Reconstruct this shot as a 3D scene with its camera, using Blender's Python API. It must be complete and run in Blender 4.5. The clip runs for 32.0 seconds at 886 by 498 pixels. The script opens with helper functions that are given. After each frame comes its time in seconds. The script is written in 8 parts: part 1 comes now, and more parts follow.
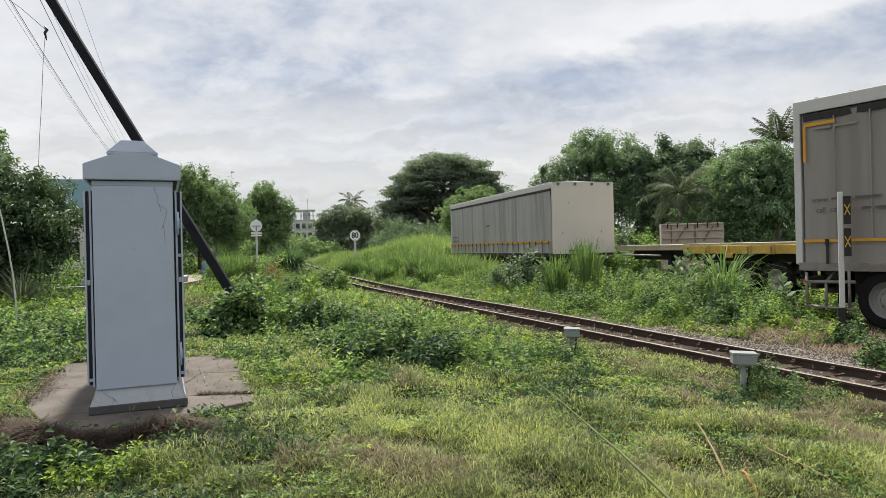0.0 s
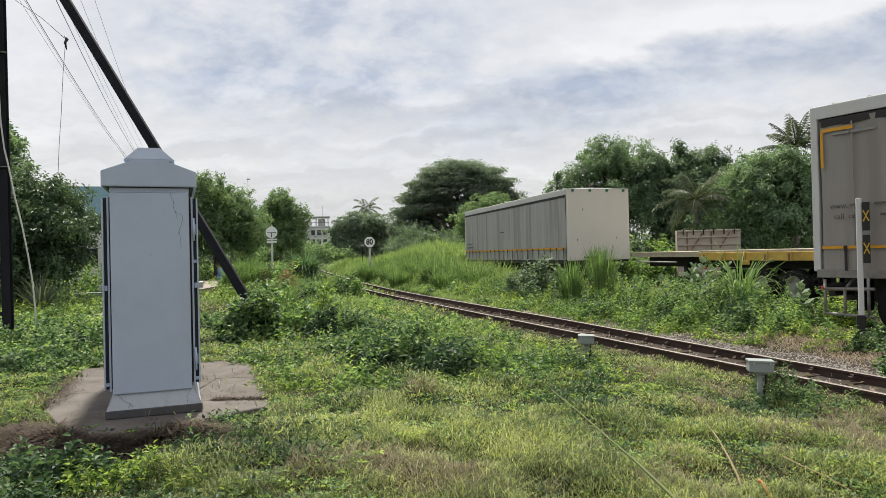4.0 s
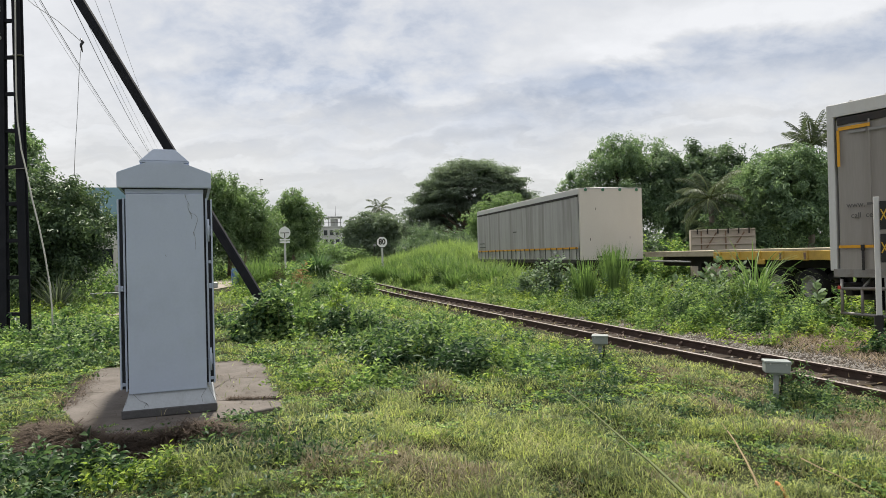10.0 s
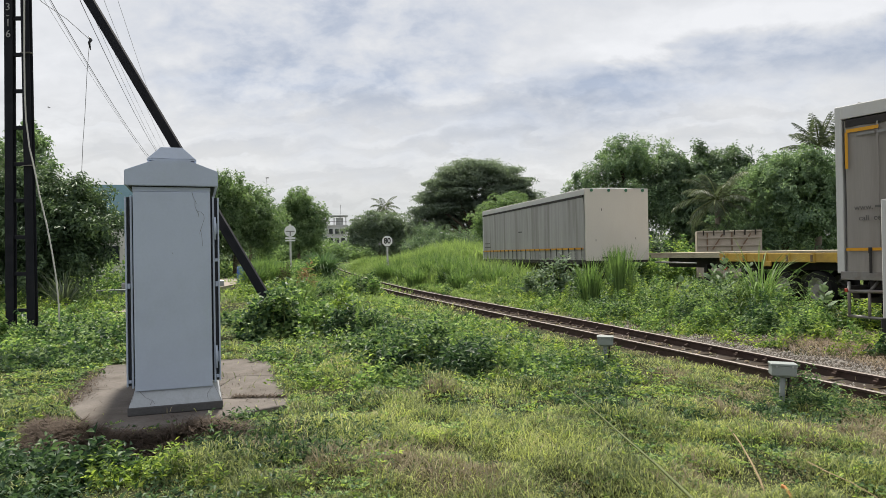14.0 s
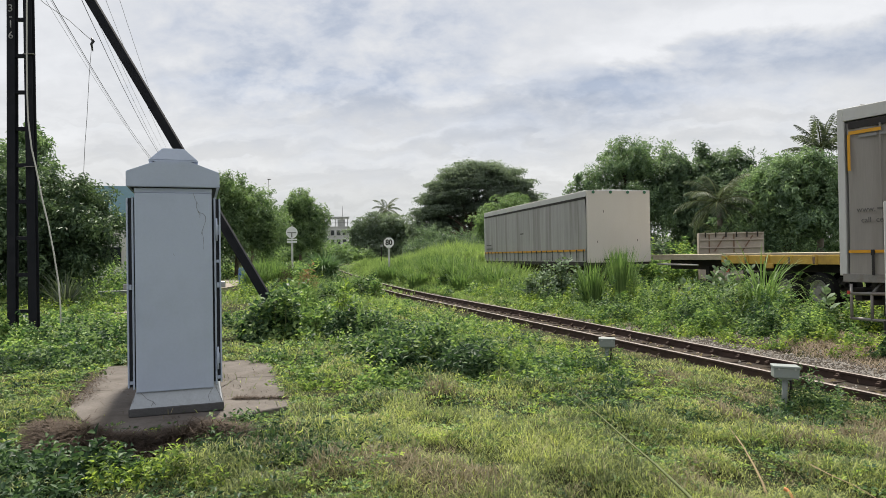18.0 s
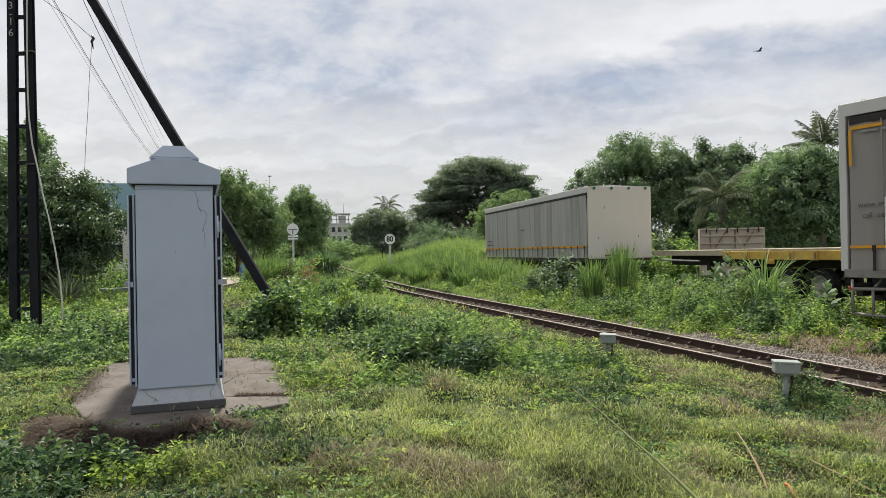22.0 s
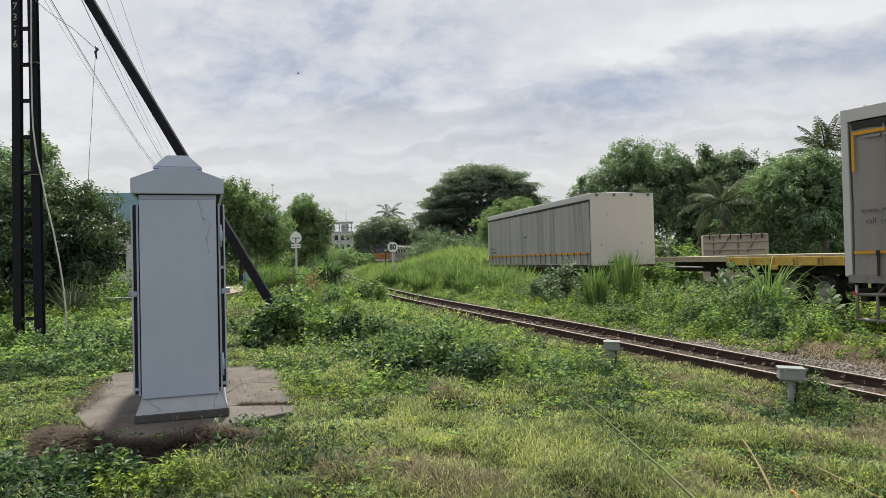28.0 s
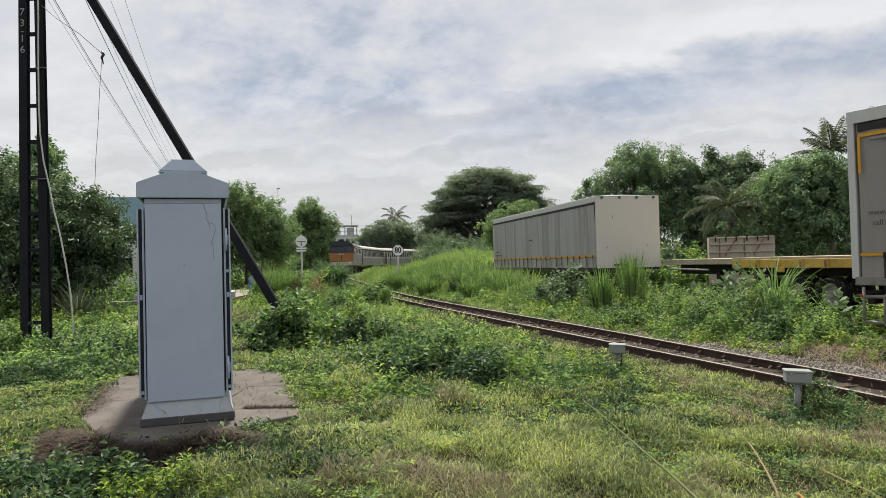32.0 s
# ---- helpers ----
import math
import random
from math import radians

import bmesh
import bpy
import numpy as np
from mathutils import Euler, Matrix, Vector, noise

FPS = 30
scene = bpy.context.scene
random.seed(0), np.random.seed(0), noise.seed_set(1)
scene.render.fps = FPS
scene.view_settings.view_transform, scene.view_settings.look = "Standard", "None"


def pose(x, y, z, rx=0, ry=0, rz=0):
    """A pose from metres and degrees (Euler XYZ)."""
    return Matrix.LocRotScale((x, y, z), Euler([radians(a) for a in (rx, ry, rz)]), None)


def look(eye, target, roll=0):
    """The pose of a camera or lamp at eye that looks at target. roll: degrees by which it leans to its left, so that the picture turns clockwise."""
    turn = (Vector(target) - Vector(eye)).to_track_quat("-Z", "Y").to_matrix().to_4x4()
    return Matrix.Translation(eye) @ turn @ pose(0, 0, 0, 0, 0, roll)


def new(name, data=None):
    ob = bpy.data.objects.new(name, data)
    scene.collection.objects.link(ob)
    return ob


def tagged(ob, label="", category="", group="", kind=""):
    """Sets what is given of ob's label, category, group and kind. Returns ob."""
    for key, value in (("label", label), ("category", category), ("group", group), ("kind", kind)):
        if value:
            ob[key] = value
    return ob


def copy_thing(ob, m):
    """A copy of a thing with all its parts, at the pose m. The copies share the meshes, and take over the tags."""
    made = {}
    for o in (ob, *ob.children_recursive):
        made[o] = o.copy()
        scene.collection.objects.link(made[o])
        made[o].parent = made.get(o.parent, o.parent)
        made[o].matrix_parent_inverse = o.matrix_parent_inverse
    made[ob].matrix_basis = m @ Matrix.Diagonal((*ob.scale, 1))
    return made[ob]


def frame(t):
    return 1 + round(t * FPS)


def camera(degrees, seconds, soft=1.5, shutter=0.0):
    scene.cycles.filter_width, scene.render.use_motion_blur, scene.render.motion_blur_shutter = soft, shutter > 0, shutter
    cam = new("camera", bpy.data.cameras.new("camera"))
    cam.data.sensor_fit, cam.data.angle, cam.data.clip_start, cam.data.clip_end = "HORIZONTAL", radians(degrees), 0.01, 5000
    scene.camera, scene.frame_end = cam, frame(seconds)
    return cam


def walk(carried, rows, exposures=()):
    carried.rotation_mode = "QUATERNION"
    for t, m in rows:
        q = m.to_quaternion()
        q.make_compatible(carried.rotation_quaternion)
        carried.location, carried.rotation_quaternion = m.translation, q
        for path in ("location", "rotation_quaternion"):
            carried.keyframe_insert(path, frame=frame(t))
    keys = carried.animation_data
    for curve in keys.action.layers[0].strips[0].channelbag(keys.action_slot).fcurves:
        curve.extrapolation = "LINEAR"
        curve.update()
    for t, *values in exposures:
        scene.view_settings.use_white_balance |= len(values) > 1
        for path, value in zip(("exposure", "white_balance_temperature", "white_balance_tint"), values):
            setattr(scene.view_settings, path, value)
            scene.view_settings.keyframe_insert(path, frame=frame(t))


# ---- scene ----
cam = camera(66, 32.0, soft=0.6)


def aim(x, y, z, yaw, pitch, roll):
    """Camera pose: yaw to the left of +y, pitch up, roll as in look()."""
    a, b = radians(yaw), radians(pitch)
    way = Vector((-math.sin(a) * math.cos(b), math.cos(a) * math.cos(b), math.sin(b)))
    eye = Vector((x, y, z))
    return look(eye, eye + way, roll)


# seconds, eye x y z, yaw, pitch, roll: hand-held, standing in one spot
PATH = [
    (0.0, 0.009, -0.003, 1.614, -2.93, -0.12, -1.34), (0.5, 0.009, -0.005, 1.611, -2.70, -0.16, -1.23),
    (1.0, 0.011, -0.010, 1.614, -2.43, -0.12, -1.21), (1.5, 0.017, -0.010, 1.614, -2.24, 0.01, -1.16),
    (2.0, 0.010, -0.005, 1.615, -2.17, 0.16, -1.08), (2.5, 0.014, -0.006, 1.613, -2.03, 0.30, -1.07),
    (3.0, 0.014, -0.016, 1.615, -2.03, 0.45, -1.06), (3.5, 0.020, -0.012, 1.610, -1.87, 0.44, -1.15),
    (5.5, 0.015, -0.008, 1.616, -1.22, 0.91, -1.83), (6.0, 0.023, -0.007, 1.619, -0.92, 1.12, -2.14),
    (6.5, 0.023, -0.008, 1.615, -0.54, 1.16, -2.14), (7.0, 0.020, 0.000, 1.618, -0.32, 1.13, -2.02),
    (7.5, 0.016, -0.015, 1.617, -0.40, 1.13, -1.94), (8.0, 0.009, -0.009, 1.618, -0.48, 1.04, -1.81),
    (8.5, 0.007, -0.011, 1.619, -0.47, 0.94, -1.78), (9.0, 0.009, -0.012, 1.616, -0.60, 0.79, -1.66),
    (9.5, 0.007, -0.013, 1.616, -0.72, 0.68, -1.52), (10.0, 0.010, -0.007, 1.615, -0.70, 0.47, -1.40),
    (10.5, 0.008, -0.012, 1.617, -0.74, 0.39, -1.39), (11.0, 0.010, -0.008, 1.617, -0.75, 0.33, -1.34),
    (11.5, 0.004, -0.009, 1.618, -0.76, 0.30, -1.27), (12.0, 0.003, -0.006, 1.619, -0.72, 0.31, -1.19),
    (12.5, -0.004, -0.006, 1.618, -0.41, 0.34, -1.26), (13.0, 0.001, -0.008, 1.618, -0.27, 0.39, -1.13),
    (13.5, 0.001, -0.006, 1.618, -0.26, 0.42, -1.04), (14.0, 0.000, -0.006, 1.619, -0.28, 0.43, -0.98),
    (14.5, 0.004, -0.007, 1.619, -0.30, 0.42, -0.96), (16.5, 0.001, -0.004, 1.620, -0.30, 0.54, -0.83),
    (17.0, 0.005, -0.006, 1.620, -0.23, 0.54, -0.90), (17.5, 0.001, -0.001, 1.618, -0.15, 0.55, -0.90),
    (18.0, -0.000, 0.003, 1.618, -0.15, 0.57, -0.90), (18.5, 0.002, -0.006, 1.619, -0.15, 0.56, -0.94),
    (19.0, 0.000, -0.003, 1.617, -0.15, 0.55, -1.00), (19.5, 0.001, -0.002, 1.622, -0.07, 0.49, -1.01),
    (20.0, 0.001, 0.001, 1.619, -0.05, 0.49, -1.04), (20.5, 0.003, 0.003, 1.617, -0.04, 0.47, -1.07),
    (21.0, 0.001, -0.001, 1.618, -0.06, 0.40, -1.09), (21.5, 0.003, 0.003, 1.619, -0.07, 0.31, -1.08),
    (22.0, 0.001, -0.002, 1.619, -0.06, 0.27, -1.04), (22.5, 0.004, -0.000, 1.621, -0.03, 0.20, -1.01),
    (23.0, 0.000, -0.000, 1.620, -0.00, 0.20, -1.00), (23.5, 0.000, -0.003, 1.618, 0.06, 0.18, -1.00),
    (24.0, -0.002, -0.003, 1.621, 0.15, 0.21, -1.03), (24.5, 0.003, -0.003, 1.620, 0.21, 0.28, -1.01),
    (25.0, 0.002, -0.007, 1.619, 0.10, 0.18, -1.17), (25.5, 0.006, -0.006, 1.622, 0.14, 0.24, -1.22),
    (27.5, 0.002, -0.010, 1.621, 0.13, 0.80, -1.35), (28.0, 0.001, -0.004, 1.620, 0.17, 0.92, -1.36),
    (28.5, -0.002, -0.008, 1.620, 0.25, 1.00, -1.31), (29.0, -0.001, -0.011, 1.623, 0.34, 1.02, -1.33),
    (29.5, -0.001, -0.008, 1.620, 0.42, 1.08, -1.38), (30.0, 0.003, -0.009, 1.620, 0.54, 1.11, -1.40),
    (30.5, 0.004, -0.011, 1.620, 0.59, 1.13, -1.46), (31.0, -0.003, -0.010, 1.618, 0.72, 1.14, -1.52),
    (31.5, 0.003, -0.004, 1.620, 0.62, 1.13, -1.46), (32.0, 0.008, -0.007, 1.620, 0.61, 1.19, -1.50),
]
walk(cam, [(r[0], aim(*r[1:])) for r in PATH], [(0, 0.50), (6, 0.50), (12, 0.48), (20, 0.46), (24, 0.43), (32, 0.38)])

# ---- light ----
SUN_DIR = Vector((-0.10, 0.62, 1.0)).normalized()
world = bpy.data.worlds.new("sky")
scene.world = world
world.use_nodes = True


def sky_nodes():
    nt = world.node_tree
    nt.nodes.clear()
    N, L = nt.nodes.new, nt.links.new
    out, bg = N("ShaderNodeOutputWorld"), N("ShaderNodeBackground")
    tc, sep = N("ShaderNodeTexCoord"), N("ShaderNodeSeparateXYZ")
    L(tc.outputs["Generated"], sep.inputs[0])

    def math_node(op, a, b):
        m = N("ShaderNodeMath")
        m.operation = op
        for i, v in enumerate((a, b)):
            if isinstance(v, (int, float)):
                m.inputs[i].default_value = v
            else:
                L(v, m.inputs[i])
        return m.outputs[0]

    up = math_node("MAXIMUM", sep.outputs[2], 0.0)
    lift = math_node("ADD", up, 0.42)
    comb = N("ShaderNodeCombineXYZ")
    L(math_node("DIVIDE", sep.outputs[0], lift), comb.inputs[0])
    L(math_node("DIVIDE", sep.outputs[1], lift), comb.inputs[1])
    mapping = N("ShaderNodeMapping")
    mapping.inputs["Rotation"].default_value = (0, 0, radians(3))
    mapping.inputs["Scale"].default_value = (1.0, 1.15, 1)
    mapping.inputs["Location"].default_value = (1.9, 0.6, 0)
    L(comb.outputs[0], mapping.inputs[0])

    def cloud(scale, detail, rough, dist, lo, hi):
        n, r = N("ShaderNodeTexNoise"), N("ShaderNodeMapRange")
        n.inputs["Scale"].default_value = scale
        n.inputs["Detail"].default_value = detail
        n.inputs["Roughness"].default_value = rough
        n.inputs["Distortion"].default_value = dist
        L(mapping.outputs[0], n.inputs["Vector"])
        r.interpolation_type = "SMOOTHSTEP"
        r.inputs["From Min"].default_value, r.inputs["From Max"].default_value = lo, hi
        L(n.outputs["Fac"], r.inputs["Value"])
        return r.outputs[0]

    big, small = cloud(1.5, 8, 0.55, 0.12, 0.36, 0.66), cloud(5.4, 8, 0.56, 0.2, 0.34, 0.68)
    fine = cloud(13.0, 8, 0.60, 0.2, 0.32, 0.70)
    # the cloud layer ahead: a long grey-blue bank with a white crest, and a mottled field beside it
    ahead = math_node("MAXIMUM", sep.outputs[1], 0.05)
    wob = math_node("MULTIPLY", math_node("SUBTRACT", small, 0.5), 0.030)
    az = math_node("ADD", math_node("DIVIDE", sep.outputs[0], ahead), math_node("MULTIPLY", math_node("SUBTRACT", big, 0.5), 0.10))
    el = math_node("ADD", math_node("DIVIDE", sep.outputs[2], ahead), wob)

    def ramp01(v, lo, hi):
        r = N("ShaderNodeMapRange")
        r.interpolation_type = "SMOOTHSTEP"
        r.inputs["From Min"].default_value, r.inputs["From Max"].default_value = lo, hi
        L(v, r.inputs["Value"])
        return r.outputs[0]

    def mul(*vs):
        out_ = vs[0]
        for v in vs[1:]:
            out_ = math_node("MULTIPLY", out_, v)
        return out_

    line = math_node("ADD", math_node("MULTIPLY", az, 0.19), 0.178)
    off = math_node("SUBTRACT", el, line)
    bank = mul(ramp01(off, -0.085, -0.005), ramp01(off, 0.062, 0.016), ramp01(az, -0.10, 0.28))
    crest = mul(ramp01(off, 0.035, 0.06), ramp01(off, 0.15, 0.075), ramp01(az, 0.05, 0.25), ramp01(el, 0.7, 0.5))
    field = mul(ramp01(az, -0.48, -0.34), ramp01(az, 0.16, -0.05), ramp01(el, 0.17, 0.25), ramp01(el, 0.9, 0.5))
    speckle = math_node("ADD", math_node("MULTIPLY", small, 0.55), math_node("MULTIPLY", fine, 0.45))
    base = math_node("ADD", math_node("ADD", math_node("MULTIPLY", big, 0.26), math_node("MULTIPLY", speckle, 0.26)), 0.40)
    dark = math_node("ADD", math_node("MULTIPLY", bank, math_node("SUBTRACT", 0.50, math_node("MULTIPLY", speckle, 0.22))),
                     math_node("MULTIPLY", field, math_node("SUBTRACT", 0.33, math_node("MULTIPLY", speckle, 0.38))))
    mixed = math_node("ADD", math_node("SUBTRACT", base, dark), math_node("MULTIPLY", crest, 0.22))
    ramp = N("ShaderNodeValToRGB")
    e = ramp.color_ramp.elements
    e[0].position, e[0].color = 0.08, (0.45, 0.51, 0.63, 1)
    e[1].position, e[1].color = 0.95, (0.97, 0.97, 0.98, 1)
    e.new(0.40).color = (0.68, 0.71, 0.775, 1)
    e.new(0.66).color = (0.82, 0.825, 0.84, 1)
    L(mixed, ramp.inputs[0])
    # pale, even band near the horizon
    haze = N("ShaderNodeMapRange")
    haze.inputs["From Min"].default_value, haze.inputs["From Max"].default_value = 0.05, 0.24
    haze.inputs["To Min"].default_value, haze.inputs["To Max"].default_value = 0.72, 0.0
    L(up, haze.inputs["Value"])
    low = N("ShaderNodeMix")
    low.data_type = "RGBA"
    L(haze.outputs[0], low.inputs["Factor"])
    L(ramp.outputs[0], low.inputs["A"])
    low.inputs["B"].default_value = (0.815, 0.795, 0.77, 1)
    # greyer and bluer just over the treetops
    rim = N("ShaderNodeMix")
    rim.data_type = "RGBA"
    L(mul(ramp01(up, 0.115, 0.045), 0.8), rim.inputs["Factor"])
    L(low.outputs["Result"], rim.inputs["A"])
    rim.inputs["B"].default_value = (0.64, 0.66, 0.685, 1)
    sky = N("ShaderNodeTexSky")
    sky.sky_type, sky.sun_disc = "NISHITA", False
    sky.sun_elevation = math.asin(SUN_DIR.z)
    sky.sun_rotation = math.atan2(SUN_DIR.x, SUN_DIR.y)
    dim = N("ShaderNodeVectorMath")
    dim.operation = "SCALE"
    dim.inputs["Scale"].default_value = 0.12
    L(sky.outputs[0], dim.inputs[0])
    veil = N("ShaderNodeMix")
    veil.data_type = "RGBA"
    veil.inputs["Factor"].default_value = 0.9
    L(dim.outputs[0], veil.inputs["A"])
    L(rim.outputs["Result"], veil.inputs["B"])
    # an overcast sky is brighter overhead than at the horizon
    zen = N("ShaderNodeMapRange")
    zen.inputs["From Min"].default_value, zen.inputs["From Max"].default_value = 0.36, 0.9
    zen.inputs["To Min"].default_value, zen.inputs["To Max"].default_value = 1.0, SKY_ZENITH
    L(up, zen.inputs["Value"])
    glow = N("ShaderNodeVectorMath")
    glow.operation = "SCALE"
    L(veil.outputs["Result"], glow.inputs[0])
    # thin level streaks of cloud low down
    flat = N("ShaderNodeCombineXYZ")
    L(math_node("MULTIPLY", az, 2.2), flat.inputs[0])
    L(math_node("MULTIPLY", math_node("ADD", el, math_node("MULTIPLY", az, -0.04)), 26.0), flat.inputs[1])
    streak = N("ShaderNodeTexNoise")
    streak.inputs["Scale"].default_value, streak.inputs["Detail"].default_value = 1.0, 6
    L(flat.outputs[0], streak.inputs["Vector"])
    amount = mul(math_node("SUBTRACT", ramp01(streak.outputs["Fac"], 0.36, 0.66), 0.5), ramp01(el, 0.02, 0.06), ramp01(el, 0.32, 0.20), 0.15)
    L(math_node("MULTIPLY", zen.outputs[0], math_node("ADD", amount, 1.0)), glow.inputs["Scale"])
    L(glow.outputs[0], bg.inputs["Color"])
    bg.inputs["Strength"].default_value = SKY_STRENGTH
    L(bg.outputs[0], out.inputs[0])


SKY_ZENITH, SKY_STRENGTH, SUN_STRENGTH = 1.15, 0.69, 5.0
sky_nodes()
sun_data = bpy.data.lights.new("sun", "SUN")
sun_data.energy, sun_data.angle, sun_data.color = SUN_STRENGTH, radians(3.5), (1.0, 0.94, 0.82)
sun = new("sun", sun_data)
sun.matrix_basis = look(SUN_DIR * 60, (0, 0, 0))

# ---- materials ----


def material(name, base, rough=0.7, metal=0.0, var=0.25, scale=6.0, fine=60.0, bump=0.15, dirt=None, dirt_amount=0.4,
             spec=0.4, stretch=(1, 1, 1), rand=0.0):
    """Grain and stains at two scales over a base colour; dirt is a second colour in patches."""
    mat = bpy.data.materials.new(name)
    mat.use_nodes = True
    nt = mat.node_tree
    N, L = nt.nodes.new, nt.links.new
    p = nt.nodes["Principled BSDF"]
    p.inputs["Roughness"].default_value, p.inputs["Metallic"].default_value = rough, metal
    p.inputs["Specular IOR Level"].default_value = spec
    tc, mp = N("ShaderNodeTexCoord"), N("ShaderNodeMapping")
    mp.inputs["Scale"].default_value = stretch
    L(tc.outputs["Object"], mp.inputs[0])

    def tex(s, d):
        n = N("ShaderNodeTexNoise")
        n.inputs["Scale"].default_value, n.inputs["Detail"].default_value = s, d
        n.inputs["Roughness"].default_value = 0.6
        L(mp.outputs[0], n.inputs["Vector"])
        return n.outputs["Fac"]

    big, small = tex(scale, 6), tex(fine, 4)
    ramp = N("ShaderNodeValToRGB")
    e = ramp.color_ramp.elements
    e[0].position, e[1].position = 0.3, 0.7
    e[0].color = (*[c * (1 - var) for c in base], 1)
    e[1].color = (*[min(1, c * (1 + var)) for c in base], 1)
    add = N("ShaderNodeMath")
    add.operation = "ADD"
    m1 = N("ShaderNodeMath")
    m1.operation = "MULTIPLY"
    m1.inputs[1].default_value = 0.4
    m2 = N("ShaderNodeMath")
    m2.operation = "MULTIPLY"
    m2.inputs[1].default_value = 0.6
    L(small, m1.inputs[0])
    L(big, m2.inputs[0])
    L(m1.outputs[0], add.inputs[0])
    L(m2.outputs[0], add.inputs[1])
    L(add.outputs[0], ramp.inputs[0])
    colour = ramp.outputs[0]
    if dirt:
        mr, mx = N("ShaderNodeMapRange"), N("ShaderNodeMix")
        mr.inputs["From Min"].default_value, mr.inputs["From Max"].default_value = 0.48, 0.68
        mr.inputs["To Max"].default_value = dirt_amount
        L(tex(scale * 0.6, 8), mr.inputs["Value"])
        mx.data_type = "RGBA"
        L(mr.outputs[0], mx.inputs["Factor"])
        L(colour, mx.inputs["A"])
        mx.inputs["B"].default_value = (*dirt, 1)
        colour = mx.outputs["Result"]
    if rand:
        oi, hsv, mr2 = N("ShaderNodeObjectInfo"), N("ShaderNodeHueSaturation"), N("ShaderNodeMapRange")
        mr2.inputs["To Min"].default_value, mr2.inputs["To Max"].default_value = 1 - rand, 1 + rand
        L(oi.outputs["Random"], mr2.inputs["Value"])
        L(mr2.outputs[0], hsv.inputs["Value"])
        L(colour, hsv.inputs["Color"])
        colour = hsv.outputs[0]
    L(colour, p.inputs["Base Color"])
    if bump:
        b = N("ShaderNodeBump")
        b.inputs["Strength"].default_value, b.inputs["Distance"].default_value = bump, 0.02
        L(add.outputs[0], b.inputs["Height"])
        L(b.outputs[0], p.inputs["Normal"])
    return mat


def leaf_material(name, dark, light, dry=None, dry_share=0.0, sheer=0.35, rough=0.5, patch=0.25, own=0.62, mid=None):
    """Foliage: each leaf has its own shade, in drifts, and lets some light through."""
    mat = bpy.data.materials.new(name)
    mat.use_nodes = True
    nt = mat.node_tree
    N, L = nt.nodes.new, nt.links.new
    p, out = nt.nodes["Principled BSDF"], nt.nodes["Material Output"]
    p.inputs["Roughness"].default_value = rough
    p.inputs["Specular IOR Level"].default_value = 0.13
    geo, tc, noi = N("ShaderNodeNewGeometry"), N("ShaderNodeTexCoord"), N("ShaderNodeTexNoise")
    noi.inputs["Scale"].default_value, noi.inputs["Detail"].default_value = patch, 4
    L(tc.outputs["Object"], noi.inputs["Vector"])
    ramp = N("ShaderNodeValToRGB")
    e = ramp.color_ramp.elements
    e[0].position, e[0].color = 0.0, (*dark, 1)
    e[1].position, e[1].color = 1.0 - dry_share, (*light, 1)
    if mid:
        e.new(0.45).color = (*mid, 1)
    if dry:
        d = e.new(min(1.0, 1.0 - dry_share + 0.04))
        d.color = (*dry, 1)
    mx = N("ShaderNodeMath")
    mx.operation = "MULTIPLY_ADD"
    mx.inputs[1].default_value = own
    drift = N("ShaderNodeMapRange")
    drift.inputs["From Min"].default_value, drift.inputs["From Max"].default_value = 0.3, 0.7
    drift.inputs["To Max"].default_value = 1.0 - own
    L(noi.outputs["Fac"], drift.inputs["Value"])
    L(geo.outputs["Random Per Island"], mx.inputs[0])
    L(drift.outputs[0], mx.inputs[2])
    L(mx.outputs[0], ramp.inputs[0])
    L(ramp.outputs[0], p.inputs["Base Color"])
    tr, mix = N("ShaderNodeBsdfTranslucent"), N("ShaderNodeMixShader")
    warm = N("ShaderNodeMix")
    warm.data_type, warm.blend_type = "RGBA", "MULTIPLY"
    warm.inputs["Factor"].default_value = 1.0
    warm.inputs["B"].default_value = (1.08, 1.16, 0.78, 1)
    L(ramp.outputs[0], warm.inputs["A"])
    L(warm.outputs["Result"], tr.inputs["Color"])
    mix.inputs[0].default_value = sheer
    L(p.outputs[0], mix.inputs[1])
    L(tr.outputs[0], mix.inputs[2])
    L(mix.outputs[0], out.inputs[0])
    return mat


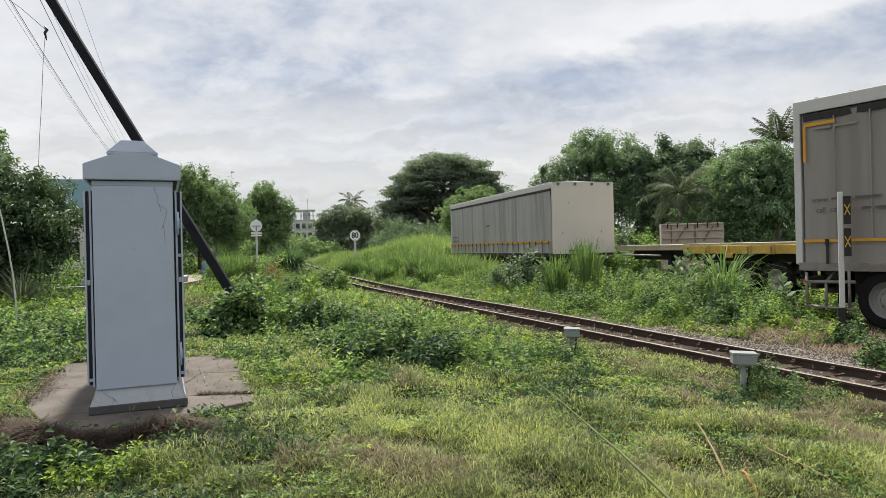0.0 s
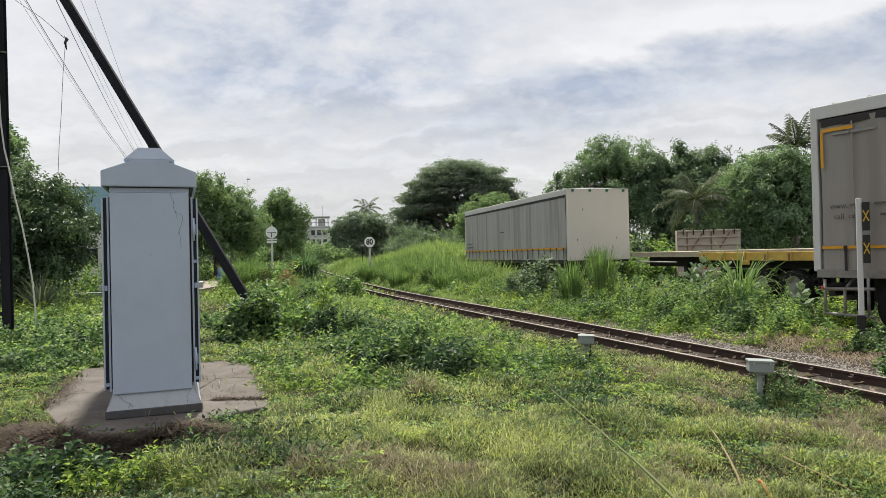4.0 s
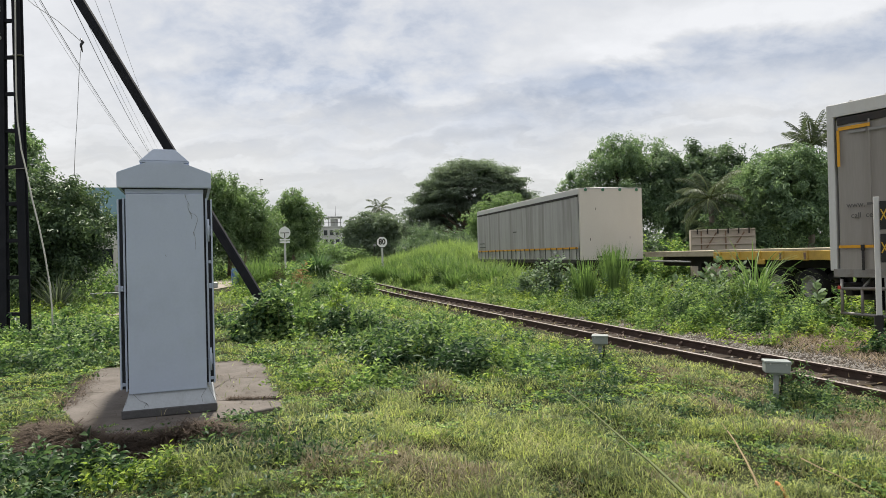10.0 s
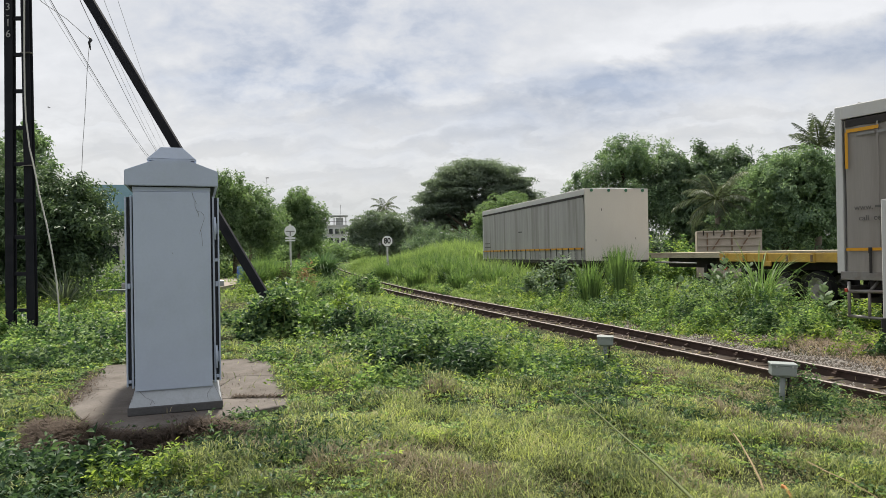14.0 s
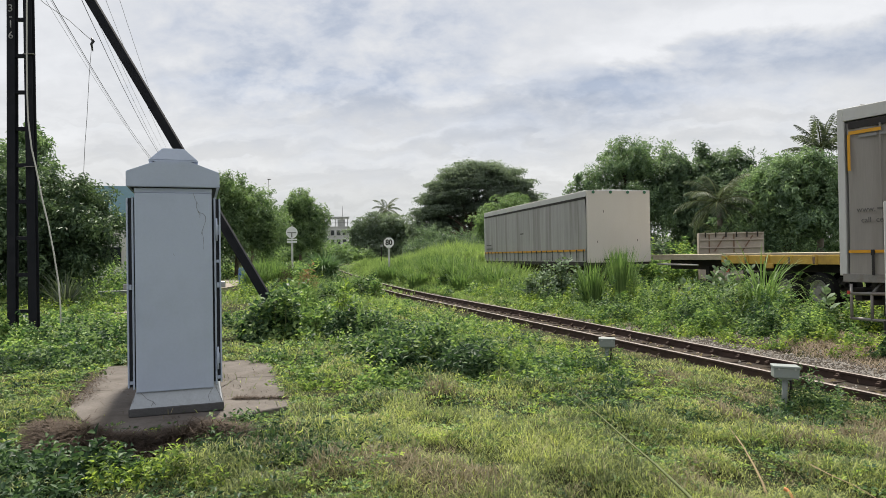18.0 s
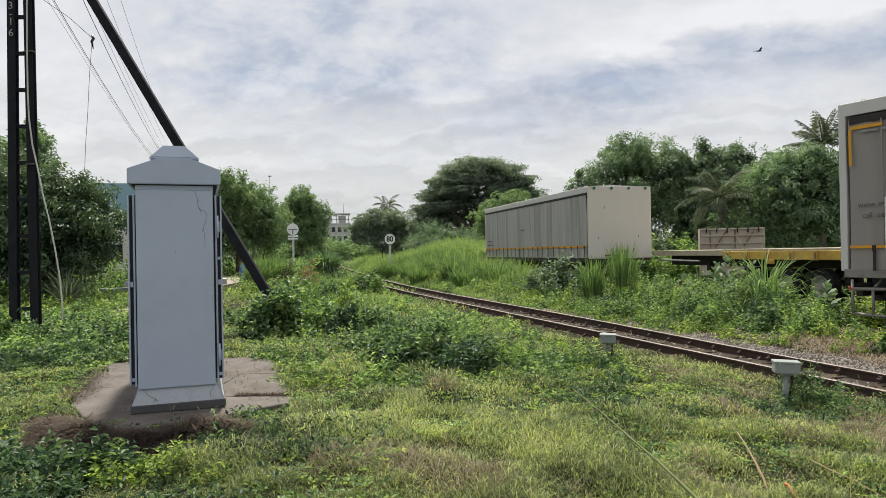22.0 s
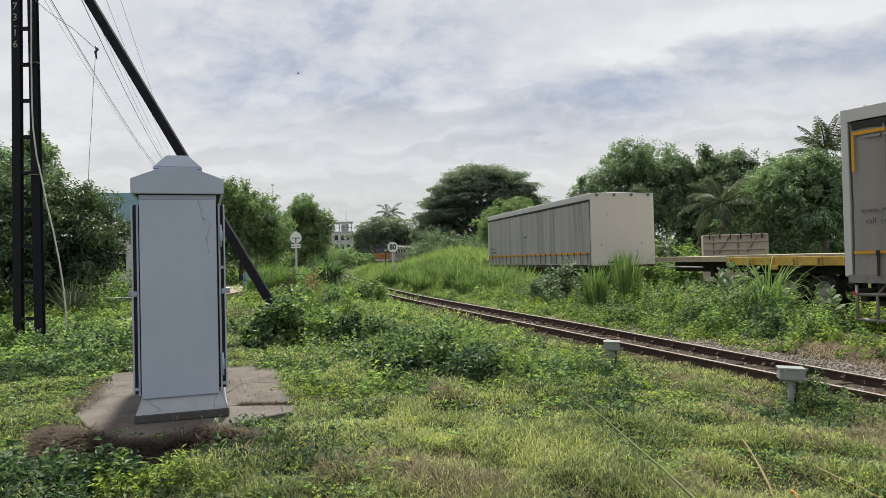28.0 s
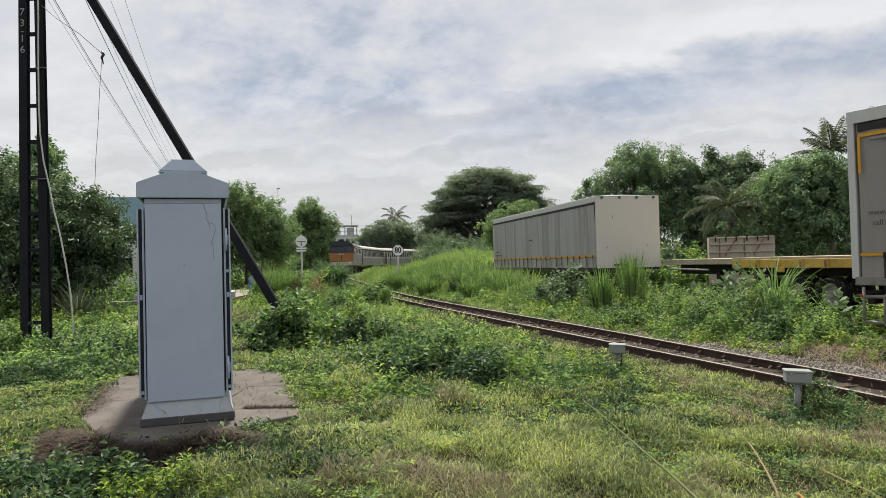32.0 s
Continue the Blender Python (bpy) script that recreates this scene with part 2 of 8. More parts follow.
M = {
    "cabinet": material("grey_paint", (0.420, 0.478, 0.590), 0.45, 0, 0.06, 1.5, 40, 0.03, (0.24, 0.27, 0.31), 0.30),
    "cabinet_dark": material("recess_black", (0.03, 0.032, 0.04), 0.8, 0, 0.2),
    "plinth": material("plinth_cement", (0.39, 0.42, 0.455), 0.85, 0, 0.15, 3, 50, 0.2, (0.12, 0.11, 0.10), 0.6),
    "concrete": material("slab_concrete", (0.142, 0.127, 0.117), 0.9, 0, 0.36, 2.2, 45, 0.4, (0.078, 0.066, 0.056), 0.9, spec=0.15),
    "crack": material("crack_stem", (0.15, 0.14, 0.13), 0.9, 0, 0.2),
    "soil": material("soil", (0.030, 0.034, 0.016), 0.95, 0, 0.4, 0.6, 14, 0.6, (0.052, 0.060, 0.022), 0.7, spec=0.05),
    "ballast": material("ballast", (0.20, 0.185, 0.17), 0.9, 0, 0.35, 3, 30, 0.4, rand=0.3),
    "rail": material("rail_rust", (0.074, 0.050, 0.041), 0.8, 0.1, 0.35, 5, 60, 0.25, (0.040, 0.031, 0.029), 0.5, spec=0.2),
    "railtop": material("rail_worn_top", (0.21, 0.18, 0.165), 0.5, 0.4, 0.25, 4, 40, 0.05, (0.09, 0.065, 0.052), 0.6),
    "sleeper": material("sleeper", (0.062, 0.050, 0.041), 0.95, 0, 0.35, 5, 50, 0.4, (0.12, 0.10, 0.085), 0.35, rand=0.25, spec=0.05),
    "black": material("tarred_steel", (0.013, 0.014, 0.019), 0.85, 0.0, 0.3, 4, 60, 0.15, (0.030, 0.029, 0.034), 0.4, spec=0.2),
    "white": material("white_paint", (0.54, 0.54, 0.53), 0.55, 0, 0.06, 1.2, 30, 0.03, (0.45, 0.40, 0.34), 0.35, stretch=(1, 1, 0.4)),
    "cream": material("cream_panel", (0.58, 0.54, 0.49), 0.5, 0, 0.05, 0.8, 30, 0.02, (0.46, 0.41, 0.34), 0.35, stretch=(1, 1, 0.4)),
    "curtain": material("grey_tarpaulin", (0.35, 0.34, 0.335), 0.6, 0, 0.22, 1.6, 20, 0.12, (0.19, 0.175, 0.165), 0.7, stretch=(2.5, 2.5, 0.15)),
    "faded_ink": material("faded_lettering", (0.10, 0.095, 0.09), 0.7, 0, 0.3, 6, 60, 0.02),
    "faded_ink2": material("very_faded_lettering", (0.24, 0.235, 0.23), 0.7, 0, 0.15, 6, 60, 0.02),
    "curtain_near": material("dusty_tarpaulin", (0.27, 0.25, 0.232), 0.65, 0, 0.12, 1.2, 20, 0.12, (0.19, 0.17, 0.15), 0.6, stretch=(2.5, 2.5, 0.15)),
    "yellow": material("yellow_paint", (0.52, 0.335, 0.065), 0.5, 0, 0.15, 3, 30, 0.05, (0.25, 0.15, 0.05), 0.5),
    "orange_band": material("orange_webbing", (0.62, 0.30, 0.02), 0.6, 0, 0.1),
    "tyre": material("tyre_rubber", (0.014, 0.014, 0.015), 0.9, 0, 0.2, 10, 80, 0.2, spec=0.15),
    "chassis": material("chassis_steel", (0.028, 0.026, 0.026), 0.7, 0.2, 0.3, 5, 50, 0.2, (0.08, 0.05, 0.035), 0.4),
    "steel": material("galvanised_steel", (0.42, 0.42, 0.42), 0.45, 0.6, 0.12, 5, 50, 0.06, (0.2, 0.12, 0.07), 0.4),
    "dull_steel": material("dull_steel", (0.24, 0.23, 0.22), 0.6, 0.3, 0.15, 6, 50, 0.08, (0.14, 0.08, 0.05), 0.5),
    "rim": material("wheel_rim", (0.30, 0.295, 0.29), 0.5, 0.4, 0.15, 6, 50, 0.05, (0.2, 0.18, 0.15), 0.5),
    "red": material("red_paint", (0.40, 0.05, 0.03), 0.5, 0, 0.15),
    "box_grey": material("weathered_grey_green", (0.24, 0.265, 0.26), 0.6, 0, 0.1, 5, 60, 0.08, (0.22, 0.23, 0.19), 0.5),
    "ink": material("black_paint", (0.015, 0.015, 0.015), 0.6, 0, 0.1),
    "sign_white": material("sign_white", (0.80, 0.80, 0.80), 0.45, 0, 0.04, 2, 30, 0.02),
    "sign_yellow": material("sign_yellow", (0.52, 0.33, 0.03), 0.5, 0, 0.06),
    "wire": material("wire", (0.05, 0.05, 0.055), 0.5, 0.5, 0.1, bump=0),
    "cable": material("pale_cable", (0.55, 0.54, 0.50), 0.6, 0, 0.1, bump=0),
    "bark": material("bark", (0.10, 0.075, 0.055), 0.95, 0, 0.35, 3, 25, 0.5),
    "palm_bark": material("palm_bark", (0.20, 0.17, 0.14), 0.95, 0, 0.3, 4, 30, 0.4),
    "stem": material("green_stem", (0.10, 0.12, 0.04), 0.8, 0, 0.3),
    "dry_stem": material("dry_stem", (0.22, 0.165, 0.09), 0.85, 0, 0.25),
    "blue_tile": material("blue_roof_tile", (0.045, 0.092, 0.118), 0.9, 0, 0.15, 2, 20, 0.1, spec=0.1),
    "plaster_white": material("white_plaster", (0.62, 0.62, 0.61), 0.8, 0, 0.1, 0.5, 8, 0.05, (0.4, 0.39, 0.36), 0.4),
    "glass_dark": material("dark_glass", (0.02, 0.025, 0.03), 0.12, 0, 0.2, bump=0, spec=0.8),
    "loco_orange": material("loco_orange", (0.36, 0.145, 0.045), 0.5, 0, 0.08, 2, 30, 0.02, (0.22, 0.10, 0.05), 0.35),
    "loco_roof": material("loco_roof", (0.16, 0.15, 0.145), 0.6, 0, 0.12, 2, 30, 0.05, (0.12, 0.11, 0.1), 0.5),
    "coach_cream": material("coach_cream", (0.58, 0.56, 0.51), 0.5, 0, 0.06, 1, 20, 0.02, (0.35, 0.3, 0.25), 0.3),
    "coach_low": material("coach_lower", (0.36, 0.345, 0.30), 0.6, 0, 0.12, 1, 20, 0.02, (0.17, 0.15, 0.12), 0.5),
    "loco_red": material("loco_maroon", (0.095, 0.036, 0.030), 0.5, 0, 0.1),
    "barrel": material("blue_plastic", (0.03, 0.10, 0.36), 0.45, 0, 0.06, bump=0.02),
    "path": material("dusty_path", (0.26, 0.225, 0.195), 0.95, 0, 0.15, 1.5, 20, 0.2),
    "grass": leaf_material("lawn_blades", (0.024, 0.038, 0.019), (0.56, 0.60, 0.20), (0.52, 0.44, 0.31), 0.14, 0.42, 0.5, 1.1, 0.60, (0.176, 0.212, 0.096)),
    "tall": leaf_material("tall_grass_blades", (0.060, 0.120, 0.044), (0.38, 0.485, 0.175), (0.46, 0.41, 0.24), 0.06, 0.42, 0.55, 0.6, 0.5),
    "clump": leaf_material("sedge_blades", (0.050, 0.105, 0.040), (0.27, 0.38, 0.135), None, 0, 0.34, 0.55, 0.9),
    "sedge": leaf_material("dark_sedge_blades", (0.048, 0.100, 0.045), (0.182, 0.280, 0.134), None, 0, 0.35, 0.5, 0.9),
    "weed": leaf_material("weed_leaves", (0.012, 0.030, 0.018), (0.38, 0.50, 0.20), None, 0, 0.40, 0.42, 0.9, 0.66, (0.064, 0.122, 0.060)),
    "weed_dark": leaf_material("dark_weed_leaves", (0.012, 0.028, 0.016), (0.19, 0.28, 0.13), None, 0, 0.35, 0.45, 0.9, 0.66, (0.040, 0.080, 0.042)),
    "rank": leaf_material("rank_blades", (0.018, 0.034, 0.018), (0.24, 0.30, 0.13), (0.30, 0.25, 0.17), 0.08, 0.35, 0.5, 2.0, 0.66, (0.062, 0.098, 0.045)),
    "straw": leaf_material("pale_straw", (0.17, 0.13, 0.105), (0.42, 0.335, 0.26), None, 0, 0.25, 0.7, 1.5),
    "vine": leaf_material("vine_leaves", (0.020, 0.050, 0.022), (0.47, 0.60, 0.19), None, 0, 0.45, 0.42, 0.9, 0.64, (0.108, 0.190, 0.074)),
    "bright": leaf_material("young_leaves", (0.034, 0.074, 0.020), (0.54, 0.63, 0.14), None, 0, 0.46, 0.45, 2.2, 0.62, (0.150, 0.230, 0.056)),
    "silver": leaf_material("milkweed_leaves", (0.075, 0.115, 0.070), (0.24, 0.32, 0.20), None, 0, 0.25, 0.6, 1.0),
    "drygrass": leaf_material("dry_blades", (0.105, 0.088, 0.055), (0.34, 0.295, 0.20), None, 0, 0.25, 0.7, 1.0),
    "rusty": leaf_material("rusty_leaves", (0.17, 0.10, 0.06), (0.42, 0.28, 0.16), None, 0, 0.25, 0.7, 1.0),
    # darkest mango tone raised to imitate a thin veil of haze
    "mango": leaf_material("mango_leaves", (0.034, 0.058, 0.040), (0.24, 0.335, 0.160), None, 0, 0.26, 0.42, 0.7, 0.5, (0.090, 0.138, 0.082)),
    "brush": leaf_material("dead_stems", (0.020, 0.015, 0.012), (0.155, 0.118, 0.092), None, 0, 0.15, 0.8, 2.0),
    # dark ends of the next two are lifted in place of haze
    "tree": leaf_material("tree_leaves", (0.076, 0.120, 0.090), (0.34, 0.455, 0.225), None, 0, 0.34, 0.5, 0.8, 0.42, (0.168, 0.250, 0.145)),
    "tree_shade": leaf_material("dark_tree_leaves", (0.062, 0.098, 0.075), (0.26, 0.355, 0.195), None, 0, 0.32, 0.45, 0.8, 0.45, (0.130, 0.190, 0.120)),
    # pale bluish tones carry the haze in front of the far trees
    "tree_far": leaf_material("hazed_far_leaves", (0.120, 0.158, 0.130), (0.31, 0.385, 0.245), None, 0, 0.34, 0.6, 0.12, 0.5, (0.192, 0.245, 0.176)),
    "tree_light": leaf_material("light_tree_leaves", (0.066, 0.110, 0.064), (0.34, 0.46, 0.20), None, 0, 0.38, 0.5, 0.6, 0.42, (0.172, 0.252, 0.128)),
    # rain tree tones lifted and evened to stand in for distance haze
    "rain": leaf_material("hazed_rain_leaves", (0.150, 0.188, 0.165), (0.235, 0.290, 0.215), None, 0, 0.46, 0.65, 0.12, 0.5, (0.190, 0.235, 0.188)),
    "palm": leaf_material("palm_leaves", (0.045, 0.062, 0.045), (0.24, 0.28, 0.19), None, 0, 0.25, 0.4, 0.5),
}

M["clearance"] = material("green_lens", (0.05, 0.16, 0.09), 0.3, 0, 0.1)
M["deck"] = material("deck_planks", (0.40, 0.35, 0.26), 0.8, 0, 0.2, 3, 30, 0.2, (0.22, 0.18, 0.13), 0.5)
M["beige"] = material("faded_beige", (0.42, 0.365, 0.31), 0.7, 0, 0.12, 2, 30, 0.1, (0.25, 0.18, 0.13), 0.4)
M["rustbar"] = material("rusty_bar", (0.20, 0.13, 0.09), 0.8, 0.1, 0.2)
M["worn_white"] = material("worn_white_paint", (0.34, 0.34, 0.345), 0.7, 0, 0.25, 12, 80, 0.05, (0.05, 0.05, 0.05), 0.6)
M["coach_roof"] = material("coach_roof", (0.42, 0.415, 0.40), 0.6, 0, 0.1, 1, 15, 0.03, (0.25, 0.24, 0.23), 0.4)
M["loco_navy"] = material("navy_paint", (0.030, 0.034, 0.05), 0.5, 0, 0.1)
M["cab_glass"] = material("cab_glass", (0.07, 0.085, 0.12), 0.12, 0, 0.2, bump=0, spec=0.8)
M["ballast_bed"] = material("gravel_bed", (0.058, 0.050, 0.043), 0.95, 0, 0.45, 9, 42, 1.0, (0.04, 0.03, 0.024), 0.7, spec=0.05)
M["plinth_foot"] = material("stained_cement", (0.085, 0.085, 0.088), 0.9, 0, 0.3, 3, 50, 0.25, (0.06, 0.055, 0.05), 0.8)
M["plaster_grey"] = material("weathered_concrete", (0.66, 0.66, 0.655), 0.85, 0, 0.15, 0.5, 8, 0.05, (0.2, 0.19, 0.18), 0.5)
M["fresh_stem"] = material("fresh_blade", (0.34, 0.38, 0.08), 0.6, 0, 0.25)
M["pale_stem"] = material("pale_blade", (0.42, 0.42, 0.30), 0.6, 0, 0.25)
M["grey_wire"] = material("grey_wire", (0.22, 0.22, 0.22), 0.6, 0.2, 0.1, bump=0)
M["rusty_stem"] = material("orange_stem", (0.50, 0.22, 0.08), 0.7, 0, 0.2)

# ---- mesh helpers ----
RNG = np.random.default_rng(7)


def box(bm, c, s, m=None, bevel=0.0):
    """A box of size s round c, turned by m, with bevelled edges."""
    r = bmesh.ops.create_cube(bm, size=1.0)
    vs = r["verts"]
    for v in vs:
        v.co = Vector((c[0] + v.co.x * s[0], c[1] + v.co.y * s[1], c[2] + v.co.z * s[2]))
    if bevel:
        es = list({e for v in vs for e in v.link_edges})
        r = bmesh.ops.bevel(bm, geom=es, offset=bevel, segments=2, affect="EDGES", profile=0.5)
        vs = list({v for f in r["faces"] for v in f.verts} | {v for v in vs if v.is_valid})
    if m is not None:
        for v in vs:
            v.co = m @ v.co
    return bm


def tube(bm, pts, radii, n=8, caps=True):
    """A round bar along points with a radius at each."""
    pts = [Vector(p) for p in pts]
    if isinstance(radii, (int, float)):
        radii = [radii] * len(pts)
    rings = []
    for i, p in enumerate(pts):
        d = (pts[min(i + 1, len(pts) - 1)] - pts[max(i - 1, 0)]).normalized()
        a = d.orthogonal().normalized() if i == 0 else (a - d * a.dot(d)).normalized()
        b = d.cross(a)
        rings.append([bm.verts.new(p + (a * math.cos(2 * math.pi * k / n) + b * math.sin(2 * math.pi * k / n)) * radii[i])
                      for k in range(n)])
    for r0, r1 in zip(rings, rings[1:]):
        for k in range(n):
            bm.faces.new((r0[k], r0[(k + 1) % n], r1[(k + 1) % n], r1[k])).smooth = True
    if caps:
        bm.faces.new(rings[0][::-1])
        bm.faces.new(rings[-1])
    return bm


def prism(bm, outline, axis, lo, hi, m=None):
    """A polygon (list of 2D points) drawn out along an axis from lo to hi."""
    def at(p, h):
        v = {"x": (h, p[0], p[1]), "y": (p[0], h, p[1]), "z": (p[0], p[1], h)}[axis]
        return m @ Vector(v) if m is not None else Vector(v)
    a, b = [bm.verts.new(at(p, lo)) for p in outline], [bm.verts.new(at(p, hi)) for p in outline]
    k = len(outline)
    bm.faces.new(a[::-1])
    bm.faces.new(b)
    for i in range(k):
        bm.faces.new((a[i], a[(i + 1) % k], b[(i + 1) % k], b[i]))
    bmesh.ops.recalc_face_normals(bm, faces=bm.faces)
    return bm


def mesh_of(name, bm, mat):
    me = bpy.data.meshes.new(name)
    bmesh.ops.recalc_face_normals(bm, faces=bm.faces)
    bm.to_mesh(me)
    bm.free()
    me.materials.append(mat)
    return me


def part(name, bm, mat, parent=None, label=""):
    """Links a bmesh as one mesh object, under a thing or a part."""
    ob = new(name, mesh_of(name, bm, mat))
    if parent is not None:
        ob.parent = parent
    return tagged(ob, label) if label else ob


def thing(name, m, label, category, group="", kind=""):
    ob = new(name)
    ob.empty_display_size = 0.2
    ob.matrix_basis = m
    return tagged(ob, label, category, group, kind)


def B():
    return bmesh.new()


def tri_mesh(name, verts, tris, mat):
    me = bpy.data.meshes.new(name)
    me.vertices.add(len(verts))
    me.vertices.foreach_set("co", np.ascontiguousarray(verts, dtype=np.float32).ravel())
    me.loops.add(tris.size)
    me.loops.foreach_set("vertex_index", tris.astype(np.int32).ravel())
    me.polygons.add(len(tris))
    me.polygons.foreach_set("loop_start", np.arange(0, tris.size, 3, dtype=np.int32))
    me.update(calc_edges=True)
    me.validate()
    me.materials.append(mat)
    return me


def unit(v):
    return v / np.maximum(np.linalg.norm(v, axis=-1, keepdims=True), 1e-9)


def leaf_arrays(p, d, nrm, length, width):
    """Folded, pointed leaves: base p, way d, face normal nrm."""
    n = len(p)
    d = unit(d)
    side = unit(np.cross(d, nrm))
    up = np.cross(side, d)
    length, width = np.broadcast_to(length, n)[:, None], np.broadcast_to(width, n)[:, None]
    mid = p + d * length * 0.45 + up * width * 0.12
    tip = p + d * length - up * length * 0.12
    v = np.stack([p, mid + side * width * 0.5 + up * width * 0.15, tip, mid - side * width * 0.5 + up * width * 0.15], 1)
    t = np.array([[0, 1, 2], [0, 2, 3]])[None] + 4 * np.arange(n)[:, None, None]
    return v.reshape(-1, 3), t.reshape(-1, 3)


def oval_arrays(p, d, nrm, length, width):
    """Broad rounded leaves, cupped along the midrib."""
    n = len(p)
    d = unit(d)
    side = unit(np.cross(d, nrm))
    up = np.cross(side, d)
    length, width = np.broadcast_to(length, n)[:, None], np.broadcast_to(width, n)[:, None]
    a, b = p + d * length * 0.32 + up * width * 0.14, p + d * length * 0.75 + up * width * 0.10
    v = np.stack([p, a + side * width * 0.46, a - side * width * 0.46, b + side * width * 0.44, b - side * width * 0.44, p + d * length - up * length * 0.06], 1)
    t = np.array([[0, 1, 2], [1, 3, 4], [1, 4, 2], [3, 5, 4]])[None] + 6 * np.arange(n)[:, None, None]
    return v.reshape(-1, 3), t.reshape(-1, 3)


def blade_arrays(p, lean, length, width, droop):
    """Grass blades: root p, horizontal lean vectors, drooping tips."""
    n = len(p)
    length, width, droop = [np.broadcast_to(a, n)[:, None] for a in (length, width, droop)]
    hd = unit(np.c_[lean[:, :2], np.zeros(n)])
    amount = np.linalg.norm(lean[:, :2], axis=1)[:, None]
    side = np.c_[-hd[:, 1], hd[:, 0], np.zeros(n)]
    z = np.array([[0, 0, 1.0]])
    mid = p + length * 0.55 * unit(z + hd * amount * 0.6)
    tip = mid + length * 0.45 * unit(z * (1 - droop * 1.6) + hd * (amount + droop))
    v = np.stack([p - side * width * 0.5, p + side * width * 0.5, mid - side * width * 0.45, mid + side * width * 0.45, tip], 1)
    t = np.array([[0, 1, 3], [0, 3, 2], [2, 3, 4]])[None] + 5 * np.arange(n)[:, None, None]
    return v.reshape(-1, 3), t.reshape(-1, 3)


def arch_arrays(p, lean, length, width, droop, seg=5):
    """Long blades that rise and arch over in several steps."""
    n = len(p)
    length, width, droop = [np.broadcast_to(a, n)[:, None] for a in (length, width, droop)]
    hd = unit(np.c_[lean[:, :2], np.zeros(n)])
    amount = np.linalg.norm(lean[:, :2], axis=1)[:, None]
    side = np.c_[-hd[:, 1], hd[:, 0], np.zeros(n)]
    pts, q = [p], p
    for k in range(seg):
        f = (k + 0.5) / seg
        ang = amount * 0.5 + droop * 2.6 * f ** 1.8
        q = q + length / seg * (np.array([[0, 0, 1.0]]) * np.cos(ang) + hd * np.sin(ang))
        pts.append(q)
    rows = []
    for k, c in enumerate(pts[:-1]):
        w = width * 0.5 * (1 - 0.55 * (k / seg) ** 2)
        rows += [c - side * w, c + side * w]
    rows.append(pts[-1])
    v = np.stack(rows, 1)
    tri = []
    for k in range(seg - 1):
        a = 2 * k
        tri += [[a, a + 1, a + 3], [a, a + 3, a + 2]]
    tri.append([2 * seg - 2, 2 * seg - 1, 2 * seg])
    t = np.array(tri)[None] + (2 * seg + 1) * np.arange(n)[:, None, None]
    return v.reshape(-1, 3), t.reshape(-1, 3)


def merged(pairs):
    vs, ts, k = [], [], 0
    for v, t in pairs:
        vs.append(v)
        ts.append(t + k)
        k += len(v)
    return np.concatenate(vs), np.concatenate(ts)


def value_noise(x, y, cell, seed):
    """Smooth noise from 0 to 1 with the given cell size."""
    g = np.random.default_rng(seed).random((97, 97))
    u, v = x / cell, y / cell
    i, j = np.floor(u).astype(int), np.floor(v).astype(int)
    a, b = u - i, v - j
    a, b = a * a * (3 - 2 * a), b * b * (3 - 2 * b)
    i0, i1, j0, j1 = i % 97, (i + 1) % 97, j % 97, (j + 1) % 97
    return (g[i0, j0] * (1 - a) + g[i1, j0] * a) * (1 - b) + (g[i0, j1] * (1 - a) + g[i1, j1] * a) * b


# ---- the track's line and the lie of the land ----
TRACK_PLAN = [(16.5, -30), (10.5, -10), (7.55, 0), (5.30, 7.4), (3.90, 12), (1.45, 20), (-0.95, 28), (-3.75, 38), (-7.35, 52),
              (-10.2, 64), (-12.1, 75), (-13.1, 85), (-13.5, 95), (-13.0, 105), (-11.9, 114.5), (-10.1, 123), (-7.2, 131.5), (-2.6, 140),
              (4, 148.5), (13, 157.5), (26, 168), (50, 183), (90, 206), (160, 244), (260, 296), (360, 348)]


def spline(points, per=12):
    pts = [Vector((*p, 0)) for p in points]
    out = []
    for i in range(len(pts) - 1):
        p0, p1, p2, p3 = pts[max(i - 1, 0)], pts[i], pts[i + 1], pts[min(i + 2, len(pts) - 1)]
        for k in range(per):
            t = k / per
            out.append(0.5 * ((2 * p1) + (p2 - p0) * t + (2 * p0 - 5 * p1 + 4 * p2 - p3) * t * t
                              + (3 * p1 - p0 - 3 * p2 + p3) * t ** 3))
    out.append(pts[-1])
    return np.array([(p.x, p.y) for p in out])


LINE = spline(TRACK_PLAN)
ARC = np.concatenate([[0], np.cumsum(np.linalg.norm(np.diff(LINE, axis=0), axis=1))])
ROW_Y = [p[1] for p in LINE]


def smooth(a, b, v):
    t = np.clip((v - a) / (b - a), 0, 1)
    return t * t * (3 - 2 * t)


def rail_z(y):
    return 0.04 + 0.60 * smooth(26, 82, y)


def side_of_track(x, y):
    """Metres to the side of the track's centre, positive beyond it."""
    return (x - np.interp(y, ROW_Y, LINE[:, 0])) * 0.955


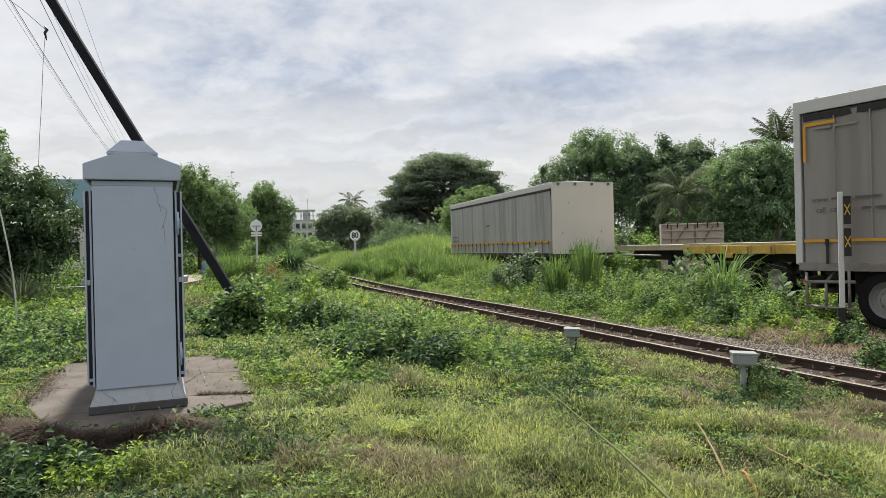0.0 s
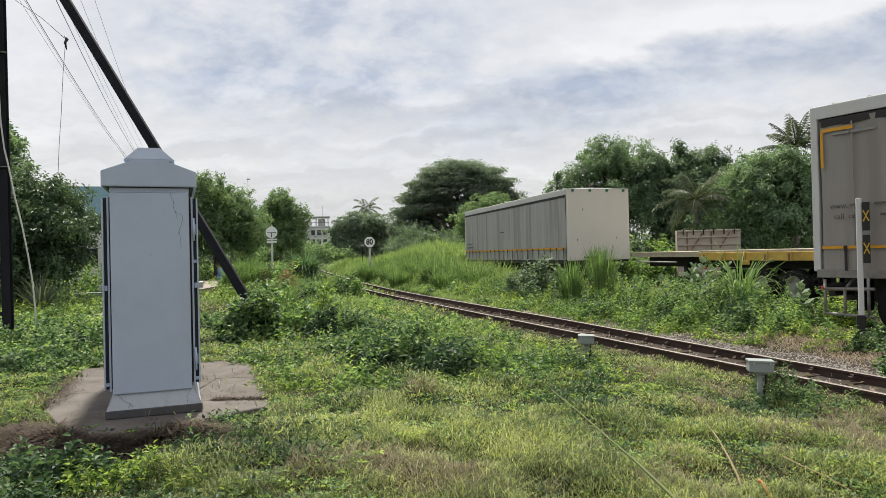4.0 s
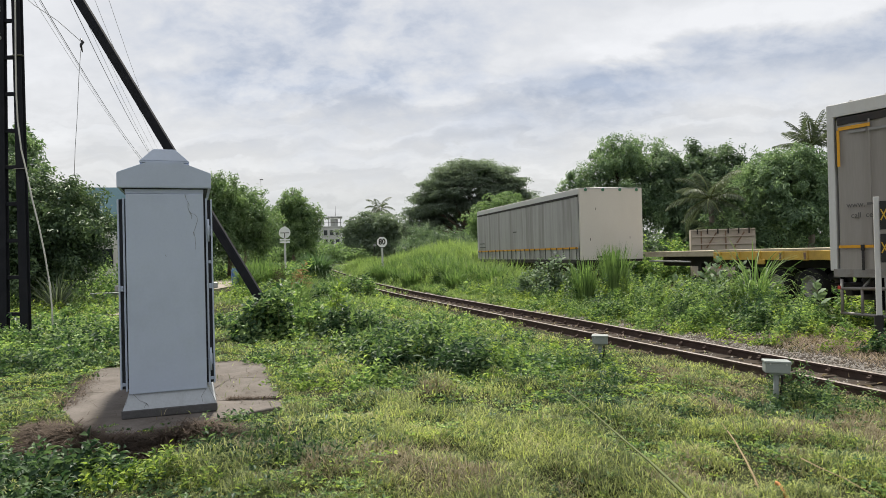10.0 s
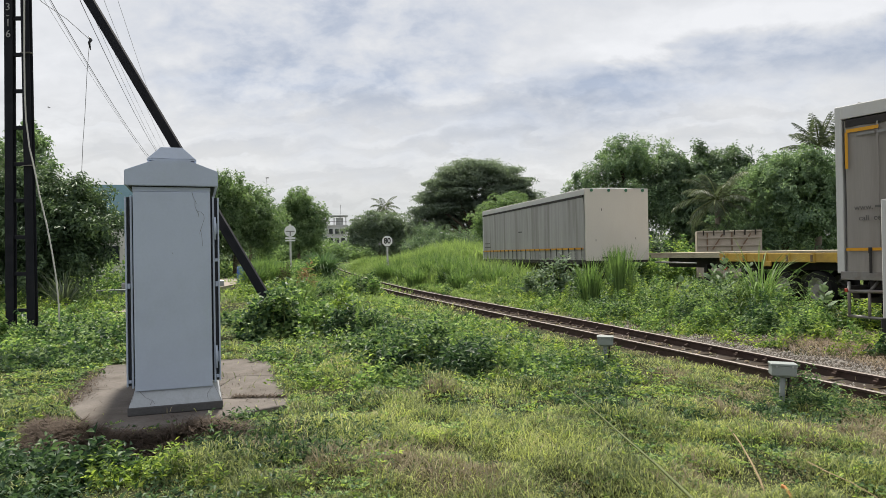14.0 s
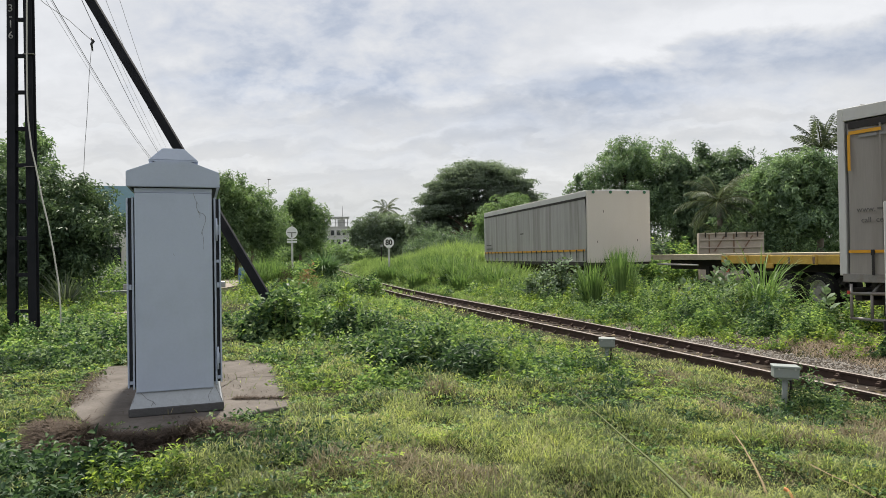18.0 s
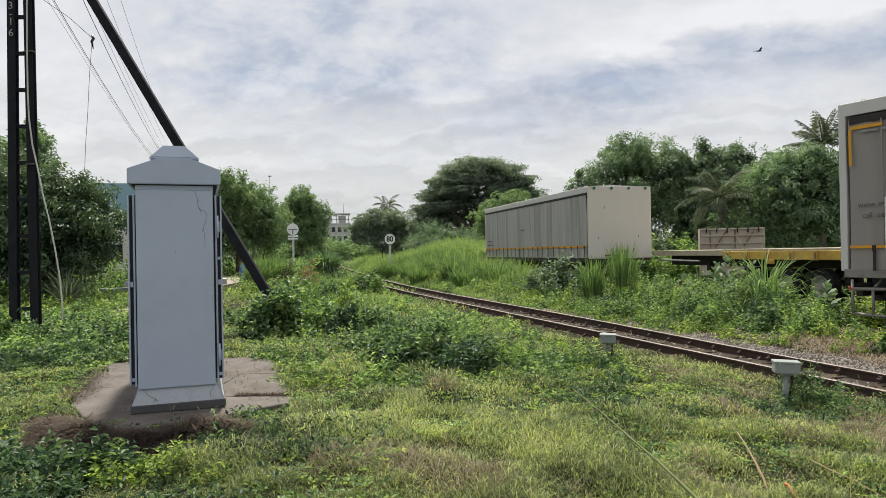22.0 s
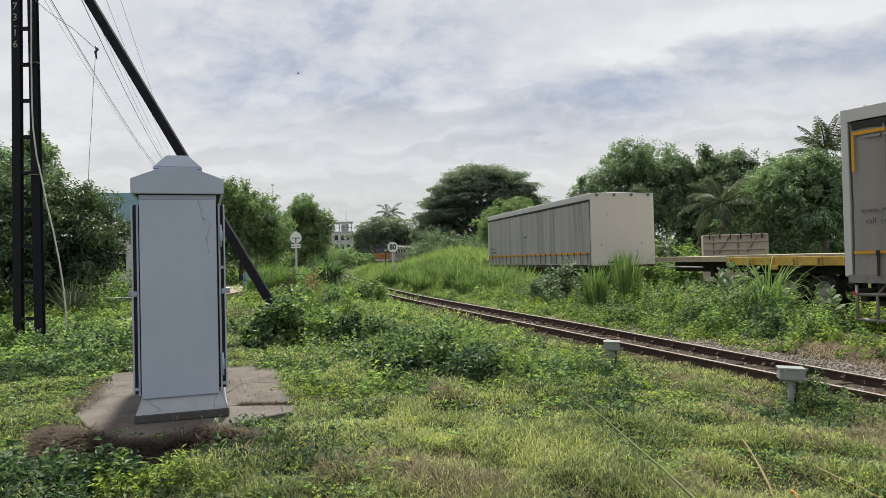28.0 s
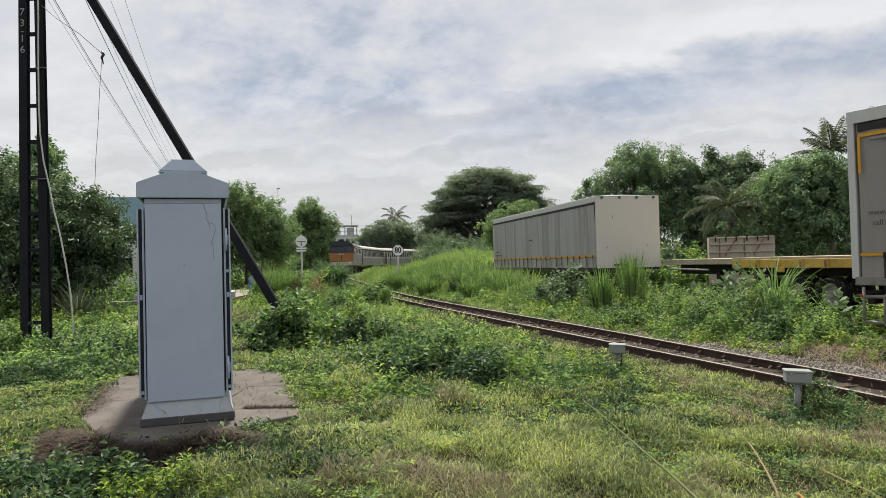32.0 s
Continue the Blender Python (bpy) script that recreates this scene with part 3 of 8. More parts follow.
def ground_z(x, y):
    x, y = np.asarray(x, float), np.asarray(y, float)
    s, zt = side_of_track(x, y), rail_z(y)
    left = zt - 0.125 + 0.205 * smooth(-0.7, -4.0, s)
    right = zt - 0.15 + 0.20 * smooth(0.9, 3.2, s)
    bed = zt - 0.185
    z = np.where(s < 0, left + (bed - left) * smooth(-0.66, -0.58, s), bed + (right - bed) * smooth(0.6, 0.9, s))
    rough = (value_noise(x, y, 1.7, 3) - 0.5) * 0.07 + (value_noise(x, y, 0.45, 4) - 0.5) * 0.06
    off = smooth(0.8, 2.0, np.abs(s))
    hill = 1.25 * np.exp(-((x - 2.0) / 5.0) ** 2 - ((y - 47) / 8.0) ** 2) * smooth(1.5, 4.5, s)
    slab = smooth(2.6, 1.6, np.hypot((x + 3.0) * 0.9, (y - 7.7) * 0.7))
    return z + rough * off * (1 - slab) + hill + slab * (0.11 - z) * off


NEAR_ROWS = [k for k in range(len(LINE)) if 4 < LINE[k, 1] < 90]
BEARING = np.array([(LINE[k, 0] + (-0.25 if LINE[k, 1] > 19 else -0.55)) / LINE[k, 1] for k in NEAR_ROWS])[::-1]
BEARING_Y = np.array([LINE[k, 1] for k in NEAR_ROWS])[::-1]


def low_enough(x, y, h):
    """Growth on the verge stays low where the bare rails show behind it."""
    yt = np.interp(x / y, BEARING, BEARING_Y)
    limit = 1.6 - 1.56 * y / yt - ground_z(x, y)
    h = np.where((yt < 33) & (yt > y), np.minimum(h, np.maximum(0.85 * limit, 0.04)), h)
    trodden = (x / y > -0.36) & (x / y < -0.255) & (y < 37)
    return np.where(trodden, np.minimum(h, np.maximum(1.5 - 1.5 * y / 33.5, 0.06)), h)


def along(s):
    """Place and heading at s metres along the track."""
    x, y = np.interp(s, ARC, LINE[:, 0]), np.interp(s, ARC, LINE[:, 1])
    x2, y2 = np.interp(s + 0.5, ARC, LINE[:, 0]), np.interp(s + 0.5, ARC, LINE[:, 1])
    return Vector((x, y, float(rail_z(y)))), math.atan2(y2 - y, x2 - x)

# ---- ground and track ----


def build_ground():
    def steps(edges):
        out = []
        for a, b, n in edges:
            out += list(np.linspace(a, b, n, endpoint=False))
        return np.array(out + [edges[-1][1]])
    xs = steps([(-3000, -200, 6), (-200, -40, 16), (-40, -14, 26), (-14, -6, 32), (-6, 7, 130), (7, 14, 28), (14, 50, 30), (50, 300, 16), (300, 3000, 6)])
    ys = steps([(-3000, -60, 6), (-60, 0, 24), (0, 3.5, 14), (3.5, 12, 92), (12, 30, 66), (30, 60, 40), (60, 150, 26), (150, 400, 20), (400, 3000, 6)])
    X, Y = np.meshgrid(xs, ys, indexing="ij")
    V = np.stack([X, Y, ground_z(X, Y)], -1).reshape(-1, 3)
    i, j = np.meshgrid(np.arange(len(xs) - 1), np.arange(len(ys) - 1), indexing="ij")
    a = (i * len(ys) + j).ravel()
    b, c, d = a + len(ys), a + len(ys) + 1, a + 1
    T = np.concatenate([np.stack([a, b, c], 1), np.stack([a, c, d], 1)])
    g = new("ground", tri_mesh("ground", V, T, M["soil"]))
    for p in g.data.polygons:
        p.use_smooth = True
    tagged(g, "rough soil under grass and weeds beside the line", "ground", kind="structure")


def build_track():
    track = thing("railway_track", Matrix(), "rusty single metre-gauge railway track curving through grass", "railway track", kind="structure")
    dense = np.concatenate([np.arange(0, 120, 0.8), np.arange(120, 330, 2.5)])
    foot = [(-0.062, -0.158), (0.062, -0.158), (0.062, -0.146), (0.012, -0.130), (0.009, -0.04), (0.034, -0.03), (0.034, -0.003),
            (-0.034, -0.003), (-0.034, -0.03), (-0.009, -0.04), (-0.012, -0.130), (-0.062, -0.146)]
    for off in (0.53, -0.53):
        bm, tp = B(), B()
        last = last2 = None
        for s in dense:
            p, h = along(s)
            p.z -= 0.045 * float(smooth(17.0, 9.0, p.y)) * (off < 0)
            side = Vector((math.sin(h), -math.cos(h), 0))
            ring = [bm.verts.new(p - side * off + side * a + Vector((0, 0, b))) for a, b in foot]
            top = [tp.verts.new(p - side * off + side * a + Vector((0, 0, b))) for a, b in ((-0.033, -0.004), (-0.024, 0.0), (0.024, 0.0), (0.033, -0.004))]
            if last:
                for k in range(len(foot)):
                    bm.faces.new((last[k], last[(k + 1) % len(foot)], ring[(k + 1) % len(foot)], ring[k]))
                for k in range(3):
                    tp.faces.new((last2[k], last2[k + 1], top[k + 1], top[k]))
            last, last2 = ring, top
        r = part("rail", bm, M["rail"], track, "rusty brown steel rail")
        part("running_surface", tp, M["railtop"], r, "dull worn top of the rail")
    # sleepers with clips
    bm = box(B(), (0, 0, -0.222), (0.22, 1.9, 0.13), bevel=0.012)
    first = part("sleeper", bm, M["sleeper"], track)
    clip = B()
    for side in (-1, 1):
        for w in (-0.085, 0.085):
            box(clip, (0, 0.53 * side + w, -0.12), (0.07, 0.05, 0.05), bevel=0.01)
            tube(clip, [(-0.03, 0.53 * side + w * 1.2, -0.12), (-0.02, 0.53 * side + w * 0.9, -0.075), (0.025, 0.53 * side + w * 0.8, -0.085)], 0.011, 6)
    clip_mesh = mesh_of("rail_clips", clip, M["rail"])
    s, k = 32.0, 0
    while s < 80:
        p, h = along(s)
        m = Matrix.Translation(p) @ Matrix.Rotation(h, 4, "Z") @ pose(0, 0, 0, 0, 0, random.uniform(-1.5, 1.5))
        o = first if k == 0 else new("sleeper", first.data)
        o.parent, o.matrix_basis = track, m
        c = new("rail_clips", clip_mesh)
        c.parent = o
        s, k = s + 0.62, k + 1
    # gravel bed, then loose stones on it
    rows = np.concatenate([np.arange(30, 75, 0.16), np.arange(75, 110, 0.5)])
    cols = np.linspace(-0.56, 1, 34)
    V = []
    for s in rows:
        p, h = along(s)
        edge = 1.75 - 0.6 * smooth(12.0, 15.0, p.y) + 0.35 * math.sin(s * 1.9) + 0.2 * math.sin(s * 4.7)
        for c in cols:
            f = c if c < 0 else c * edge
            V.append((p.x + math.sin(h) * f, p.y - math.cos(h) * f))
    V = np.array(V)
    Z = ground_z(V[:, 0], V[:, 1]) + 0.010 + RNG.uniform(-0.006, 0.012, len(V))
    i, j = np.meshgrid(np.arange(len(rows) - 1), np.arange(len(cols) - 1), indexing="ij")
    a = (i * len(cols) + j).ravel()
    b, c, d = a + len(cols), a + len(cols) + 1, a + 1
    bed = new("ballast_bed", tri_mesh("ballast_bed", np.c_[V, Z], np.concatenate([np.stack([a, b, c], 1), np.stack([a, c, d], 1)]), M["ballast_bed"]))
    tagged(bed, "grey gravel bed under and beside the rails", "ballast", kind="stuff")
    n = 500
    s = 33 + 45 * RNG.random(n) ** 1.5
    f = RNG.uniform(-0.5, 0.5, n)
    x, y = np.interp(s, ARC, LINE[:, 0]) + f * 0.93, np.interp(s, ARC, LINE[:, 1]) + f * 0.3
    v, t = leaf_arrays(np.stack([x, y, ground_z(x, y) + 0.03], 1), np.c_[RNG.normal(size=(n, 2)), RNG.uniform(-0.1, 0.6, n)], RNG.normal(size=(n, 3)) * 0.5 + np.array([0, 0, 1]), RNG.uniform(0.06, 0.14, n), RNG.uniform(0.03, 0.06, n))
    tagged(new("dead_leaves", tri_mesh("dead_leaves", v, t, M["straw"])), "curled dry leaves lying between the rails", "leaves", kind="stuff")
    n = 19000
    s = 34 + 70 * RNG.random(n) ** 1.9
    side = np.where(RNG.random(n) < 0.07, RNG.uniform(-0.5, 0.5, n), RNG.uniform(0.6, 2.4, n))
    side = np.where((side > 0.6) & (RNG.random(n) < 0.65), 0.6 + (side - 0.6) * 0.45, side)
    px, py = np.interp(s, ARC, LINE[:, 0]), np.interp(s, ARC, LINE[:, 1])
    qx, qy = np.interp(s + 0.3, ARC, LINE[:, 0]) - px, np.interp(s + 0.3, ARC, LINE[:, 1]) - py
    q = np.hypot(qx, qy)
    x, y = px + qy / q * side, py - qx / q * side
    P = np.stack([x, y, ground_z(x, y) + 0.008], 1)
    octa = np.array([(1, 0, 0), (-1, 0, 0), (0, 1, 0), (0, -1, 0), (0, 0, 1), (0, 0, -1)], float)
    size = RNG.uniform(0.014, 0.036, (n, 1, 1)) * RNG.uniform(0.6, 1.2, (n, 6, 3))
    V = (P[:, None] + octa[None] * size).reshape(-1, 3)
    F = np.array([(0, 2, 4), (2, 1, 4), (1, 3, 4), (3, 0, 4), (2, 0, 5), (1, 2, 5), (3, 1, 5), (0, 3, 5)])
    T = (F[None] + 6 * np.arange(n)[:, None, None]).reshape(-1, 3)
    st = new("ballast_stones", tri_mesh("ballast_stones", V, T, M["ballast"]))
    tagged(st, "grey-brown broken ballast stones along the rails", "ballast", kind="stuff")


def build_slab():
    """Cracked concrete pad in four plates."""
    slab = thing("pavement", Matrix(), "cracked weathered concrete pad under the cabinet", "pavement", kind="structure")
    plates = [[(-3.74, 6.84), (-2.95, 5.84), (-2.553, 5.90), (-2.56, 8.00), (-4.10, 7.73)], [(-2.60, 5.90), (-2.545, 5.90), (-1.50, 6.86), (-1.62, 7.22), (-2.60, 7.12)],
              [(-2.54, 7.15), (-1.63, 7.25), (-2.00, 8.55), (-2.55, 8.50)], [(-4.11, 7.78), (-2.57, 8.05), (-2.56, 8.53), (-2.02, 8.58), (-2.62, 10.1), (-4.75, 9.6)]]
    for k, pl in enumerate(plates):
        out = []
        for a, b in zip(pl, pl[1:] + pl[:1]):
            for t in np.linspace(0, 1, 7, endpoint=False):
                w = 0.006 if 0 < t else 0.0
                out.append((a[0] + (b[0] - a[0]) * t + random.uniform(-w, w), a[1] + (b[1] - a[1]) * t + random.uniform(-w, w)))
        bm = prism(B(), out, "z", 0.02, 0.150 - 0.003 * k)
        bmesh.ops.bevel(bm, geom=[e for e in bm.edges if all(v.co.z > 0.1 for v in e.verts)], offset=0.008, segments=1, affect="EDGES")
        part("concrete_plate", bm, M["concrete"], slab)


build_ground()
build_track()
build_slab()

# ---- signalling cabinet ----


def hip(bm, lo, hi):
    """A frustum between two level rectangles x0, x1, y0, y1, z."""
    rings = [[bm.verts.new(p) for p in ((x0, y0, z), (x1, y0, z), (x1, y1, z), (x0, y1, z))] for x0, x1, y0, y1, z in (lo, hi)]
    bm.faces.new(rings[0][::-1])
    bm.faces.new(rings[1])
    for i in range(4):
        bm.faces.new((rings[0][i], rings[0][(i + 1) % 4], rings[1][(i + 1) % 4], rings[1][i]))
    return bm


def build_cabinet():
    """A long two-sided case seen end-on; x across the end panel, y back along it."""
    cab = thing("equipment_cabinet", pose(-2.572, 6.590, 0.15, 0, 0, 19.5), "tall grey-blue metal equipment cabinet with hipped roof on concrete", "cabinet")
    D = 2.6
    part("plinth_foot", box(B(), (0.01, D / 2, 0.040), (0.85, D + 0.15, 0.080), bevel=0.010), M["plinth_foot"], cab, "dark stained foot of the plinth")
    part("plinth", hip(B(), (-0.405, 0.425, -0.068, D + 0.068, 0.079), (-0.350, 0.348, 0.012, D - 0.012, 0.245)), M["plinth"], cab, "scuffed flared cement-grey plinth")
    part("body", box(B(), (0, D / 2, 1.20), (0.66, D - 0.02, 1.92), bevel=0.01), M["cabinet"], cab)
    part("front_panel", box(B(), (-0.003, -0.014, 1.166), (0.694, 0.022, 1.892), bevel=0.006), M["cabinet"], cab, "plain grey-blue end panel")
    part("neck_band", box(B(), (-0.003, 0.012, 2.138), (0.70, 0.03, 0.046), bevel=0.003), M["cabinet"], cab, "paler band under the eaves")
    part("rear_panel", box(B(), (0, D + 0.004, 1.178), (0.694, 0.022, 1.868), bevel=0.006), M["cabinet"], cab)
    for sx in (-1, 1):
        # black fill paints the shade in the open gap behind each door
        part("door_seal", box(B(), (sx * 0.372, D / 2 + 0.02, 1.165), (0.072, D - 0.03, 1.80), bevel=0.004), M["cabinet_dark"], cab, "black fill standing in for the dark gap behind the door")
        part("door_jamb", box(B(), (sx * 0.3705, 0.03, 1.16), (0.018, 0.04, 1.83), bevel=0.003), M["cabinet"], cab)
        door = part("side_door", box(B(), (sx * 0.417, D / 2, 1.163), (0.015, D + 0.01, 1.80), bevel=0.005), M["cabinet"], cab, "grey side door standing slightly proud")
        for z in (1.76, 0.50) if sx > 0 else ():
            part("hinge", tube(B(), [(sx * 0.385, -0.004, z - 0.11), (sx * 0.385, -0.004, z + 0.11)], 0.011, 8), M["cabinet"], door)
            part("hinge_leaf", box(B(), (sx * 0.392, 0.012, z), (0.03, 0.006, 0.10)), M["cabinet"], door)
        for z in (0.31,) if sx < 0 else (1.45, 0.31):
            part("spacer_block", box(B(), (sx * 0.396, 0.020, z), (0.03, 0.02, 0.03), bevel=0.003), M["cabinet"], door)
        part("lock_hasp", box(B(), (sx * 0.446, 0.16, 1.215), (0.046, 0.09, 0.06), bevel=0.008), M["steel"], door, "small steel hasp at mid height")
        part("hasp_plate", box(B(), (sx * 0.398, 0.024, 1.215), (0.03, 0.03, 0.05), bevel=0.004), M["cabinet"], door)
    # roof: fascia with shallow gabled ends, long sloping sides and a raised cap
    bm = B()
    hw, f0, f1 = 0.419, -0.05, D + 0.05
    z0, z1, z2 = 2.168, 2.313, 2.412
    prof = [(-hw, z0), (hw, z0), (hw, z1), (0.16, z2), (-0.16, z2), (-hw, z1)]
    prism(bm, prof, "y", f0, f1)
    bmesh.ops.bevel(bm, geom=list(bm.edges), offset=0.006, segments=2, affect="EDGES")
    part("roof", bm, M["cabinet"], cab, "grey-blue roof with shallow gabled fascia")
    # dark strip that paints the shade under the eaves
    part("eaves_shadow_gap", hip(B(), (-0.345, 0.345, 0.02, D - 0.02, 2.150), (-0.40, 0.40, -0.035, D + 0.035, 2.172)), M["cabinet_dark"], cab)
    part("vent_collar", box(B(), (0, D / 2, 2.405), (0.30, D - 0.12, 0.03)), M["cabinet_dark"], cab)
    bm = hip(B(), (-0.222, 0.222, -0.03, D + 0.03, 2.414), (-0.222, 0.222, -0.03, D + 0.03, 2.428))
    part("cap_lip", bm, M["cabinet"], cab)
    bm = hip(B(), (-0.220, 0.220, -0.028, D + 0.028, 2.428), (-0.10, 0.095, 0.02, D - 0.02, 2.548))
    bmesh.ops.bevel(bm, geom=list(bm.edges), offset=0.005, segments=2, affect="EDGES")
    part("roof_cap", bm, M["cabinet"], cab, "raised hipped vent cap")
    # dry tendrils clinging to the end panel
    y = -0.026
    runs = [[(0.178, 2.11), (0.190, 2.06), (0.205, 2.03), (0.203, 1.98), (0.213, 1.945), (0.236, 1.922), (0.262, 1.917), (0.284, 1.89), (0.287, 1.85), (0.268, 1.79), (0.252, 1.745), (0.262, 1.69), (0.268, 1.60), (0.262, 1.57)],
            [(0.213, 1.945), (0.236, 1.90), (0.232, 1.87)], [(0.205, 2.03), (0.222, 2.00)], [(0.252, 1.745), (0.240, 1.70)], [(-0.01, 1.53), (0.0, 1.505)]]
    for run in runs:
        bm = tube(B(), [(x, y, z) for x, z in run], [0.0022] + [0.0015] * (len(run) - 2) + [0.0008], 5)
        part("dry_tendril", bm, M["crack"], cab, "thin dry creeper stem stuck to the panel")
    for run in ([(-0.33, 0.24), (-0.26, 0.16), (-0.20, 0.13), (-0.18, 0.10)], [(-0.20, 0.13), (-0.22, 0.09)], [(0.33, 0.21), (0.29, 0.15), (0.30, 0.10)], [(0.36, 0.22), (0.40, 0.14), (0.42, 0.09)], [(-0.36, 0.21), (-0.38, 0.13)]):
        bm = tube(B(), [(x, -0.012 - (0.25 - z) * 0.31, z) for x, z in run], 0.0016, 5)
        part("dry_tendril", bm, M["crack"], cab)


build_cabinet()

# ---- telegraph pole, strut and wires ----
POLE = (-8.25, 13.5)


def text_mesh(body, size, mat, name, depth=0.004, bold=0.0):
    cu = bpy.data.curves.new(name, "FONT")
    cu.body, cu.size, cu.align_x, cu.align_y, cu.extrude = body, size, "CENTER", "CENTER", depth
    cu.resolution_u, cu.offset = 3, bold
    ob = bpy.data.objects.new(name, cu)
    me = bpy.data.meshes.new_from_object(ob)
    bpy.data.objects.remove(ob)
    me.materials.append(mat)
    return me


def build_pole():
    gz = float(ground_z(*POLE))
    pole = thing("telegraph_pole", pose(POLE[0], POLE[1], gz, 0, 0, 0), "tall black lattice telegraph pole of two old rails joined by rungs", "pole")
    H = 9.6
    # rail-shaped legs that draw together upwards
    prof = [(-0.080, -0.06), (0.080, -0.06), (0.080, -0.045), (0.02, -0.03), (0.02, 0.03), (0.075, 0.045), (0.075, 0.065), (-0.075, 0.065), (-0.075, 0.045), (-0.02, 0.03), (-0.02, -0.03), (-0.080, -0.045)]
    for sx in (-1, 1):
        bm = B()
        rings = []
        for z in (-0.2, H):
            x = sx * (0.212 - 0.0076 * z) - 0.012
            rings.append([bm.verts.new((x + a, b, z)) for a, b in prof])
        k = len(prof)
        for i in range(k):
            bm.faces.new((rings[0][i], rings[0][(i + 1) % k], rings[1][(i + 1) % k], rings[1][i]))
        bm.faces.new(rings[0][::-1])
        bm.faces.new(rings[1])
        part("leg", bm, M["black"], pole)
    z = 0.55
    while z < H:
        x = 0.212 - 0.0076 * z
        part("rung", box(B(), (-0.012, 0, z), (2 * x, 0.05, 0.075), bevel=0.006), M["black"], pole)
        z += 0.722
    for ch, z in (("7", 6.85), ("3", 6.63), ("-", 6.475), ("1", 6.315), ("6", 6.095)):
        o = new("painted_number", text_mesh(ch, 0.205, M["worn_white"], "painted_number"))
        o.parent = pole
        o.matrix_basis = pose(-0.17, -0.072, z - gz, 90, 0, 0)
        tagged(o, "worn white painted number on the leg")
    for z in (9.45, 8.75):
        arm = part("crossarm", box(B(), (0.0, -0.09, z), (2.7, 0.1, 0.1), bevel=0.01), M["black"], pole, "black steel crossarm with insulators")
        for x in (-1.15, -0.93, -0.6, -0.03, 0.27, 0.45, 0.67, 1.1):
            bm = tube(B(), [(x, -0.09, z + 0.05), (x, -0.09, z + 0.12), (x, -0.09, z + 0.13), (x, -0.09, z + 0.20), (x, -0.09, z + 0.24)], [0.012, 0.012, 0.045, 0.05, 0.02], 8)
            part("insulator", bm, M["sign_white"], arm, "white porcelain insulator")
    # raking strut
    foot, head = Vector((5.36, 0.0, -0.25)), Vector((0.655, 0.0, 7.95))
    d = (head - foot).normalized()
    bm = box(B(), (0, 0, 0), (0.172, 0.14, (head - foot).length), bevel=0.012)
    m = Matrix.Translation((foot + head) / 2) @ Vector((0, 0, 1)).rotation_difference(d).to_matrix().to_4x4()
    bm.transform(m)
    part("strut", bm, M["black"], pole, "black raking steel strut propping the pole")
    # pale cable that leaves the pole and droops to the ground
    pts = [(0.185, -0.12, 7.2), (0.185, -0.12, 6.7), (0.171, -0.12, 5.59), (0.172, -0.12, 4.81), (0.188, -0.12, 4.31), (0.248, -0.12, 3.76), (0.331, -0.12, 3.37), (0.434, -0.12, 2.81), (0.56, -0.12, 2.26), (0.663, -0.12, 1.7), (0.744, -0.12, 1.15), (0.782, -0.12, 0.65), (0.792, -0.12, 0.02)]
    part("hanging_cable", tube(B(), pts, 0.015, 6), M["cable"], pole, "pale slack cable hanging down the pole")
    for z in (5.62, 3.4):
        part("cable_tie", box(B(), (0.19, -0.07, z), (0.20, 0.09, 0.012)), M["dull_steel"], pole)


def build_wires():
    gz = float(ground_z(*POLE))
    far = Vector((-25.2, 66.0, 9.6))
    ends = [(-1.3, 9.45), (-1.08, 9.45), (-0.18, 9.45), (0.12, 9.45), (0.52, 9.45), (0.95, 9.45), (-0.75, 8.75), (0.3, 8.75)]
    for k, (x, z) in enumerate(ends):
        a = Vector((POLE[0] + x + 0.15, POLE[1] - 0.09, gz + z + 0.15))
        b = far + Vector((x * 0.8, 0, (z - 9.45)))
        pts = []
        for t in np.linspace(0, 1, 15):
            p = a.lerp(b, t)
            p.z -= 1.1 * 4 * t * (1 - t) * (0.75 + 0.1 * (k % 3))
            pts.append(p)
        thick = 0.0105 if k in (1, 2) else 0.0055
        tagged(part("overhead_wire", tube(B(), pts, thick, 5), M["wire"] if k in (1, 2) else M["grey_wire"]), "thin dark overhead telegraph wire", "wire", "telegraph wires")
    # the next pole down the line
    p2 = thing("telegraph_pole", pose(-25.2, 66, 0.3), "distant black telegraph pole by the line", "pole")
    for sx in (-1, 1):
        part("leg", box(B(), (sx * 0.2, 0, 4.7), (0.14, 0.12, 9.6)), M["black"], p2)
    part("crossarm", box(B(), (0, 0, 9.3), (2.4, 0.1, 0.1)), M["black"], p2)
    # loose wire with a knot and a dangling tail
    pts = [(-8.03, 13.44, 6.98), (-7.75, 13.45, 6.72), (-7.3, 13.48, 6.40), (-6.85, 13.5, 5.98)]
    tail = [(-6.86, 13.5, 5.95), (-6.92, 13.5, 5.3), (-6.97, 13.5, 4.5), (-7.02, 13.5, 3.9), (-7.05, 13.5, 3.35)]
    wire = tagged(part("loose_wire", tube(B(), pts, 0.006, 5), M["grey_wire"]), "broken wire looped over with a dangling tail", "wire")
    part("wire_tail", tube(B(), tail, 0.005, 5), M["grey_wire"], wire)
    part("wire_knot", tube(B(), [(-6.87, 13.5, 6.05), (-6.83, 13.5, 5.98), (-6.87, 13.5, 5.92), (-6.84, 13.5, 5.78)], [0.014, 0.032, 0.026, 0.01], 6), M["wire"], wire, "knotted dark wire end")


build_pole()
build_wires()

# ---- trackside boxes and signs ----


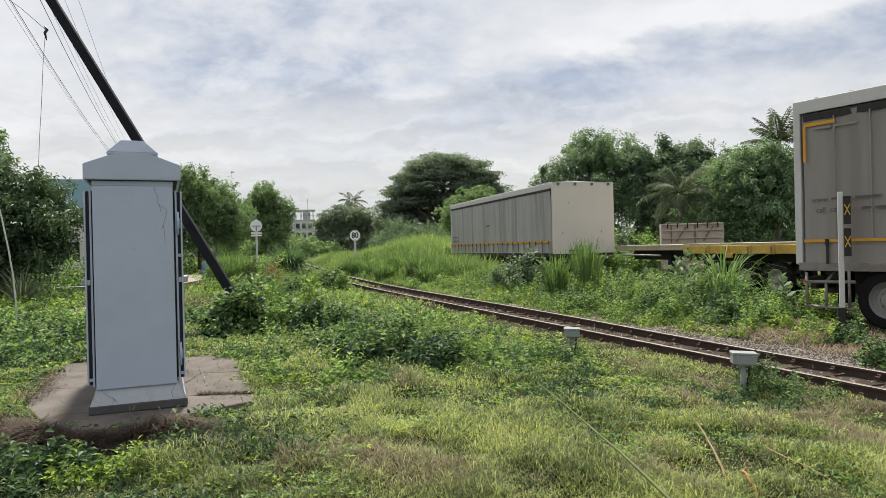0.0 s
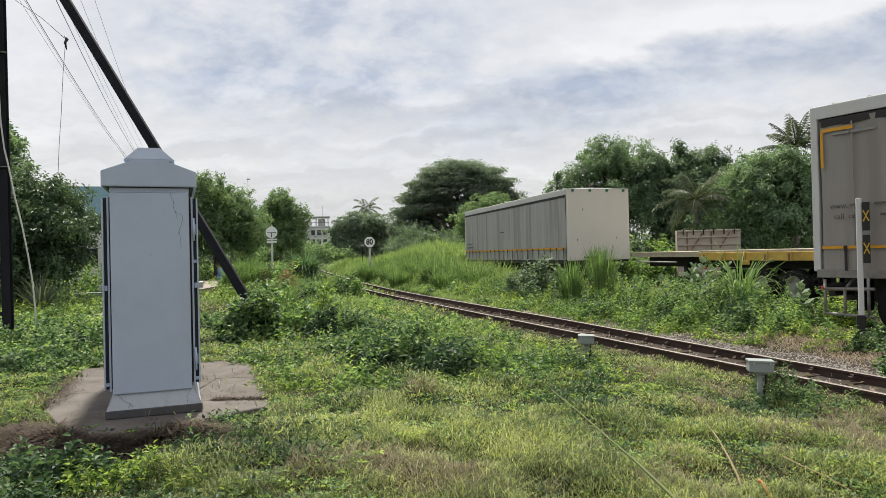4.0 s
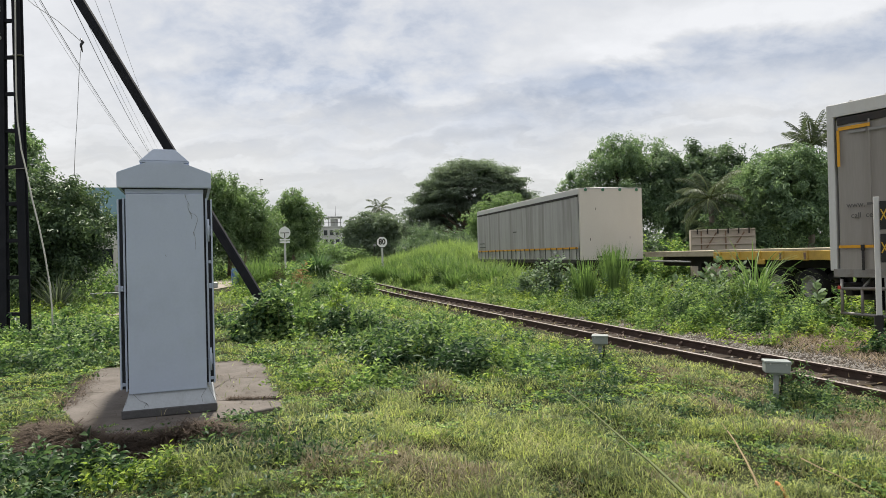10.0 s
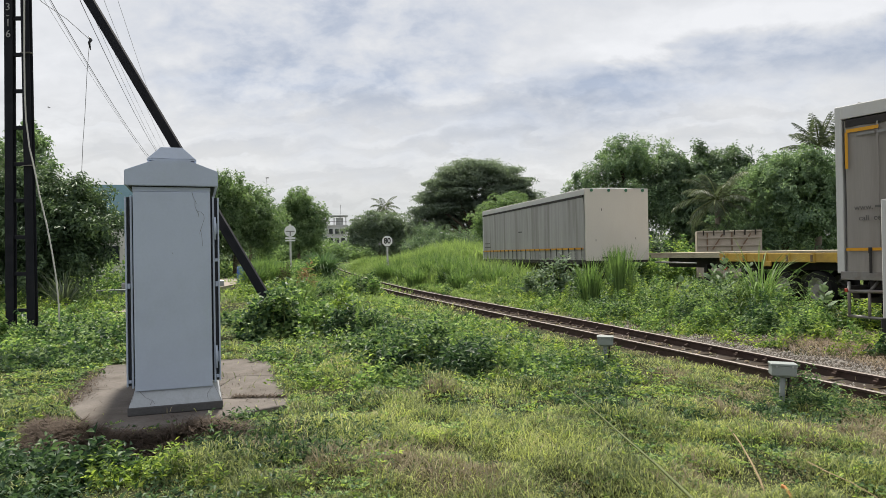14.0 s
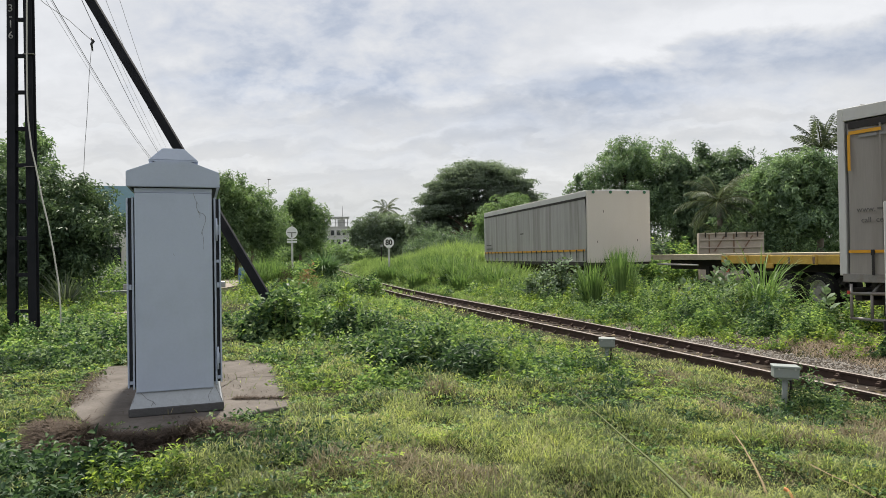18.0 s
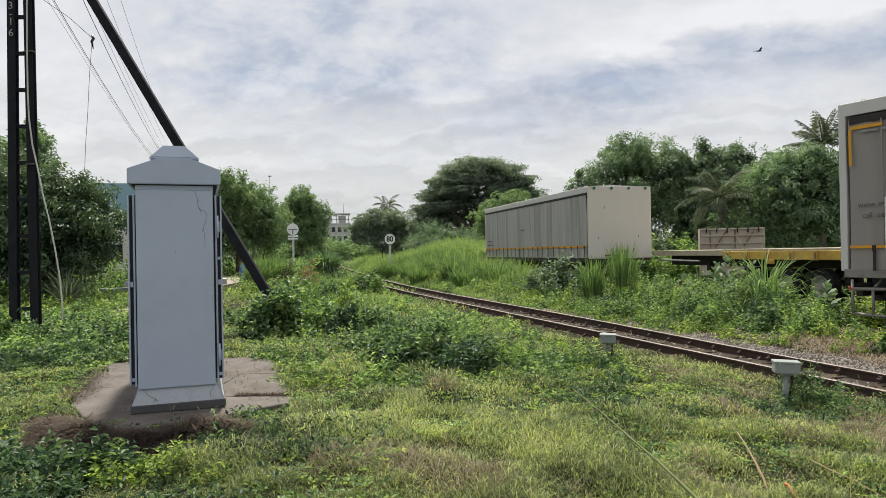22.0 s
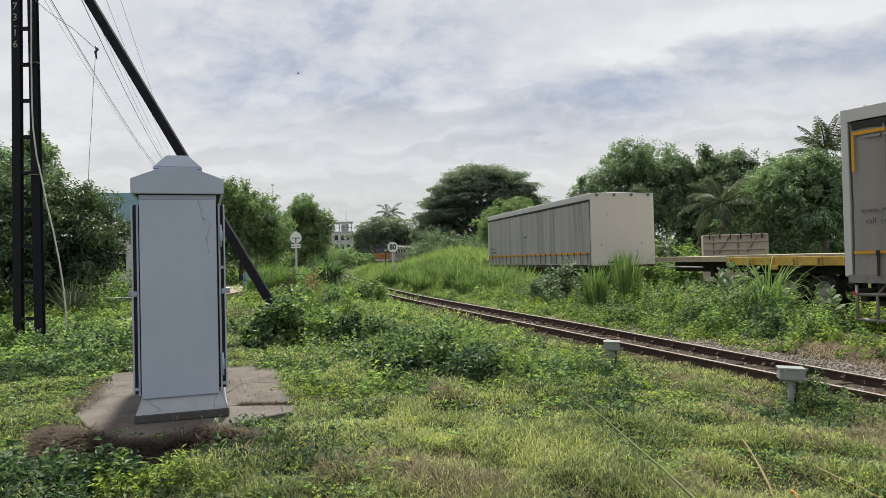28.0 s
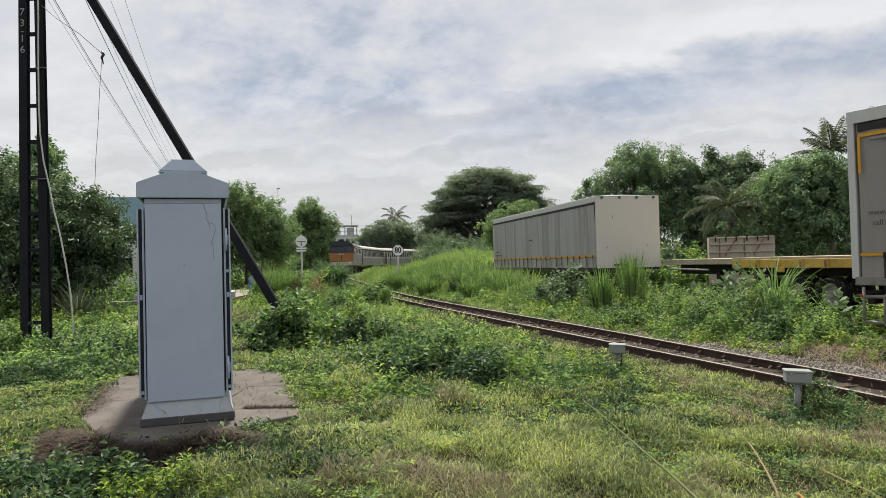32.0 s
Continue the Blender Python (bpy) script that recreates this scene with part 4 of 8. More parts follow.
def build_track_box(x, y, lean, top, w):
    gz = float(ground_z(x, y))
    b = thing("trackside_box", pose(x, y, gz, 0, lean, -14), "weathered grey junction box on a short post in the grass", "junction box", "trackside boxes")
    h = top - gz
    part("post", tube(B(), [(0, 0, -0.1), (0, 0, h - 0.1)], 0.028, 10), M["box_grey"], b)
    part("flange", box(B(), (0, 0, h - 0.135), (0.12, 0.1, 0.02), bevel=0.004), M["box_grey"], b)
    body = box(B(), (0, 0, h - 0.075), (w * 0.94, 0.16, 0.105), bevel=0.012)
    part("housing", body, M["box_grey"], b)
    part("lid", box(B(), (0, 0, h - 0.013), (w, 0.175, 0.026), bevel=0.008), M["box_grey"], b, "paler flat lid")
    for sx in (-1, 1):
        part("lid_bolt", tube(B(), [(sx * w * 0.3, -0.085, h - 0.03), (sx * w * 0.3, -0.10, h - 0.03)], 0.009, 6), M["steel"], b)
    part("conduit", tube(B(), [(w * 0.22, 0.02, h - 0.12), (w * 0.25, 0.02, h - 0.22), (w * 0.1, 0.02, -0.05)], 0.012, 6), M["chassis"], b)


build_track_box(3.50, 7.02, 2, 0.44, 0.255)
build_track_box(2.34, 9.75, 1, 0.41, 0.235)


def disc(bm, c, r, t, n=40):
    prism(bm, [(c[0] + r * math.cos(2 * math.pi * k / n), c[2] + r * math.sin(2 * math.pi * k / n)) for k in range(n)], "y", c[1] - t / 2, c[1] + t / 2)
    return bm


def build_signs():
    # speed sign
    x, y = -3.37, 44.0
    gz = float(ground_z(x, y))
    s = thing("speed_sign", pose(x, y, gz, 0, 0, 4), "white octagonal railway speed sign on a white post", "sign")
    z = 2.52 - gz
    part("post", box(B(), (0, 0, z / 2), (0.12, 0.09, z), bevel=0.01), M["white"], s)
    part("sign_plate", prism(B(), [(0.355 * math.cos(radians(22.5 + 45 * k)), z + 0.355 * math.sin(radians(22.5 + 45 * k))) for k in range(8)], "y", -0.075, -0.05), M["sign_white"], s)
    rim = prism(B(), [(0.385 * math.cos(radians(22.5 + 45 * k)), z + 0.385 * math.sin(radians(22.5 + 45 * k))) for k in range(8)], "y", -0.05, -0.04)
    part("sign_rim", rim, M["ink"], s, "dark edge of the plate")
    o = new("numerals", text_mesh("80", 0.44, M["ink"], "numerals", 0.006, 0.012))
    o.data.transform(Matrix.Diagonal((1.0, 1.15, 1, 1)))
    o.parent, o.matrix_basis = s, pose(0, -0.081, z, 90, 0, 0)
    tagged(o, "bold black numerals")
    # smaller disc behind it
    x, y = -4.55, 52.0
    gz = float(ground_z(x, y))
    s = thing("marker_disc", pose(x, y, gz), "small white round marker on a thin post in tall grass", "sign")
    part("post", box(B(), (0, 0, (2.47 - gz) / 2), (0.05, 0.05, 2.47 - gz)), M["chassis"], s)
    part("plate", disc(B(), (0, -0.04, 2.47 - gz), 0.11, 0.02, 24), M["worn_white"], s)
    # round board with two bars under it
    x, y = -7.86, 36.0
    gz = float(ground_z(x, y))
    s = thing("round_signal_board", pose(x, y, gz, 0, 0, 6), "white round railway board with two crossbars on a white post", "sign")
    part("post", box(B(), (0, 0, 1.55), (0.10, 0.08, 3.2), bevel=0.01), M["white"], s)
    z = 2.97 - gz
    part("round_plate", disc(B(), (0, -0.065, z), 0.30, 0.02), M["sign_white"], s)
    bm = box(B(), (0, -0.08, z - 0.01), (0.46, 0.01, 0.04))
    box(bm, (0, -0.08, z - 0.14), (0.05, 0.01, 0.24))
    part("plate_mark", bm, M["loco_roof"], s, "grey worn mark on the plate")
    for dz in (-0.37, -0.50):
        part("crossbar", box(B(), (0, -0.06, z + dz), (0.52, 0.02, 0.08), bevel=0.004), M["sign_white"], s)
    # fouling post with crossed yellow marks
    x, y = 7.33, 11.15
    gz = float(ground_z(x, y))
    s = thing("warning_post", pose(x, y, gz, 0, 0, -30), "white post with black plates bearing yellow crosses", "sign post")
    part("post", box(B(), (-0.02, 0, 1.30), (0.085, 0.085, 2.0), bevel=0.012), M["white"], s)
    part("post_foot", box(B(), (-0.03, 0, 0.1), (0.13, 0.12, 0.5), bevel=0.012), M["ink"], s, "black painted foot of the post")
    for zc in (1.99, 1.45):
        pl = part("black_plate", box(B(), (0.075, -0.062, zc), (0.105, 0.02, 0.47), bevel=0.003), M["ink"], s, "black plate with a yellow cross")
        bm = B()
        for a in (24, -24):
            box(bm, (0, 0, 0), (0.018, 0.008, 0.20), pose(0.075, -0.074 - 0.001 * (a > 0), zc + 0.01, 0, a, 0))
        part("yellow_cross", bm, M["sign_yellow"], pl, "painted yellow cross")


build_signs()

# ---- road vehicles ----


def wheel_parts(parent, x, y, z, r=0.50, w=0.27, dual=True):
    """Axle along y; the outer face looks to -y."""
    wh = new("wheel")
    wh.parent, wh.matrix_basis = parent, pose(x, y, z)
    bm = B()
    prof = [(-w / 2, r * 0.62), (-w / 2, r * 0.9), (-w / 2 + 0.03, r * 0.985), (-w / 2 + 0.07, r), (w / 2 - 0.07, r), (w / 2 - 0.03, r * 0.985), (w / 2, r * 0.9), (w / 2, r * 0.62)]
    n = 40
    rings = [[bm.verts.new((q * math.cos(2 * math.pi * k / n), a, q * math.sin(2 * math.pi * k / n))) for k in range(n)] for a, q in prof]
    for r0, r1 in zip(rings, rings[1:] + rings[:1]):
        for k in range(n):
            bm.faces.new((r0[k], r0[(k + 1) % n], r1[(k + 1) % n], r1[k]))
    part("tyre", bm, M["tyre"], wh)
    bm = B()
    rp = [(-w / 2 + 0.02, r * 0.64), (-w / 2 + 0.0, r * 0.60), (-w / 2 + 0.07, r * 0.54), (-w / 2 + 0.12, r * 0.45), (-w / 2 + 0.13, r * 0.28), (-w / 2 + 0.02, r * 0.24), (-w / 2 - 0.01, r * 0.2), (-w / 2 - 0.01, 0.002)]
    rings = [[bm.verts.new((q * math.cos(2 * math.pi * k / n), a, q * math.sin(2 * math.pi * k / n))) for k in range(n)] for a, q in rp]
    for r0, r1 in zip(rings, rings[1:]):
        for k in range(n):
            bm.faces.new((r0[k], r0[(k + 1) % n], r1[(k + 1) % n], r1[k]))
    for k in range(10):
        a = 2 * math.pi * k / 10
        tube(bm, [(r * 0.36 * math.cos(a), -w / 2 + 0.13, r * 0.36 * math.sin(a)), (r * 0.36 * math.cos(a), -w / 2 + 0.09, r * 0.36 * math.sin(a))], 0.014, 6)
    part("rim", bm, M["rim"], wh, "dusty grey steel rim")
    return wh


def wavy_curtain(length, z0, z1, folds, depth):
    """Tarpaulin side with upright pleats; along x, outer face to -y."""
    bm = B()
    n, k = int(length / 0.06), 8
    grid = []
    for i in range(n + 1):
        x = length * i / n
        row = []
        for j in range(k + 1):
            f = j / k
            y = -depth * abs(math.sin(math.pi * x / folds)) ** 3 * (0.4 + 0.6 * f) + 0.006 * math.sin(x * 7 + f * 5) + 0.02 * math.sin(math.pi * f) * math.sin(x * 1.1 + 1)
            row.append(bm.verts.new((x, y, z0 + (z1 - z0) * f)))
        grid.append(row)
    for i in range(n):
        for j in range(k):
            bm.faces.new((grid[i][j], grid[i + 1][j], grid[i + 1][j + 1], grid[i][j + 1])).smooth = True
    return bm


def text_bars(parent, rows, y):
    for x, z, w, h in rows:
        part("lettering_bar", box(B(), (x, y, z), (w, 0.004, h * 0.8)), M["faded_ink"], parent)


def build_box_trailer(name, m, label, L, z0, z1, W, near):
    """A curtain-sided semi-trailer; x runs along it from its visible end, y into it, z up from the ground."""
    t = thing(name, m, label, "trailer", "parked trailers")
    end = M["white"] if near else M["cream"]
    # end wall with posts and top rail
    part("end_wall", box(B(), (0.03, W / 2, (z0 + z1) / 2), (0.06, W - 0.02, z1 - z0), bevel=0.01), end, t, "painted end wall" if near else "plain cream front wall")
    for y in (0.06, W - 0.06):
        part("corner_post", box(B(), (0.055, y, (z0 + z1) / 2), (0.13 if near else 0.09, 0.13, z1 - z0 + 0.01), bevel=0.015), M["white"] if near else end, t)
    top = part("roof", box(B(), (L / 2, W / 2, z1 - 0.02), (L, W - 0.02, 0.05), bevel=0.01), M["white"], t, "pale trailer roof")
    part("top_rail", box(B(), (L / 2 + 0.05, 0.02, z1 - 0.115), (L - 0.1, 0.07, 0.23), bevel=0.012), M["white"], t, "white cant rail above the curtain")
    part("far_side", box(B(), (L / 2, W - 0.04, (z0 + z1) / 2), (L - 0.2, 0.04, z1 - z0 - 0.1)), M["curtain"], t)
    part("rear_wall", box(B(), (L - 0.03, W / 2, (z0 + z1) / 2), (0.06, W - 0.02, z1 - z0), bevel=0.01), end, t)
    part("rear_post", box(B(), (L - 0.06, 0.05, (z0 + z1) / 2), (0.14, 0.12, z1 - z0), bevel=0.015), M["white"], t)
    part("curtain_track", box(B(), (L / 2 + 0.05, -0.004, z1 - (0.32 if near else 0.275)), (L - 0.30, 0.05, 0.13 if near else 0.09)), M["chassis"], t, "black curtain runner")
    zc0 = z0 + 0.03
    cur = part("curtain", wavy_curtain(L - 0.36, zc0, z1 - 0.29, 0.62 if near else 0.9, 0.028), M["curtain_near"] if near else M["curtain"], t, "grey tarpaulin side curtain with faint seams")
    cur.matrix_basis = pose(0.17, 0.0, 0)
    part("floor_rail", box(B(), (L / 2, 0.03, z0 - 0.045), (L - 0.1, 0.08, 0.15), bevel=0.01), M["dull_steel"] if near else M["chassis"], t)
    part("floor", box(B(), (L / 2, W / 2, z0 - 0.03), (L - 0.04, W - 0.1, 0.1)), M["chassis"], t)
    zb = z0 + (0.42 if near else 0.47)
    part("webbing_band", box(B(), (0.17 + (L - 0.36) / 2, -0.042, zb), (L - 0.38, 0.006, 0.05 if near else 0.07)), M["orange_band"], t, "yellow-orange band along the curtain")
    x, k = (0.60 if near else 0.30), 0
    while x < L - 0.2:
        st = B()
        box(st, (x, -0.048, zb - 0.20), (0.045, 0.008, 0.42))
        box(st, (x, -0.056, zb - 0.02), (0.06, 0.02, 0.10), bevel=0.006)
        part("buckle_strap", st, M["chassis"], t)
        x += 1.22 if near else 0.62
    for k in range(int(L / 0.6)):
        part("roof_bow", tube(B(), [(0.4 + 0.6 * k, 0.05, z1 + 0.0), (0.4 + 0.6 * k, W / 2, z1 + 0.035), (0.4 + 0.6 * k, W - 0.05, z1)], 0.035, 6), M["white"], top)
    # chassis beams, axles, wheels
    for y in (W / 2 - 0.45, W / 2 + 0.45):
        part("chassis_beam", box(B(), (L / 2, y, z0 - 0.33), (L - 0.3, 0.14, 0.46), bevel=0.01), M["chassis"], t)
    return t


def build_near_truck():
    # direction of the long side from the visible corner
    m = pose(7.14, 12.2, 0.06, 0, 0, math.degrees(math.atan2(-1.40, 0.75)))
    t = build_box_trailer("curtain_trailer", m, "grey curtain-sided semi-trailer with white frame parked beside the track", 13.2, 1.10, 4.06, 2.45, True)
    for x in (1.52, 2.85, 4.2):
        wheel_parts(t, x, 0.20, 0.50)
        wheel_parts(t, x, 2.25, 0.50)
        part("axle", tube(B(), [(x, 0.2, 0.5), (x, 2.25, 0.5)], 0.07, 8), M["chassis"], t)
    # orange corner piece on the curtain
    bm = box(B(), (0.50, -0.05, 3.60), (0.55, 0.006, 0.06))
    part("corner_stripe", bm, M["orange_band"], t, "yellow painted corner stripe")
    part("corner_stripe", box(B(), (0.225, -0.05, 3.26), (0.050, 0.006, 0.64)), M["orange_band"], t, "yellow painted corner stripe")
    for x in (0.75, 1.35, 2.1, 2.9, 3.7, 4.5):
        part("curtain_seam", box(B(), (x, -0.036, 2.6), (0.025, 0.012, 2.2)), M["curtain_near"], t)
    # lettering that cannot stand is given as bars
    text_bars(t, [(0.86, 2.25, 0.34, 0.05), (1.30, 2.25, 0.42, 0.05), (1.27, 2.06, 0.16, 0.05), (1.56, 2.06, 0.30, 0.05)], -0.048)
    for word, x, z in (("www.", 0.50, 2.245), ("call", 0.50, 2.06), ("center", 0.84, 2.06)):
        o = new("lettering", text_mesh(word, 0.135, M["faded_ink"], "lettering", 0.003))
        o.parent, o.matrix_basis = t, pose(x, -0.048, z, 90, 0, 0)
        tagged(o, "faded dark lettering on the curtain")
    for x, w in ((0.55, 0.3), (0.95, 0.4)):
        part("faded_lettering", box(B(), (x, -0.046, 3.52), (w, 0.004, 0.045)), M["faded_ink2"], t)
    # under-run rails and mud flap
    g = part("under_run_guard", tube(B(), [(0.18, -0.02, 0.78), (1.05, -0.02, 0.80)], 0.03, 8), M["dull_steel"], t, "tubular under-run guard")
    for a, b in (((0.18, -0.02, 0.35), (1.05, -0.02, 0.33)), ((0.2, -0.02, 0.95), (0.2, -0.02, 0.33)), ((0.55, -0.02, 0.8), (0.55, -0.02, 0.34)), ((0.95, -0.02, 1.0), (0.95, -0.02, 0.33)), ((0.5, 0.1, 0.8), (0.62, 0.25, 1.02))):
        part("guard_bar", tube(B(), [a, b], 0.026, 8), M["dull_steel"], g)
    part("reflector", box(B(), (0.17, -0.05, 0.80), (0.05, 0.03, 0.06), bevel=0.006), M["red"], t)
    part("mud_flap", box(B(), (0.75, 0.25, 0.72), (0.03, 0.5, 0.62)), M["tyre"], t)
    part("bumper_beam", box(B(), (0.25, 1.2, 0.72), (0.12, 2.2, 0.14), bevel=0.01), M["chassis"], t)
    part("landing_leg", box(B(), (10.0, 0.5, 0.52), (0.14, 0.14, 0.95)), M["chassis"], t)
    part("landing_leg", box(B(), (10.0, 1.95, 0.52), (0.14, 0.14, 0.95)), M["chassis"], t)


def build_far_trailer():
    d = Vector((2.45 - 5.51, 39.0 - 25.6, 0)).normalized()
    # x runs away along the side; y must point into the box, to the right
    ang = math.atan2(d.y, d.x)
    t = build_box_trailer("curtain_trailer", Matrix.Translation((5.51, 25.6, 0.10)) @ Matrix.Rotation(ang, 4, "Z"), "weathered grey curtain-sided trailer with cream front wall in tall grass", 13.6, 1.17, 3.90, 2.60, False)
    # mirror the box so that its curtain faces the line
    for o in t.children_recursive:
        if o.type == "MESH":
            o.data.transform(Matrix.Diagonal((1, -1, 1, 1)))
            o.data.flip_normals()
        o.matrix_basis = Matrix.Translation((o.matrix_basis.translation.x, -o.matrix_basis.translation.y, o.matrix_basis.translation.z))
    for x in (9.4, 10.7, 12.0):
        for y in (-0.2, -2.25):
            wheel_parts(t, x, y, 0.48, 0.48)
        part("axle", tube(B(), [(x, -0.2, 0.48), (x, -2.25, 0.48)], 0.07, 8), M["chassis"], t)
    for y in (-0.55, -1.9):
        part("landing_leg", box(B(), (2.4, y, 0.5), (0.14, 0.14, 1.15)), M["chassis"], t)
    for y in (-0.24, -0.95, -1.66, -2.36):
        part("marker_lamp", tube(B(), [(-0.01, y, 3.83), (-0.035, y, 3.83)], 0.06, 12), M["clearance"], t, "green round marker lamp")
    text_bars(t, [(12.6, 2.05, 0.9, 0.06), (12.5, 1.85, 1.1, 0.06), (7.2, 2.5, 0.5, 0.07)], 0.05)
    part("tail_bracket", box(B(), (-0.02, -0.9, 1.28), (0.03, 0.5, 0.06)), M["chassis"], t)
    for y, z in ((-0.65, 3.1), (-2.05, 2.0), (-0.4, 1.95)):
        part("rust_nick", box(B(), (-0.004, y, z), (0.006, 0.02, 0.09)), M["chassis"], t)




def build_flatbed():
    a, b = Vector((7.75, 25.0, 0)), Vector((10.55, 14.2, 0))
    d = b - a
    L = d.length
    t = thing("flatbed_trailer", Matrix.Translation((a.x, a.y, 0.08)) @ Matrix.Rotation(math.atan2(d.y, d.x), 4, "Z"), "yellow-sided flatbed trailer with bare deck parked in weeds", "trailer", "parked trailers")
    # x along towards the near end, y to the left seen from the far end (away from the line)
    W = 2.45
    step = 3.9
    part("deck", box(B(), (step + (L - step) / 2, W / 2, 1.44), (L - step, W, 0.06), bevel=0.008), M["deck"], t, "grey worn deck planks")
    part("gooseneck_deck", box(B(), (step / 2, W / 2, 1.42), (step + 0.3, W, 0.06), bevel=0.008), M["deck"], t)
    part("side_rail", box(B(), (step + (L - step) / 2, 0.03, 1.285), (L - step, 0.09, 0.24), bevel=0.01), M["yellow"], t, "yellow painted side rail")
    part("gooseneck_rail", box(B(), (step / 2, 0.04, 1.33), (step, 0.08, 0.12), bevel=0.01), M["deck"], t, "thin pale yellow rail")
    part("far_rail", box(B(), (L / 2, W - 0.04, 1.31), (L, 0.08, 0.18), bevel=0.01), M["yellow"], t)
    x = step + 0.3
    while x < L:
        pocket = part("stake_pocket", box(B(), (x, -0.03, 1.28), (0.16, 0.05, 0.25), bevel=0.008), M["yellow"], t)
        part("pocket_plate", box(B(), (x, -0.062, 1.27), (0.07, 0.014, 0.18), bevel=0.004), M["rustbar"], pocket, "rusty plate")
        x += 0.86
    part("lashing_hook", box(B(), (step + 2.1, -0.03, 1.11), (0.3, 0.06, 0.14), bevel=0.02), M["yellow"], t)
    part("guard_tube", tube(B(), [(0.3, 0.0, 1.12), (step - 1.2, 0.0, 1.10)], 0.03, 8), M["steel"], t, "pale side guard tube")
    for y in (0.75, 1.7):
        part("chassis_beam", box(B(), (L / 2, y, 1.16), (L - 0.2, 0.14, 0.46), bevel=0.01), M["chassis"], t)
    for y in (0.5, 1.95):
        part("landing_leg", box(B(), (2.6, y, 0.5), (0.16, 0.16, 1.1)), M["chassis"], t)
    for x in (5.2, 6.4, 7.6):
        for y in (0.24, 2.2):
            wheel_parts(t, x, y, 0.47, 0.47)
        part("axle", tube(B(), [(x, 0.2, 0.47), (x, 2.2, 0.47)], 0.07, 8), M["chassis"], t)
    part("red_lamp", box(B(), (4.2, -0.02, 0.95), (0.12, 0.05, 0.10)), M["red"], t)




def build_crate():
    """A stack of steel-braced side boards on legs, behind the flatbed."""
    c = thing("cargo_stillage", pose(12.0, 28.2, float(ground_z(12.0, 28.2)), 0, 0, -16), "faded beige steel stillage with braced panels behind the flatbed", "stillage")
    W, D, z0, z1 = 2.45, 0.9, 0.35, 2.33
    for y in (0, D):
        part("panel", box(B(), (0, y, (z0 + z1) / 2), (W, 0.05, z1 - z0), bevel=0.008), M["beige"], c)
    for x in (-W / 2, W / 2):
        part("end_panel", box(B(), (x, D / 2, (z0 + z1) / 2), (0.05, D, z1 - z0), bevel=0.008), M["beige"], c)
        for y in (0, D):
            part("leg", box(B(), (x * 0.96, y, 0.2), (0.12, 0.12, 0.42)), M["chassis"], c)
    for z in (z1 - 0.03, z1 - 0.30, z1 - 0.62, z0 + 0.1):
        part("rail", box(B(), (0, -0.05, z), (W, 0.06, 0.05), bevel=0.006), M["beige"], c)
    for x in (-1.0, -0.6, -0.2, 0.2, 0.6, 1.0):
        part("clamp", box(B(), (x, -0.07, z1 - 0.08), (0.05, 0.05, 0.22), bevel=0.006), M["chassis"], c)
    for x, a in ((-0.45, 32), (0.62, 32), (-0.85, 0), (0.1, 0)):
        part("brace", box(B(), (0, 0, 0), (0.05, 0.04, 0.75), pose(x, -0.05, z1 - 0.45, 0, a, 0)), M["rustbar"], c)



build_near_truck()
build_far_trailer()
build_flatbed()
build_crate()

# ---- train ----


def coach_shell(L, W, z0, z1, arch):
    """Body section with a rounded roof, drawn along x from 0 back to -L."""
    out = [(-W / 2, z0), (W / 2, z0), (W / 2, z1)]
    for k in range(1, 10):
        a = math.pi * k / 10
        out.append((W / 2 * math.cos(a), z1 + arch * math.sin(a)))
    out.append((-W / 2, z1))
    return out


def bogie(parent, x):
    bg = new("bogie")
    bg.parent, bg.matrix_basis = parent, pose(x, 0, 0)
    part("bogie_frame", box(B(), (0, 0, 0.62), (2.9, 1.9, 0.30), bevel=0.03), M["chassis"], bg)
    for dx in (-0.95, 0.95):
        bm = B()
        for sy in (-0.53, 0.53):
            n = 20
            prism(bm, [(dx + 0.43 * math.cos(2 * math.pi * k / n), 0.43 + 0.43 * math.sin(2 * math.pi * k / n)) for k in range(n)], "y", sy - 0.06, sy + 0.06)
        tube(bm, [(dx, -0.8, 0.43), (dx, 0.8, 0.43)], 0.07, 8)
        part("wheelset", bm, M["chassis"], bg)


